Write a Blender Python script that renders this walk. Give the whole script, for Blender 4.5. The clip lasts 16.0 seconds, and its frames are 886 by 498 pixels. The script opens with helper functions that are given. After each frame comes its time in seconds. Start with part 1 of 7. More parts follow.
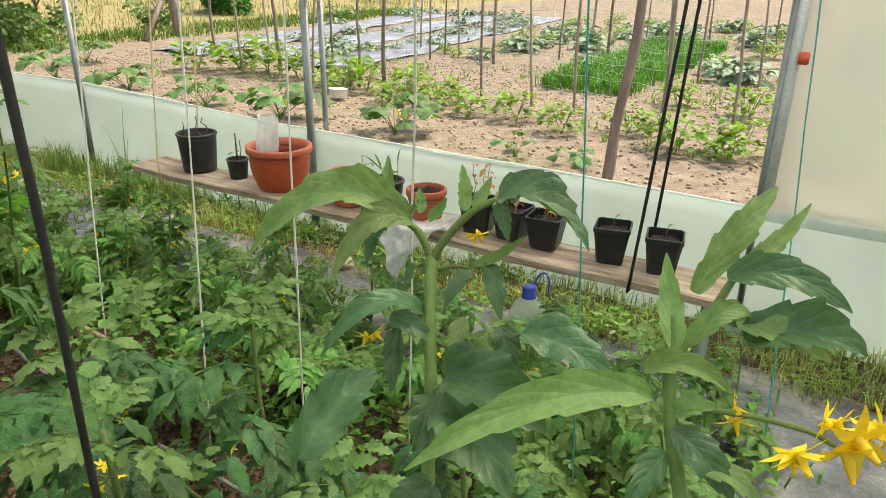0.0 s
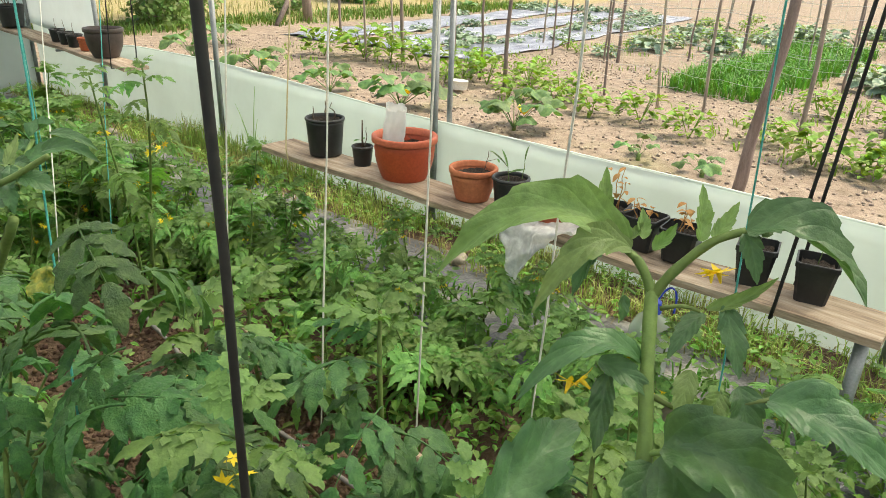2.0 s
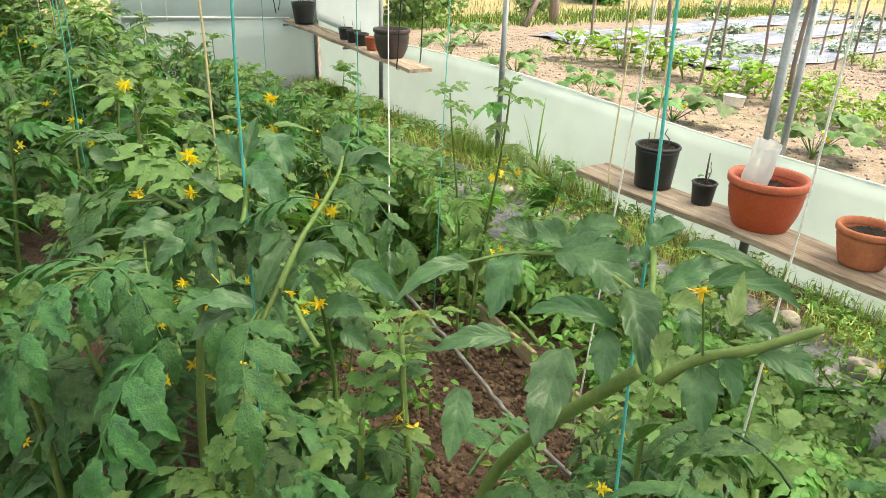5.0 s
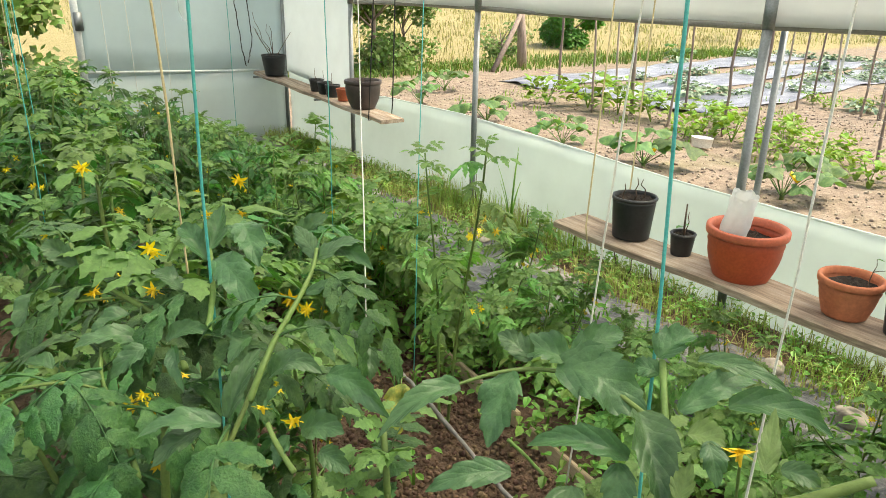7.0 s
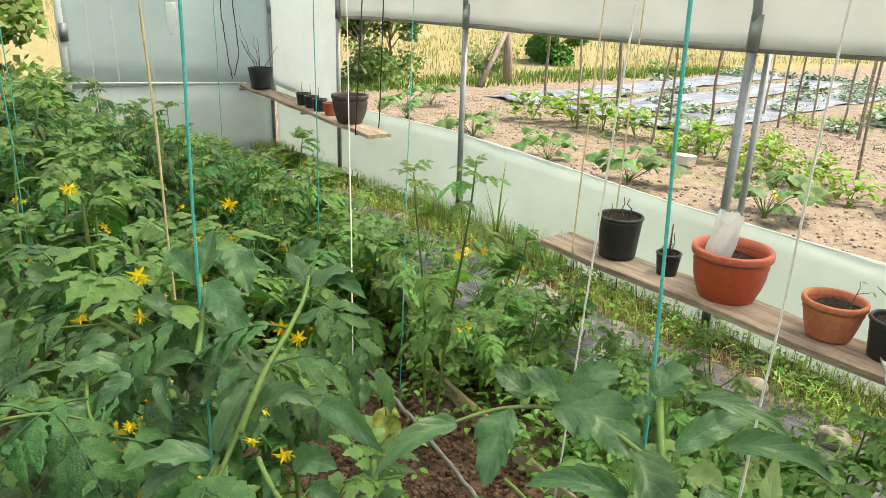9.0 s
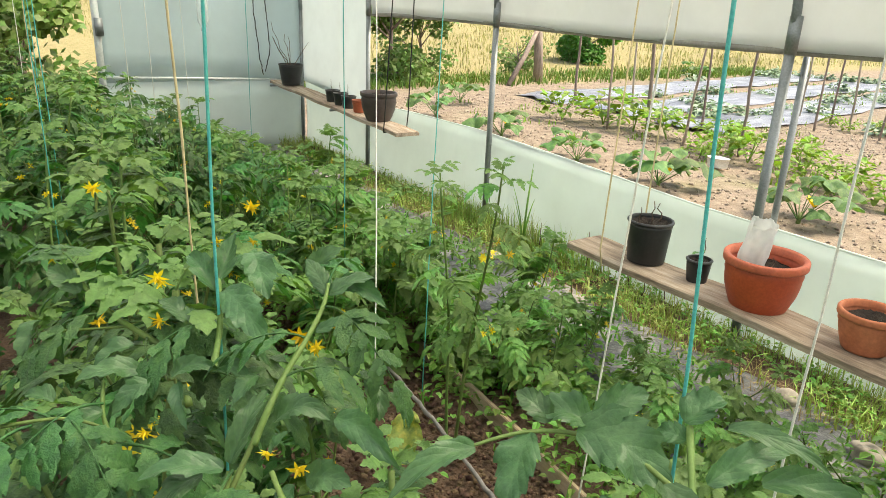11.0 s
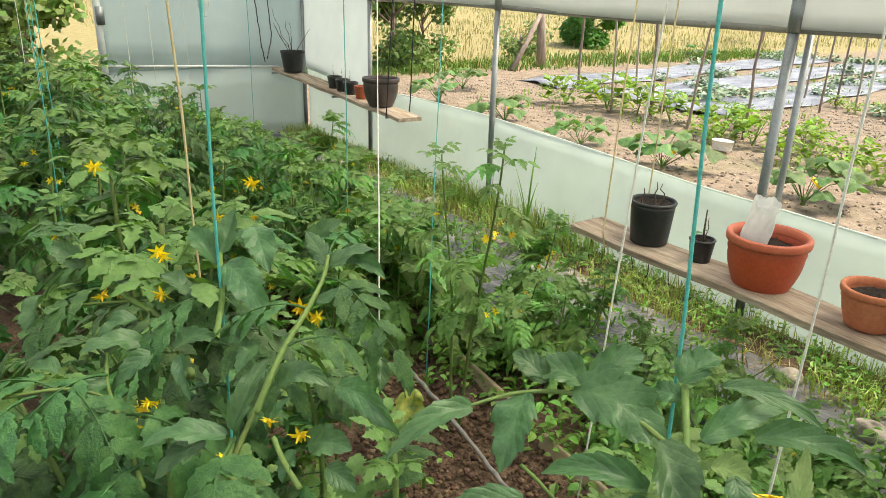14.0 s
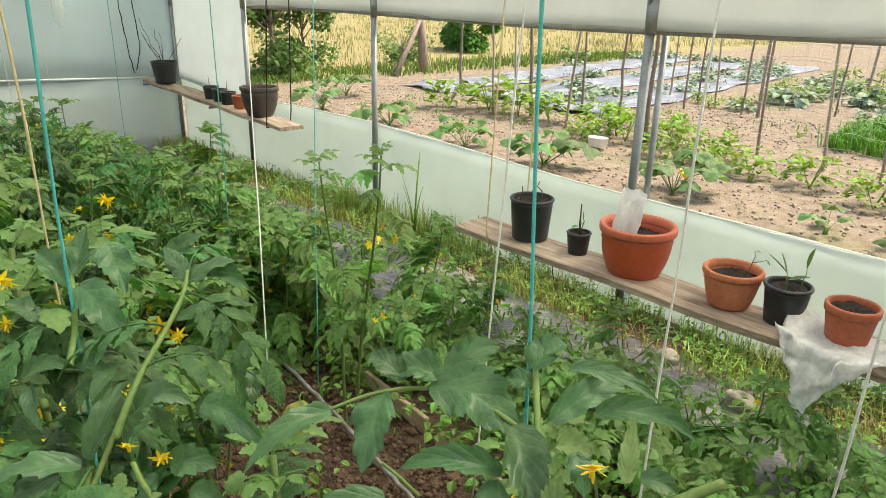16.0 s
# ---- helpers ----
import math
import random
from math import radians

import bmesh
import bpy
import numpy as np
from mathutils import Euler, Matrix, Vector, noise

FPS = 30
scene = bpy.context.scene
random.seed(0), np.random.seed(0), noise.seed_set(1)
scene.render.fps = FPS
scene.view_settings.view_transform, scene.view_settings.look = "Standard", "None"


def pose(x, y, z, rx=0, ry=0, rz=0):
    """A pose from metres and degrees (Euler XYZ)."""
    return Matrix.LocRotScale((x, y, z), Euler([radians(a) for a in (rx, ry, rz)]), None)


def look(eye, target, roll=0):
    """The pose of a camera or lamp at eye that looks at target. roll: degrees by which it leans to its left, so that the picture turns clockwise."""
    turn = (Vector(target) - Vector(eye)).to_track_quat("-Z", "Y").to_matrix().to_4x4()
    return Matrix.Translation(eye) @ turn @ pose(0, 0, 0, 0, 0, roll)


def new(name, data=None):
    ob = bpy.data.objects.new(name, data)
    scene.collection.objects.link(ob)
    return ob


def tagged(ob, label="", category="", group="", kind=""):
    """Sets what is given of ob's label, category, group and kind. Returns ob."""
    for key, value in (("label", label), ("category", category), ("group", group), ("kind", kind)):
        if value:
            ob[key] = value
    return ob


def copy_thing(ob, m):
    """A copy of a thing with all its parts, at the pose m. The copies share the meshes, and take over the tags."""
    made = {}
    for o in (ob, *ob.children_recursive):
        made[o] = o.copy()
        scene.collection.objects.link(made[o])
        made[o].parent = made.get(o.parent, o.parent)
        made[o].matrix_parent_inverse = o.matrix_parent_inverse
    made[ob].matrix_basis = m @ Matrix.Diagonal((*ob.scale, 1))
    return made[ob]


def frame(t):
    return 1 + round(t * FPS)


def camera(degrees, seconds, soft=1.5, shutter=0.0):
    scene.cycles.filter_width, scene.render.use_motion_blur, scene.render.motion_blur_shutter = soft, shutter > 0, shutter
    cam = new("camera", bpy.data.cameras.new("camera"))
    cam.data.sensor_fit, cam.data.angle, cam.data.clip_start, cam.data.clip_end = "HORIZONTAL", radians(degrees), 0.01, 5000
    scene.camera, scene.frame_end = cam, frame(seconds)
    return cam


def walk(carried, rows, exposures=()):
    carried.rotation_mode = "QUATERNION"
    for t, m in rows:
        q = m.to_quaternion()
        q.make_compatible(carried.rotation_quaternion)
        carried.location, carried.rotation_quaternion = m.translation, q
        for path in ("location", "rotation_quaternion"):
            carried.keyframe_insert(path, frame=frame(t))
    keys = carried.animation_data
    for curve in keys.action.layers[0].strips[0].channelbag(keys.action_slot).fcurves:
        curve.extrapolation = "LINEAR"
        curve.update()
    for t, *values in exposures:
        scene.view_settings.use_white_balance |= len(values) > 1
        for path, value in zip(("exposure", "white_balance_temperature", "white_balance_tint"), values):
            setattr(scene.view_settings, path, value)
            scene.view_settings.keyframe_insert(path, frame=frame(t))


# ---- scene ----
cam = camera(64.1, 16.0, soft=0.55)
# seconds, x, y, z, yaw, pitch, roll
ROWS = [
    (0.0, -3.000, -2.676, 1.520, -59.10, -22.37, 0.71),
    (0.5, -2.986, -2.664, 1.513, -58.19, -23.21, 1.28),
    (1.0, -2.973, -2.658, 1.505, -57.84, -24.14, 1.62),
    (1.5, -2.982, -2.669, 1.499, -59.41, -23.87, 1.90),
    (2.0, -2.975, -2.571, 1.506, -50.27, -23.04, 2.02),
    (2.5, -3.043, -2.531, 1.504, -42.17, -22.19, -0.03),
    (3.0, -3.149, -2.402, 1.523, -37.20, -21.91, 1.05),
    (3.2, -3.160, -2.347, 1.526, -33.55, -21.95, 1.59),
    (5.5, -3.105, -1.898, 1.510, -33.32, -23.84, 2.00),
    (6.0, -3.090, -1.881, 1.527, -35.55, -23.00, 1.64),
    (6.5, -3.082, -1.887, 1.540, -35.27, -21.14, 0.80),
    (7.0, -3.086, -1.876, 1.548, -35.37, -20.29, 1.15),
    (7.5, -3.083, -1.872, 1.554, -35.78, -19.65, 0.96),
    (8.0, -3.087, -1.867, 1.557, -36.71, -19.68, 1.28),
    (8.5, -3.090, -1.864, 1.561, -37.01, -19.37, 1.81),
    (11.0, -3.070, -1.840, 1.570, -34.43, -19.50, 2.49),
    (11.5, -3.061, -1.836, 1.557, -33.49, -20.38, 1.82),
    (12.0, -3.050, -1.836, 1.551, -33.96, -21.31, 2.24),
    (12.5, -3.049, -1.834, 1.556, -33.70, -20.33, 1.91),
    (13.0, -3.055, -1.838, 1.561, -33.53, -19.34, 1.61),
    (13.5, -3.060, -1.847, 1.563, -33.72, -19.15, 1.56),
    (14.0, -3.070, -1.854, 1.553, -34.06, -20.50, 1.78),
    (14.5, -3.073, -1.862, 1.542, -36.13, -21.66, 1.94),
    (15.0, -3.069, -1.865, 1.546, -38.56, -21.44, 2.31),
    (15.5, -3.053, -1.880, 1.550, -41.53, -19.99, 1.36),
    (16.0, -3.046, -1.885, 1.555, -43.00, -19.84, 1.35),
]
walk(cam, [(t, pose(x, y, z, 0, 0, yaw) @ pose(0, 0, 0, 90 + pitch, 0, 0) @ pose(0, 0, 0, 0, 0, roll)) for t, x, y, z, yaw, pitch, roll in ROWS], exposures=[(s, e, 7700, 3) for s, e in ((0.0, 1.00), (1.5, 1.04), (3.0, 1.22), (5.5, 1.42), (6.0, 1.34), (7.0, 1.22), (12.5, 1.20), (16.0, 1.08))])

# ---- light ----
world = bpy.data.worlds.new("overcast_sky")
scene.world = world
world.use_nodes = True
wn = world.node_tree
sky = wn.nodes.new("ShaderNodeTexSky")
sky.sky_type = 'NISHITA'
sky.sun_disc = False
sky.sun_elevation = radians(60)
sky.sun_rotation = radians(120)
sky.air_density = 1.0
sky.dust_density = 4.0
sky.ozone_density = 0.6
wn.links.new(sky.outputs[0], wn.nodes["Background"].inputs[0])
wn.nodes["Background"].inputs[1].default_value = 0.15
sun = new("sun", bpy.data.lights.new("sun", 'SUN'))
sun.data.energy = 2.4
sun.data.angle = radians(20)
sun.data.color = (1.0, 0.95, 0.86)
sun.matrix_world = look((0, 0, 0), (-math.sin(radians(120)) * math.cos(radians(60)), -math.cos(radians(120)) * math.cos(radians(60)), -math.sin(radians(60))))

# ---- materials ----
def ramp(nt, fac, stops):
    r = nt.nodes.new("ShaderNodeValToRGB")
    els = r.color_ramp.elements
    while len(els) < len(stops):
        els.new(0.5)
    for e, (p, c) in zip(els, stops):
        e.position = p
        e.color = (*c, 1)
    nt.links.new(fac, r.inputs[0])
    return r.outputs[0]


def noise_tex(nt, vec, scale, detail=4.0, rough=0.6):
    n = nt.nodes.new("ShaderNodeTexNoise")
    n.inputs["Scale"].default_value = scale
    n.inputs["Detail"].default_value = detail
    n.inputs["Roughness"].default_value = rough
    nt.links.new(vec, n.inputs["Vector"])
    return n.outputs[0]


def mixed(nt, fac, a, b, mode='MIX'):
    m = nt.nodes.new("ShaderNodeMix")
    m.data_type = 'RGBA'
    m.blend_type = mode
    for sock, v in ((m.inputs[0], fac), (m.inputs[6], a), (m.inputs[7], b)):
        if hasattr(v, "links"):
            nt.links.new(v, sock)
        else:
            sock.default_value = v if isinstance(v, float) else (*v, 1)
    return m.outputs[2]


def surface(name, colours, scale=6.0, fine=60.0, rough=0.7, bump=0.3, depth=0.01, metal=0.0, vary=0.0, island=False, through_light=0.0, stretch=(1, 1, 1), spec=0.5, world_space=False):
    """A principled surface: large patches and fine grain between the given colours, bump from the grain."""
    m = bpy.data.materials.new(name)
    m.use_nodes = True
    nt = m.node_tree
    bsdf = nt.nodes["Principled BSDF"]
    tc = nt.nodes.new("ShaderNodeTexCoord")
    mp = nt.nodes.new("ShaderNodeMapping")
    mp.inputs["Scale"].default_value = stretch
    if world_space:
        geo = nt.nodes.new("ShaderNodeNewGeometry")
        nt.links.new(geo.outputs["Position"], mp.inputs[0])
    else:
        nt.links.new(tc.outputs["Object"], mp.inputs[0])
    big = noise_tex(nt, mp.outputs[0], scale)
    small = noise_tex(nt, mp.outputs[0], fine, 3.0)
    k = len(colours)
    col = ramp(nt, big, [(0.3 + 0.4 * i / max(1, k - 1), c) for i, c in enumerate(colours)])
    grain = ramp(nt, small, [(0.25, (0.62, 0.62, 0.62)), (0.75, (1.2, 1.2, 1.2))])
    col = mixed(nt, 0.55, col, grain, 'MULTIPLY')
    if vary:
        if island:
            g = nt.nodes.new("ShaderNodeNewGeometry")
            rnd = g.outputs["Random Per Island"]
        else:
            g = nt.nodes.new("ShaderNodeObjectInfo")
            rnd = g.outputs["Random"]
        hsv = nt.nodes.new("ShaderNodeHueSaturation")
        for sock, lo, hi in (("Value", 1 - vary, 1 + vary), ("Hue", 0.5 - vary * 0.08, 0.5 + vary * 0.08)):
            mr = nt.nodes.new("ShaderNodeMapRange")
            mr.inputs[3].default_value, mr.inputs[4].default_value = lo, hi
            nt.links.new(rnd, mr.inputs[0])
            nt.links.new(mr.outputs[0], hsv.inputs[sock])
        nt.links.new(col, hsv.inputs["Color"])
        col = hsv.outputs[0]
    nt.links.new(col, bsdf.inputs["Base Color"])
    bsdf.inputs["Roughness"].default_value = rough
    bsdf.inputs["Metallic"].default_value = metal
    bsdf.inputs["Specular IOR Level"].default_value = spec
    if bump:
        b = nt.nodes.new("ShaderNodeBump")
        b.inputs["Strength"].default_value = bump
        b.inputs["Distance"].default_value = depth
        nt.links.new(small, b.inputs["Height"])
        nt.links.new(b.outputs[0], bsdf.inputs["Normal"])
    if through_light:
        tl = nt.nodes.new("ShaderNodeBsdfTranslucent")
        bright = mixed(nt, 1.0, col, (1.5, 1.6, 0.7), 'MULTIPLY')
        nt.links.new(bright, tl.inputs[0])
        mx = nt.nodes.new("ShaderNodeMixShader")
        mx.inputs[0].default_value = through_light
        nt.links.new(bsdf.outputs[0], mx.inputs[1])
        nt.links.new(tl.outputs[0], mx.inputs[2])
        nt.links.new(mx.outputs[0], nt.nodes["Material Output"].inputs[0])
    return m


def film_material(name, tint, clear, glow, scale=3.0, rough=0.35, blur=0.0):
    """Greenhouse film: part clear, part milky."""
    m = bpy.data.materials.new(name)
    m.use_nodes = True
    nt = m.node_tree
    bsdf = nt.nodes["Principled BSDF"]
    tc = nt.nodes.new("ShaderNodeTexCoord")
    n = noise_tex(nt, tc.outputs["Object"], scale, 5.0)
    col = ramp(nt, n, [(0.3, tuple(c * 0.9 for c in tint)), (0.7, tint)])
    nt.links.new(col, bsdf.inputs["Base Color"])
    bsdf.inputs["Roughness"].default_value = rough
    tl = nt.nodes.new("ShaderNodeBsdfTranslucent")
    nt.links.new(col, tl.inputs[0])
    tr = nt.nodes.new("ShaderNodeBsdfRefraction" if blur else "ShaderNodeBsdfTransparent")
    tr.inputs[0].default_value = (*tint, 1)
    if blur:
        tr.inputs["Roughness"].default_value = blur
        tr.inputs["IOR"].default_value = 1.2
    a = nt.nodes.new("ShaderNodeMixShader")
    a.inputs[0].default_value = glow
    b = nt.nodes.new("ShaderNodeMixShader")
    b.inputs[0].default_value = clear
    nt.links.new(bsdf.outputs[0], a.inputs[1])
    nt.links.new(tl.outputs[0], a.inputs[2])
    nt.links.new(a.outputs[0], b.inputs[1])
    nt.links.new(tr.outputs[0], b.inputs[2])
    bp = nt.nodes.new("ShaderNodeBump")
    bp.inputs["Strength"].default_value = 0.25
    bp.inputs["Distance"].default_value = 0.02
    nt.links.new(n, bp.inputs["Height"])
    nt.links.new(bp.outputs[0], bsdf.inputs["Normal"])
    nt.links.new(b.outputs[0], nt.nodes["Material Output"].inputs[0])
    return m


M_FILM = film_material("pale_green_film", (0.765, 0.835, 0.815), 0.05, 0.5)
M_FILM_UP = film_material("milky_film", (0.86, 0.88, 0.87), 0.38, 0.6)
M_FILM_ROLL = film_material("grey_white_film", (0.80, 0.82, 0.82), 0.06, 0.42)
M_FILM_SIDE = film_material("white_side_film", (0.84, 0.89, 0.90), 0.07, 0.5)
M_FILM_SOUTH = film_material("hazy_film", (0.86, 0.90, 0.88), 0.72, 0.5, blur=0.35)
M_FILM_END = film_material("bluish_film", (0.72, 0.82, 0.84), 0.10, 0.5)
M_STEEL = surface("galvanised_steel", [(0.22, 0.24, 0.25), (0.33, 0.35, 0.36)], 8, 120, 0.45, 0.15, 0.002, 0.6)
M_RAIL = surface("white_rail", [(0.62, 0.66, 0.66), (0.78, 0.80, 0.80)], 8, 90, 0.5, 0.1, 0.002)
M_PIPE = surface("grey_roll_pipe", [(0.24, 0.225, 0.20), (0.34, 0.32, 0.29)], 8, 90, 0.6, 0.1, 0.002)
M_WOOD = surface("weathered_plank", [(0.16, 0.110, 0.078), (0.36, 0.275, 0.205), (0.52, 0.435, 0.35)], 5, 40, 0.85, 0.5, 0.004, stretch=(6, 0.6, 6))
M_WOOD_PALE = surface("pale_board", [(0.35, 0.26, 0.17), (0.52, 0.42, 0.30)], 5, 50, 0.85, 0.4, 0.003, stretch=(6, 1, 6))
M_STAKE = surface("stake_bark", [(0.22, 0.17, 0.14), (0.40, 0.32, 0.275)], 6, 50, 0.9, 0.6, 0.004, vary=0.3, stretch=(4, 4, 0.8))
M_BLACKPOT = surface("black_pot_plastic", [(0.012, 0.013, 0.014), (0.03, 0.03, 0.032)], 10, 80, 0.42, 0.08, 0.001)
M_BROWNPOT = surface("dark_brown_pot_plastic", [(0.045, 0.032, 0.030), (0.085, 0.062, 0.056)], 10, 60, 0.5, 0.1, 0.002)
M_REDPOT = surface("brick_red_pot_plastic", [(0.40, 0.062, 0.024), (0.50, 0.090, 0.036)], 6, 90, 0.5, 0.08, 0.001)
M_REDRIM = surface("brick_red_rim_plastic", [(0.50, 0.115, 0.060), (0.60, 0.155, 0.085)], 6, 90, 0.55, 0.08, 0.001)
M_TERRA = surface("terracotta_pot", [(0.46, 0.135, 0.062), (0.57, 0.205, 0.105)], 9, 70, 0.75, 0.2, 0.001)
M_TERRA2 = surface("dark_terracotta_pot", [(0.33, 0.075, 0.03), (0.42, 0.11, 0.05)], 9, 70, 0.6, 0.12, 0.001)
M_SOILDARK = surface("potting_soil", [(0.014, 0.010, 0.008), (0.042, 0.029, 0.022)], 30, 140, 0.95, 1.0, 0.01)
M_CLOD = surface("clod_soil", [(0.085, 0.048, 0.03), (0.17, 0.10, 0.066)], 9, 80, 0.95, 0.8, 0.01, vary=0.35, island=True)
M_SOIL_IN = surface("bed_soil", [(0.075, 0.043, 0.028), (0.13, 0.08, 0.052), (0.19, 0.125, 0.085)], 5, 40, 0.95, 1.0, 0.03, world_space=True)
M_MULCH = surface("black_mulch_film", [(0.045, 0.048, 0.060), (0.125, 0.128, 0.145), (0.42, 0.40, 0.38)], 3.5, 30, 0.4, 0.6, 0.02, world_space=True)
M_STONE = surface("grey_stone", [(0.24, 0.21, 0.18), (0.40, 0.36, 0.32)], 12, 60, 0.85, 0.5, 0.006)
M_PEBBLE = surface("field_clods", [(0.25, 0.20, 0.16), (0.40, 0.33, 0.275)], 9, 80, 0.95, 0.6, 0.01, vary=0.3, island=True)
M_LEAF = surface("tomato_leaf", [(0.034, 0.112, 0.030), (0.062, 0.170, 0.042), (0.108, 0.240, 0.062)], 22, 160, 0.40, 0.7, 0.005, vary=0.38, through_light=0.25)
# Slightly darker tomato leaf for the near plants: their shade put into the colour.
M_LEAF_SHADED = surface("shaded_tomato_leaf", [(0.032, 0.104, 0.033), (0.060, 0.160, 0.046), (0.105, 0.225, 0.068)], 26, 170, 0.42, 0.7, 0.004, vary=0.28, through_light=0.22)
# Lighter copy for low and slender plants; brighter light painted into the leaf colour.
M_LEAF_LIT = surface("lit_tomato_leaf", [(0.090, 0.215, 0.052), (0.160, 0.325, 0.080), (0.240, 0.420, 0.120)], 22, 160, 0.42, 0.7, 0.004, vary=0.32, through_light=0.28)
M_WEED = surface("chickweed_leaf", [(0.10, 0.22, 0.045), (0.16, 0.31, 0.06), (0.24, 0.38, 0.09)], 5, 60, 0.5, 0.0, 0.0, vary=0.35, island=True, through_light=0.28)
M_LEAF_TIP = surface("young_tomato_leaf", [(0.10, 0.20, 0.055), (0.17, 0.30, 0.085)], 28, 170, 0.55, 0.6, 0.003, vary=0.15, through_light=0.28)
M_STEM = surface("tomato_stem", [(0.095, 0.16, 0.036), (0.16, 0.24, 0.06)], 12, 160, 0.6, 0.4, 0.002, vary=0.2)
M_PETAL = surface("yellow_petal", [(0.80, 0.55, 0.025), (0.92, 0.71, 0.05)], 30, 150, 0.6, 0.2, 0.001, vary=0.12, through_light=0.2)
M_YELLOWLEAF = surface("yellowing_leaf", [(0.09, 0.16, 0.03), (0.22, 0.27, 0.05), (0.42, 0.38, 0.07)], 45, 160, 0.6, 0.5, 0.003, through_light=0.2)
M_GRASS = surface("strip_grass", [(0.18, 0.31, 0.06), (0.30, 0.40, 0.10), (0.46, 0.42, 0.19)], 4, 60, 0.6, 0.0, 0.0, vary=0.4, island=True, through_light=0.2)
M_DRYGRASS = surface("trampled_dry_grass", [(0.24, 0.18, 0.08), (0.36, 0.28, 0.13)], 4, 60, 0.8, 0.0, 0.0, vary=0.3, island=True)
M_MEADOW = surface("meadow_grass", [(0.345, 0.312, 0.14), (0.28, 0.282, 0.12), (0.42, 0.375, 0.20)], 0.25, 6, 0.8, 0.0, 0.0, vary=0.3, island=True, through_light=0.2)
M_COURG = surface("courgette_leaf", [(0.05, 0.12, 0.04), (0.09, 0.19, 0.055), (0.17, 0.27, 0.08)], 14, 70, 0.6, 0.4, 0.006, vary=0.3, through_light=0.25)
M_BEAN = surface("bean_leaf", [(0.13, 0.25, 0.035), (0.24, 0.38, 0.05)], 14, 70, 0.6, 0.3, 0.005, vary=0.25, island=True, through_light=0.3)
M_CARROT = surface("carrot_foliage", [(0.06, 0.19, 0.025), (0.12, 0.29, 0.04)], 3, 40, 0.6, 0.0, 0.0, vary=0.25, island=True, through_light=0.3)
M_BUSH = surface("bush_leaf", [(0.07, 0.14, 0.025), (0.16, 0.25, 0.05)], 2, 30, 0.6, 0.0, 0.0, vary=0.35, island=True, through_light=0.25)
M_CABBAGE = surface("blue_green_leaf", [(0.16, 0.25, 0.17), (0.27, 0.37, 0.26)], 5, 40, 0.6, 0.2, 0.004, vary=0.25, island=True, through_light=0.1)
M_BLACKCORD = surface("black_cord", [(0.008, 0.008, 0.008), (0.02, 0.02, 0.02)], 40, 300, 0.6, 0.3, 0.001)
M_WHITECORD = surface("white_twine", [(0.66, 0.65, 0.58), (0.80, 0.79, 0.74)], 60, 400, 0.8, 0.5, 0.001)
M_TEALCORD = surface("teal_twine", [(0.04, 0.36, 0.33), (0.09, 0.47, 0.43)], 60, 400, 0.6, 0.5, 0.001)
M_TANCORD = surface("straw_twine", [(0.50, 0.40, 0.22), (0.66, 0.55, 0.33)], 60, 400, 0.85, 0.5, 0.001)
M_WHITEPLASTIC = surface("white_plastic", [(0.90, 0.90, 0.90), (0.95, 0.95, 0.95)], 12, 60, 0.35, 0.2, 0.004)
M_BLUECAP = surface("blue_cap_plastic", [(0.02, 0.05, 0.50), (0.03, 0.08, 0.62)], 12, 60, 0.35, 0.05, 0.001)
M_CLEAR = film_material("clear_bottle_plastic", (0.86, 0.90, 0.90), 0.55, 0.4, 8.0, 0.15)
M_TUBE = surface("grey_drip_tube", [(0.16, 0.15, 0.15), (0.30, 0.28, 0.27)], 14, 70, 0.6, 0.2, 0.002)
M_TWIG = surface("dry_twig", [(0.06, 0.04, 0.03), (0.16, 0.11, 0.08)], 20, 90, 0.9, 0.5, 0.002)
M_DRYLEAF = surface("withered_leaf", [(0.36, 0.17, 0.06), (0.52, 0.30, 0.13)], 20, 90, 0.9, 0.5, 0.003, through_light=0.15)
M_REDCLIP = surface("red_clip", [(0.70, 0.10, 0.05), (0.80, 0.16, 0.08)], 20, 90, 0.5, 0.05, 0.001)
M_SILVER = surface("silver_black_mulch", [(0.08, 0.085, 0.13), (0.24, 0.25, 0.32), (0.50, 0.515, 0.58)], 1.6, 14, 0.28, 0.6, 0.03, stretch=(1.0, 3.0, 1.0), world_space=True)
M_WIRE = surface("trellis_net", [(0.72, 0.74, 0.70), (0.80, 0.80, 0.78)], 20, 90, 0.6, 0.0, 0.0)


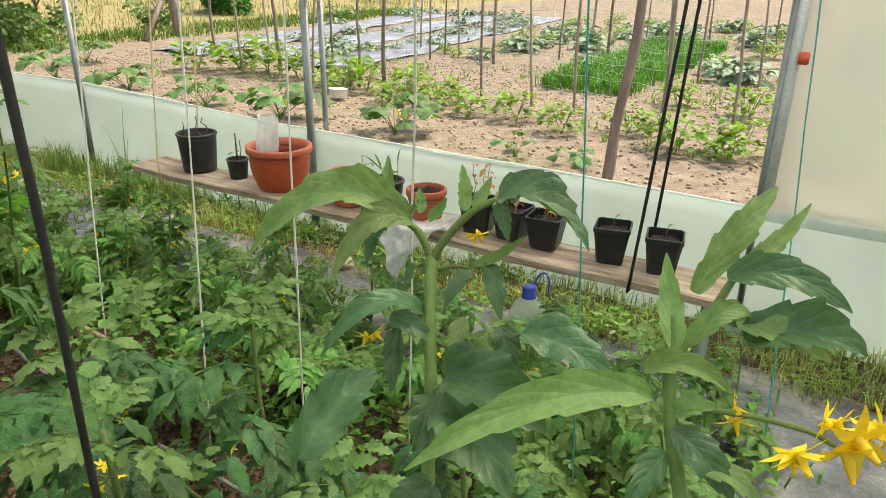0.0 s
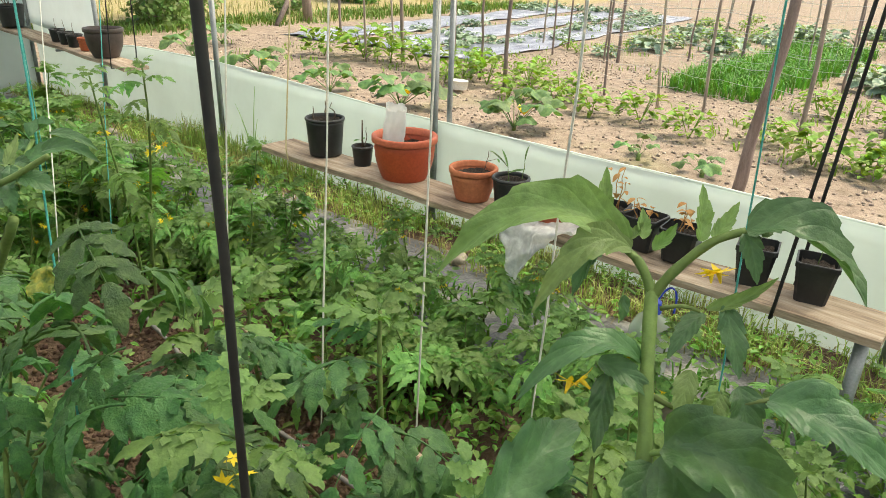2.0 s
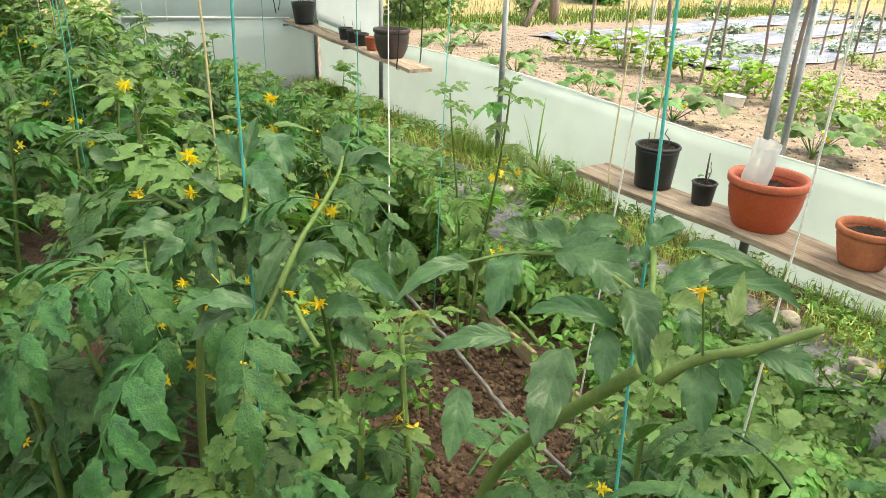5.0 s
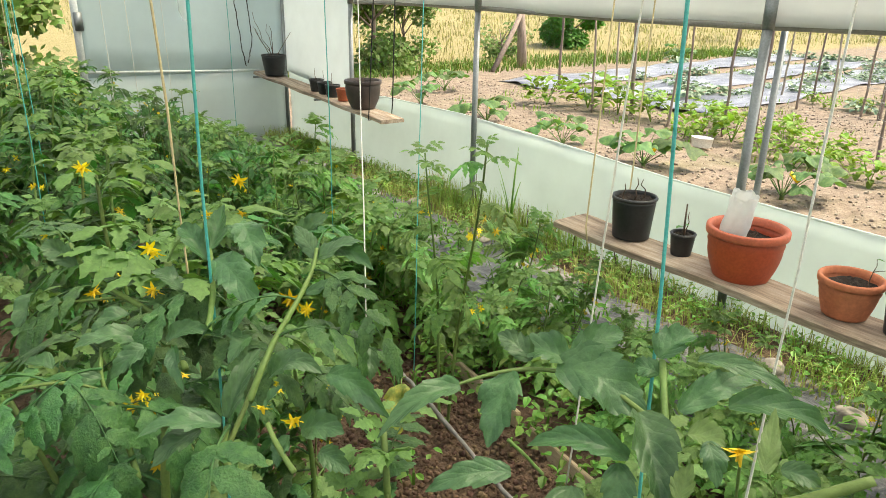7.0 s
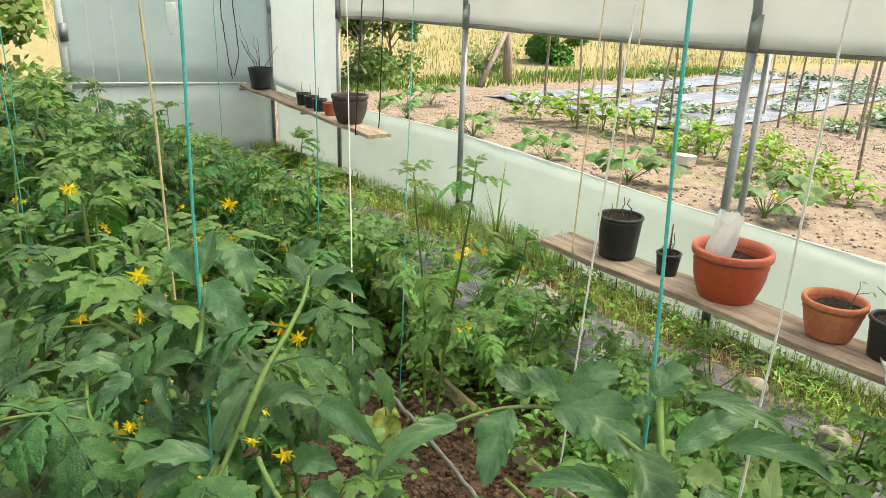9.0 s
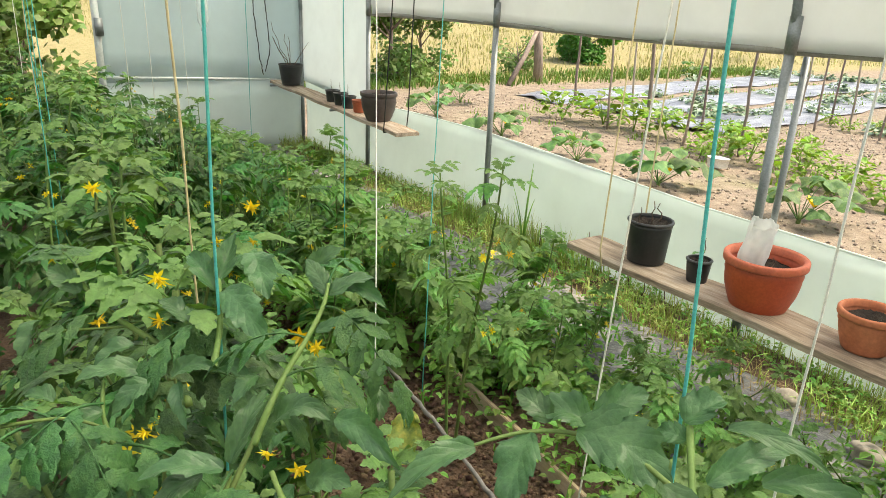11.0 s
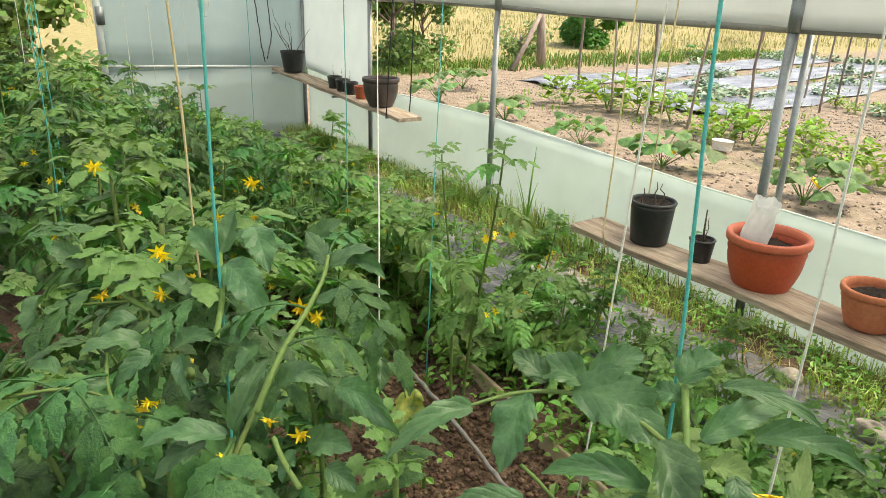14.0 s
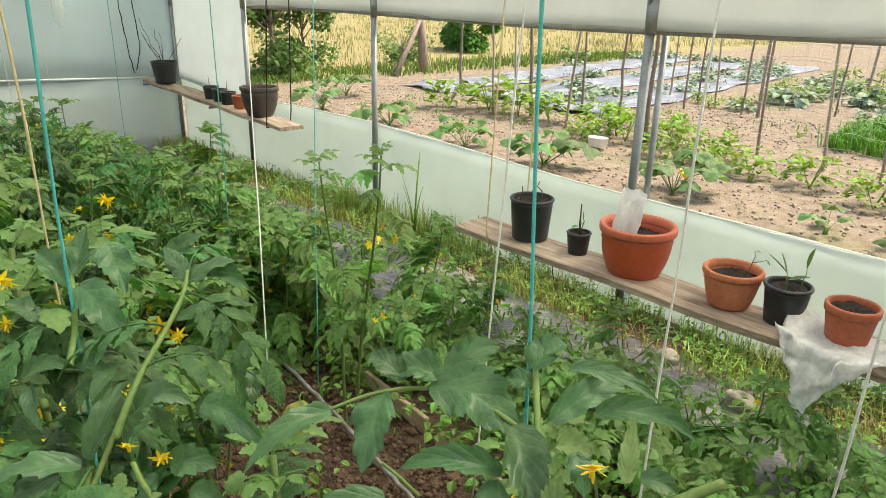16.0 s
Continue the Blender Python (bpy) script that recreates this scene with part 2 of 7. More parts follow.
def veined_leaf(name, low, high, rough=0.5, glow=0.22):
    """A broad leaf: midrib and side veins from its own lengthwise and crosswise coordinates, quilted between them."""
    m = surface(name, [low, tuple((a + c) / 2 for a, c in zip(low, high)), high], 30, 190, rough, 0.5, 0.002, vary=0.18, through_light=glow)
    nt = m.node_tree
    bsdf = nt.nodes["Principled BSDF"]
    uv = nt.nodes.new("ShaderNodeUVMap")
    sep = nt.nodes.new("ShaderNodeSeparateXYZ")
    nt.links.new(uv.outputs[0], sep.inputs[0])

    def calc(op, a, c, d=None):
        n = nt.nodes.new("ShaderNodeMath")
        n.operation = op
        for sock, v in zip(n.inputs, (a, c, d)):
            if v is None:
                continue
            if hasattr(v, "links"):
                nt.links.new(v, sock)
            else:
                sock.default_value = v
        return n.outputs[0]
    across = calc('ABSOLUTE', sep.outputs[1], 0.0)
    slant = calc('SUBTRACT', calc('MULTIPLY', sep.outputs[0], 6.0), calc('MULTIPLY', across, 1.7))
    side = calc('ABSOLUTE', calc('SUBTRACT', calc('FRACT', slant, 0.0), 0.5), 0.0)
    side = calc('MULTIPLY', side, 2.0)
    mid = calc('MINIMUM', calc('MULTIPLY', across, 6.0), 1.0)
    height = calc('MULTIPLY', calc('POWER', calc('SUBTRACT', 1.0, calc('POWER', side, 3.0)), 0.7), mid)
    b = nt.nodes.new("ShaderNodeBump")
    b.inputs["Strength"].default_value = 0.22
    b.inputs["Distance"].default_value = 0.0025
    nt.links.new(height, b.inputs["Height"])
    nt.links.new(bsdf.inputs["Normal"].links[0].from_socket, b.inputs["Normal"])
    nt.links.new(b.outputs[0], bsdf.inputs["Normal"])
    col = bsdf.inputs["Base Color"].links[0].from_socket
    vein = calc('MULTIPLY', calc('SUBTRACT', 1.0, height), 0.13)
    nt.links.new(mixed(nt, vein, col, tuple(min(1.0, c * 1.9 + 0.02) for c in high)), bsdf.inputs["Base Color"])
    return m


M_BROAD = veined_leaf("broad_tomato_leaf", (0.044, 0.118, 0.048), (0.092, 0.192, 0.076), 0.38)
M_BROAD_TIP = veined_leaf("young_broad_tomato_leaf", (0.120, 0.215, 0.066), (0.200, 0.315, 0.105), 0.55)


def ground_material():
    """Sandy garden soil near by, meadow turf beyond the garden's edge."""
    m = bpy.data.materials.new("garden_ground")
    m.use_nodes = True
    nt = m.node_tree
    bsdf = nt.nodes["Principled BSDF"]
    geo = nt.nodes.new("ShaderNodeNewGeometry")
    sep = nt.nodes.new("ShaderNodeSeparateXYZ")
    nt.links.new(geo.outputs["Position"], sep.inputs[0])
    pos = geo.outputs["Position"]
    big, mid, fine = noise_tex(nt, pos, 0.7), noise_tex(nt, pos, 7, 6, 0.7), noise_tex(nt, pos, 40, 4, 0.7)
    soil = ramp(nt, mid, [(0.3, (0.16, 0.118, 0.085)), (0.5, (0.275, 0.213, 0.165)), (0.72, (0.37, 0.30, 0.24))])
    soil = mixed(nt, 0.5, soil, ramp(nt, fine, [(0.3, (0.6, 0.58, 0.56)), (0.7, (1.15, 1.15, 1.15))]), 'MULTIPLY')
    weeds = ramp(nt, big, [(0.55, (0, 0, 0)), (0.75, (0.5, 0.5, 0.5))])
    soil = mixed(nt, weeds, soil, (0.20, 0.22, 0.08))
    turf = ramp(nt, mid, [(0.3, (0.22, 0.20, 0.08)), (0.7, (0.36, 0.29, 0.15))])
    edge = nt.nodes.new("ShaderNodeMath")
    edge.operation = 'MULTIPLY_ADD'
    edge.inputs[1].default_value = 1.6
    nt.links.new(big, edge.inputs[0])
    nt.links.new(sep.outputs[1], edge.inputs[2])
    mr = nt.nodes.new("ShaderNodeMapRange")
    mr.inputs[1].default_value, mr.inputs[2].default_value = 10.1, 10.9
    nt.links.new(edge.outputs[0], mr.inputs[0])
    nt.links.new(mixed(nt, mr.outputs[0], soil, turf), bsdf.inputs["Base Color"])
    bsdf.inputs["Roughness"].default_value = 0.95
    b = nt.nodes.new("ShaderNodeBump")
    b.inputs["Strength"].default_value = 0.9
    b.inputs["Distance"].default_value = 0.04
    nt.links.new(mid, b.inputs["Height"])
    b2 = nt.nodes.new("ShaderNodeBump")
    b2.inputs["Strength"].default_value = 0.8
    b2.inputs["Distance"].default_value = 0.015
    nt.links.new(fine, b2.inputs["Height"])
    nt.links.new(b.outputs[0], b2.inputs["Normal"])
    nt.links.new(b2.outputs[0], bsdf.inputs["Normal"])
    return m


M_GROUND = ground_material()

# ---- mesh helpers ----
def mesh_of(bm, name, material, smooth=True):
    me = bpy.data.meshes.new(name)
    bm.to_mesh(me)
    bm.free()
    me.materials.append(material)
    if smooth:
        me.shade_smooth()
    return me


def thing(name, place=(0, 0, 0), label="", category="", group="", kind="", turn=0.0):
    ob = new(name)
    ob.empty_display_size = 0.05
    ob.matrix_world = pose(*place, 0, 0, turn)
    return tagged(ob, label, category, group, kind)


def part(name, bm, material, parent, label="", smooth=True):
    ob = new(name, mesh_of(bm, name, material, smooth))
    ob.parent = parent
    if label:
        ob["label"] = label
    return ob


def whole(name, bm, material, place=(0, 0, 0), label="", category="", group="", kind="", turn=0.0, smooth=True):
    ob = new(name, mesh_of(bm, name, material, smooth))
    ob.matrix_world = pose(*place, 0, 0, turn)
    return tagged(ob, label, category, group, kind)


def stuff_mesh(name, verts, faces, material, parent=None, label="", category="", smooth=False):
    me = bpy.data.meshes.new(name)
    me.from_pydata(verts, [], faces)
    me.materials.append(material)
    if smooth:
        me.shade_smooth()
    ob = new(name, me)
    if parent:
        ob.parent = parent
    return tagged(ob, label, category, "", "stuff")


def tube(bm, pts, radii, sides=8, caps=True):
    """A tube along points, with a radius for each."""
    pts = [Vector(p) for p in pts]
    if not hasattr(radii, "__len__"):
        radii = [radii] * len(pts)
    rings = []
    ref = Vector((0.13, 0.97, 0.21))
    for i, p in enumerate(pts):
        d = (pts[min(i + 1, len(pts) - 1)] - pts[max(i - 1, 0)]).normalized()
        if abs(d.dot(ref)) > 0.95:
            ref = Vector((1, 0.1, 0))
        a = d.cross(ref).normalized()
        b = d.cross(a)
        rings.append([bm.verts.new(p + (a * math.cos(t) + b * math.sin(t)) * radii[i]) for t in [2 * math.pi * k / sides for k in range(sides)]])
    for r0, r1 in zip(rings, rings[1:]):
        for k in range(sides):
            bm.faces.new((r0[k], r0[(k + 1) % sides], r1[(k + 1) % sides], r1[k]))
    if caps:
        bm.faces.new(rings[0][::-1])
        bm.faces.new(rings[-1])
    return bm


def lathe(bm, profile, sides=40, wobble=0.0, rng=None):
    """A turned shape from (radius, height) pairs; first and last pair may close on the axis."""
    rings = []
    for r, z in profile:
        if r < 1e-5:
            rings.append([bm.verts.new((0, 0, z))])
        else:
            rings.append([bm.verts.new(((r + (rng.uniform(-wobble, wobble) if rng else 0)) * math.cos(t), r * math.sin(t), z)) for t in [2 * math.pi * k / sides for k in range(sides)]])
    for a, b in zip(rings, rings[1:]):
        for k in range(sides):
            if len(a) == 1 and len(b) == 1:
                continue
            if len(a) == 1:
                bm.faces.new((a[0], b[k], b[(k + 1) % sides]))
            elif len(b) == 1:
                bm.faces.new((a[k], a[(k + 1) % sides], b[0]))
            else:
                bm.faces.new((a[k], a[(k + 1) % sides], b[(k + 1) % sides], b[k]))
    bmesh.ops.recalc_face_normals(bm, faces=bm.faces)
    return bm


def box(bm, lo, hi, bevel=0.0, cuts=0):
    ret = bmesh.ops.create_cube(bm, size=1)
    lo, hi = Vector(lo), Vector(hi)
    for v in ret["verts"]:
        v.co = Vector(((v.co[i] + 0.5) * (hi[i] - lo[i]) + lo[i] for i in range(3)))
    if bevel:
        bmesh.ops.bevel(bm, geom=list({e for v in ret["verts"] for e in v.link_edges}), offset=bevel, segments=2, affect='EDGES')
    return bm


def sheet(bm, nu, nv, fn, thick=0.0):
    """A grid sheet of points fn(u, v); with thickness a second side."""
    g = [[bm.verts.new(fn(i / nu, j / nv)) for j in range(nv + 1)] for i in range(nu + 1)]
    for i in range(nu):
        for j in range(nv):
            bm.faces.new((g[i][j], g[i + 1][j], g[i + 1][j + 1], g[i][j + 1]))
    if thick:
        bmesh.ops.recalc_face_normals(bm, faces=bm.faces)
        bmesh.ops.solidify(bm, geom=list(bm.faces), thickness=thick)
    return bm


def lerp_steps(x, steps):
    for (x0, v0), (x1, v1) in zip(steps, steps[1:]):
        if x <= x1:
            return v0 + (v1 - v0) * max(0.0, (x - x0)) / (x1 - x0)
    return steps[-1][1]


# ---- the greenhouse shell ----
END_Y, BACK_Y, FAR_X = 5.45, -6.6, -6.4
HOOPS = [-6.55, -4.5, -2.37, 0.0, 2.12, 3.95, 5.45]
PIPE_Z = 1.416


def film_top(y):
    return lerp_steps(y, [(-7, 0.565), (-2.8, 0.575), (-1.5, 0.595), (0.4, 0.607), (1.5, 0.655), (2.3, 0.675), (3.4, 0.660), (3.95, 0.60), (5.45, 0.72)])


def arch(s):
    """The hoop's line: s 0 at the east foot, 1 at the west foot."""
    pts = [(0, 0), (0.0, 1.45), (-0.12, 1.85), (-0.55, 2.40), (-1.35, 2.85), (-3.2, 3.15)]
    pts = pts + [(FAR_X - x, z) for x, z in reversed(pts[:-1])]
    k = s * (len(pts) - 1)
    i = min(int(k), len(pts) - 2)
    f = k - i
    p0, p1, p2, p3 = (pts[max(0, min(len(pts) - 1, i + d))] for d in (-1, 0, 1, 2))
    if i in (0, len(pts) - 2):
        return tuple(a + (b - a) * f for a, b in zip(p1, p2))
    return tuple(0.5 * (2 * b + (c - a) * f + (2 * a - 5 * b + 4 * c - d) * f * f + (3 * b - a - 3 * c + d) * f ** 3) for a, b, c, d in zip(p0, p1, p2, p3))


def low_film(u, v):
    y = BACK_Y + (END_Y - BACK_Y) * u
    z = -0.05 + (film_top(y) + 0.05) * v
    x = 0.035 + 0.018 * math.sin(y * 2.3 + 0.5) * math.sin(v * 2.6) + 0.012 * noise.noise((y * 1.3, z * 2.0, 0.0))
    return (x, y, z)


whole("wall_east", sheet(bmesh.new(), 150, 8, low_film, 0.004), M_FILM, label="pale green greenhouse film skirt stretched along the ground", category="wall", kind="structure")
for y0, y1, nm in ((-6.6, -2.40, "wall_east_film_south"), (3.97, 5.45, "wall_east_film_north")):
    def closed(u, v, y0=y0, y1=y1):
        y = y0 + (y1 - y0) * u
        z = film_top(y) - 0.04 + (1.95 - film_top(y) + 0.04) * v
        return (0.026 + 0.012 * math.sin(y * 3.1 + v * 2) - 0.15 * max(0.0, (z - 1.46) / 0.5) ** 1.3, y, z)
    whole(nm, sheet(bmesh.new(), 24, 14, closed, 0.004), M_FILM_SOUTH if y0 < 0 else M_FILM_SIDE, label="milky greenhouse film closing the side between hoops", category="wall", kind="structure")


def hanging(u, v):
    y = -2.40 + 6.37 * u
    sag = 0.012 * math.sin(u * math.pi * 3)
    z = PIPE_Z + sag * (1 - v) + (2.0 - PIPE_Z) * v
    return (0.05 + 0.008 * math.sin(y * 4) * (1 - v) - 0.17 * max(0.0, (z - 1.46) / 0.5) ** 1.3, y, z)


whole("wall_east_rolled_film", sheet(bmesh.new(), 60, 8, hanging, 0.004), M_FILM_ROLL, label="milky film above the rolled-up side opening", category="wall", kind="structure")


def roof(u, v):
    s = 0.20 + 0.60 * u
    x, z = arch(s)
    y = BACK_Y + (END_Y - BACK_Y) * v
    return (x * 1.008 + 0.012, y, z + 0.022)


whole("ceiling", sheet(bmesh.new(), 48, 12, roof), M_FILM_UP, label="milky greenhouse film roof over steel hoops", category="ceiling", kind="structure")
whole("wall_west", sheet(bmesh.new(), 30, 4, lambda u, v: (FAR_X - 0.03, BACK_Y + (END_Y - BACK_Y) * u, -0.05 + 2.0 * v), 0.004), M_FILM, label="pale film side wall of the greenhouse", category="wall", kind="structure")


def gable_z(x):
    best = 3.1
    for k in range(200):
        a, b = arch(k / 200), arch((k + 1) / 200)
        if b[0] <= x <= a[0] and a[0] != b[0]:
            best = a[1] + (b[1] - a[1]) * (x - a[0]) / (b[0] - a[0])
            break
    return best


def gable(name, y, x0, x1, z0, mat, label):
    def fn(u, v):
        x = x0 + (x1 - x0) * u
        top = gable_z(x)
        return (x, y + 0.006 * math.sin(x * 7), z0 + (top - z0) * v)
    whole(name, sheet(bmesh.new(), 24, 8, fn, 0.004), mat, label=label, category="wall", kind="structure")


gable("wall_north_upper", END_Y, -1.97, -0.02, 0.70, M_FILM_END, "bluish milky film panel of the end wall")
whole("wall_north_lower", sheet(bmesh.new(), 16, 4, lambda u, v: (-2.0 + 2.0 * u, END_Y + 0.01, -0.05 + 0.75 * v), 0.004), M_FILM, label="pale green film skirt of the end wall", category="wall", kind="structure")
gable("wall_north_far", END_Y, FAR_X + 0.02, -3.4, 0.0, M_FILM_END, "milky film of the end wall beside the door opening")
gable("wall_south", BACK_Y, FAR_X + 0.02, -0.02, 0.0, M_FILM_END, "milky film end wall")

for k, y in enumerate(HOOPS):
    hoop = thing("hoop_pole", (0, y, 0), "galvanised steel greenhouse hoop of round tube", "hoop", "greenhouse hoops")
    r = 0.0225 if y == 0.0 else 0.014 if y == -2.37 else 0.02
    part("leg", tube(bmesh.new(), [(0, 0, -0.05), (0, 0, 1.45)], r, 14), M_STEEL, hoop)
    part("bow", tube(bmesh.new(), [(arch(0.1 + 0.8 * i / 40)[0], 0, arch(0.1 + 0.8 * i / 40)[1]) for i in range(41)], r * 0.95, 10), M_STEEL, hoop)
    part("leg", tube(bmesh.new(), [(FAR_X, 0, -0.05), (FAR_X, 0, 1.45)], r, 10), M_STEEL, hoop)
    part("sleeve", tube(bmesh.new(), [(0, 0, 1.40), (0, 0, 1.56)], r * 1.22, 14), M_STEEL, hoop)

whole("brace_pole", tube(bmesh.new(), [(0.11, -0.02, -0.05), (0.11, -0.02, 1.5)], 0.016, 12), M_STEEL, label="thin galvanised tube standing outside beside the hoop", category="pole")
whole("roll_pipe", tube(bmesh.new(), [(0.065, -2.42 + 6.4 * i / 24, PIPE_Z + 0.010 * math.sin(i * 0.4)) for i in range(25)], 0.019, 14), M_PIPE, label="grey pipe at the rolled-up film's lower edge", category="pipe")
edge = bmesh.new()
tube(edge, [(0.036 + 0.002 * math.sin(i), -6.5 + 11.9 * i / 120, film_top(-6.5 + 11.9 * i / 120) + 0.001) for i in range(121)], 0.006, 6)
whole("film_hem", edge, M_FILM, label="folded hem along the film skirt's upper edge", category="film hem")
rail = bmesh.new()
tube(rail, [(-1.98, END_Y - 0.025, 0.755), (-0.30, END_Y - 0.025, 0.700)], 0.012, 8)
whole("end_wall_rail", rail, M_RAIL, label="white horizontal rail across the end wall film", category="rail")
post = thing("door_post", (-1.97, END_Y - 0.03, 0), "pale door post at the end wall opening with a grey latch", "post")
part("upright", box(bmesh.new(), (-0.03, -0.02, 0), (0.03, 0.02, 2.6), 0.005), M_RAIL, post)
part("latch", box(bmesh.new(), (-0.02, -0.05, 1.12), (0.05, -0.02, 1.28), 0.006), M_STEEL, post, "grey metal latch plate")
clamp = thing("film_clamp_strip", (0.02, -2.40, 0), "steel strip clamping the film panel, with a red clip", "clamp strip")
part("strip", box(bmesh.new(), (-0.034, -0.018, 0.655), (-0.020, 0.020, 1.60), 0.004), M_RAIL, clamp)
part("clip", box(bmesh.new(), (-0.052, -0.05, 1.17), (-0.034, -0.012, 1.215), 0.004), M_REDCLIP, clamp, "small red clip")
part("bracket", box(bmesh.new(), (-0.038, -0.022, 0.635), (-0.018, 0.026, 0.665), 0.004), M_STEEL, clamp)

# ---- ground ----
def lay(x, y):
    r = max(0.0, y - 12)
    return 0.025 * noise.noise((x * 0.8, y * 0.8, 0.3)) * (1 if x > 0.3 else 0.2) - (0.12 if -6.3 < x < -0.1 and -6.5 < y < 5.3 else 0.0) + 0.035 * r + (0.0012 * r * r if r < 60 else 4.32)


def ground_grid():
    xs = sorted({*[-300, -150, -80, -40, -20, -12, -8], *[round(-6.5 + 0.35 * i, 3) for i in range(80)], 24, 28, 34, 42, 55, 80, 150, 300})
    ys = sorted({*[-300, -150, -80, -40, -20, -12], *[round(-8 + 0.35 * i, 3) for i in range(80)], 22, 25, 30, 36, 45, 60, 90, 150, 300})
    verts = [(x, y, lay(x, y) - 0.02) for x in xs for y in ys]
    n = len(ys)
    faces = [(i * n + j, (i + 1) * n + j, (i + 1) * n + j + 1, i * n + j + 1) for i in range(len(xs) - 1) for j in range(n - 1)]
    me = bpy.data.meshes.new("ground")
    me.from_pydata(verts, [], faces)
    me.materials.append(M_GROUND)
    me.shade_smooth()
    tagged(new("ground", me), "sandy garden soil running out into a dry meadow", "ground", kind="structure")


ground_grid()


def bed(u, v):
    x, y = FAR_X + 5.22 * u, BACK_Y + 12.0 * v
    ridge = 0.035 * math.sin((x + 1.6) * 4.2)
    return (x, y, 0.02 + ridge + 0.03 * noise.noise((x * 5, y * 5, 0)) + 0.02 * noise.noise((x * 14, y * 14, 3)))


whole("floor", sheet(bmesh.new(), 90, 190, bed), M_SOIL_IN, label="brown crumbly soil of the greenhouse beds", category="floor", kind="structure")
whole("mulch_film", sheet(bmesh.new(), 30, 160, lambda u, v: (-1.30 + 0.98 * u + 0.03 * math.sin(v * 40), BACK_Y + 11.9 * v, 0.030 + 0.018 * noise.noise((u * 6, v * 60, 1)) + 0.012 * noise.noise((u * 20, v * 160, 5))), 0.002), M_MULCH, label="wrinkled black mulch film laid along the bed", category="mulch film", kind="structure")
whole("path_strip", sheet(bmesh.new(), 10, 160, lambda u, v: (-0.36 + 0.39 * u, BACK_Y + 12.0 * v, 0.018 + 0.025 * noise.noise((u * 4, v * 50, 2)))), M_SOIL_IN, label="narrow strip of bare soil along the film", category="ground strip", kind="structure")

# ---- shelves and pots ----
M_BAG = surface("white_bag_plastic", [(0.88, 0.88, 0.88), (0.95, 0.95, 0.95)], 10, 60, 0.35, 0.4, 0.004)
M_SLEEVE = film_material("thin_white_plastic", (0.95, 0.955, 0.955), 0.14, 0.55, 30.0, 0.3)


def plank_shelf(label, p0, p1, width, thick=0.028, seed=1):
    rng = random.Random(seed)
    p0, p1 = Vector(p0), Vector(p1)
    length = (p1 - p0).length
    ob = thing("plank_shelf", p0, label, "shelf", "plank shelves")
    d = (p1 - p0).normalized()
    side = Vector((d.y, -d.x, 0)).normalized()
    bm = bmesh.new()
    n = 40
    grid = []
    for i in range(n + 1):
        c = d * (length * i / n)
        w0, w1 = -width / 2 + rng.uniform(-0.002, 0.002), width / 2 + rng.uniform(-0.002, 0.002)
        bow = 0.004 * math.sin(i * 0.5)
        grid.append([bm.verts.new(c + side * w + Vector((0, 0, z + bow))) for w, z in ((w0, -0.004), (w0 + 0.006, 0), (0, 0.0015), (w1 - 0.006, 0), (w1, -0.004), (w1, -thick), (w0, -thick))])
    for a, b in zip(grid, grid[1:]):
        for k in range(7):
            bm.faces.new((a[k], a[(k + 1) % 7], b[(k + 1) % 7], b[k]))
    bm.faces.new(grid[0])
    bm.faces.new(grid[-1][::-1])
    bmesh.ops.recalc_face_normals(bm, faces=bm.faces)
    part("plank", bm, M_WOOD, ob, smooth=False)
    return ob


SHELF_Z = 0.585
near_shelf = plank_shelf("long weathered grey-brown plank shelf carrying flower pots", (-0.862, -2.42, SHELF_Z), (-0.872, 0.262, 0.592), 0.205, seed=2)
far_shelf = plank_shelf("weathered plank shelf at the far end of the greenhouse", (-0.30, 2.74, 0.600), (-0.27, 5.42, 0.690), 0.20, seed=3)
part("leg", tube(bmesh.new(), [(-0.005, 0.05, -0.62), (-0.005, 0.05, -0.03)], 0.02, 12), M_STEEL, near_shelf, "grey steel tube leg")
for y, z in ((3.95, 0.605), (5.40, 0.650)):
    arm = thing("shelf_bracket", (-0.28, y, z), "steel tube arm from a hoop under the plank shelf", "bracket", "shelf brackets")
    part("arm", tube(bmesh.new(), [(-0.10, 0, -0.011), (0.27, 0, -0.011)], 0.011, 8), M_STEEL, arm)


def twig(bm, base, tip, r, rng, bends=4, wob=0.012):
    base, tip = Vector(base), Vector(tip)
    pts = [base.lerp(tip, i / bends) + Vector((rng.uniform(-wob, wob), rng.uniform(-wob, wob), 0)) * (1 if 0 < i < bends else 0) for i in range(bends + 1)]
    tube(bm, pts, [r * (1 - 0.5 * i / bends) for i in range(bends + 1)], 6)
    return pts


def simple_leaf(bm, base, direction, length, width, up=Vector((0, 0, 1)), droop=0.25, rows=5, fold=0.25):
    """One plain pointed leaf, folded along its midrib."""
    d = Vector(direction).normalized()
    s = d.cross(up)
    s = s.normalized() if s.length > 1e-4 else Vector((1, 0, 0))
    nrm = s.cross(d)
    prev = None
    for i in range(rows + 1):
        t = i / rows
        w = width * 0.5 * (math.sin(math.pi * min(1, t * 0.93 + 0.05)) ** 0.8)
        c = Vector(base) + d * length * t - Vector((0, 0, 1)) * droop * length * t * t
        row = [bm.verts.new(c - s * w + nrm * fold * w), bm.verts.new(c), bm.verts.new(c + s * w + nrm * fold * w)]
        if prev:
            for k in (0, 1):
                bm.faces.new((prev[k], prev[k + 1], row[k + 1], row[k]))
        prev = row


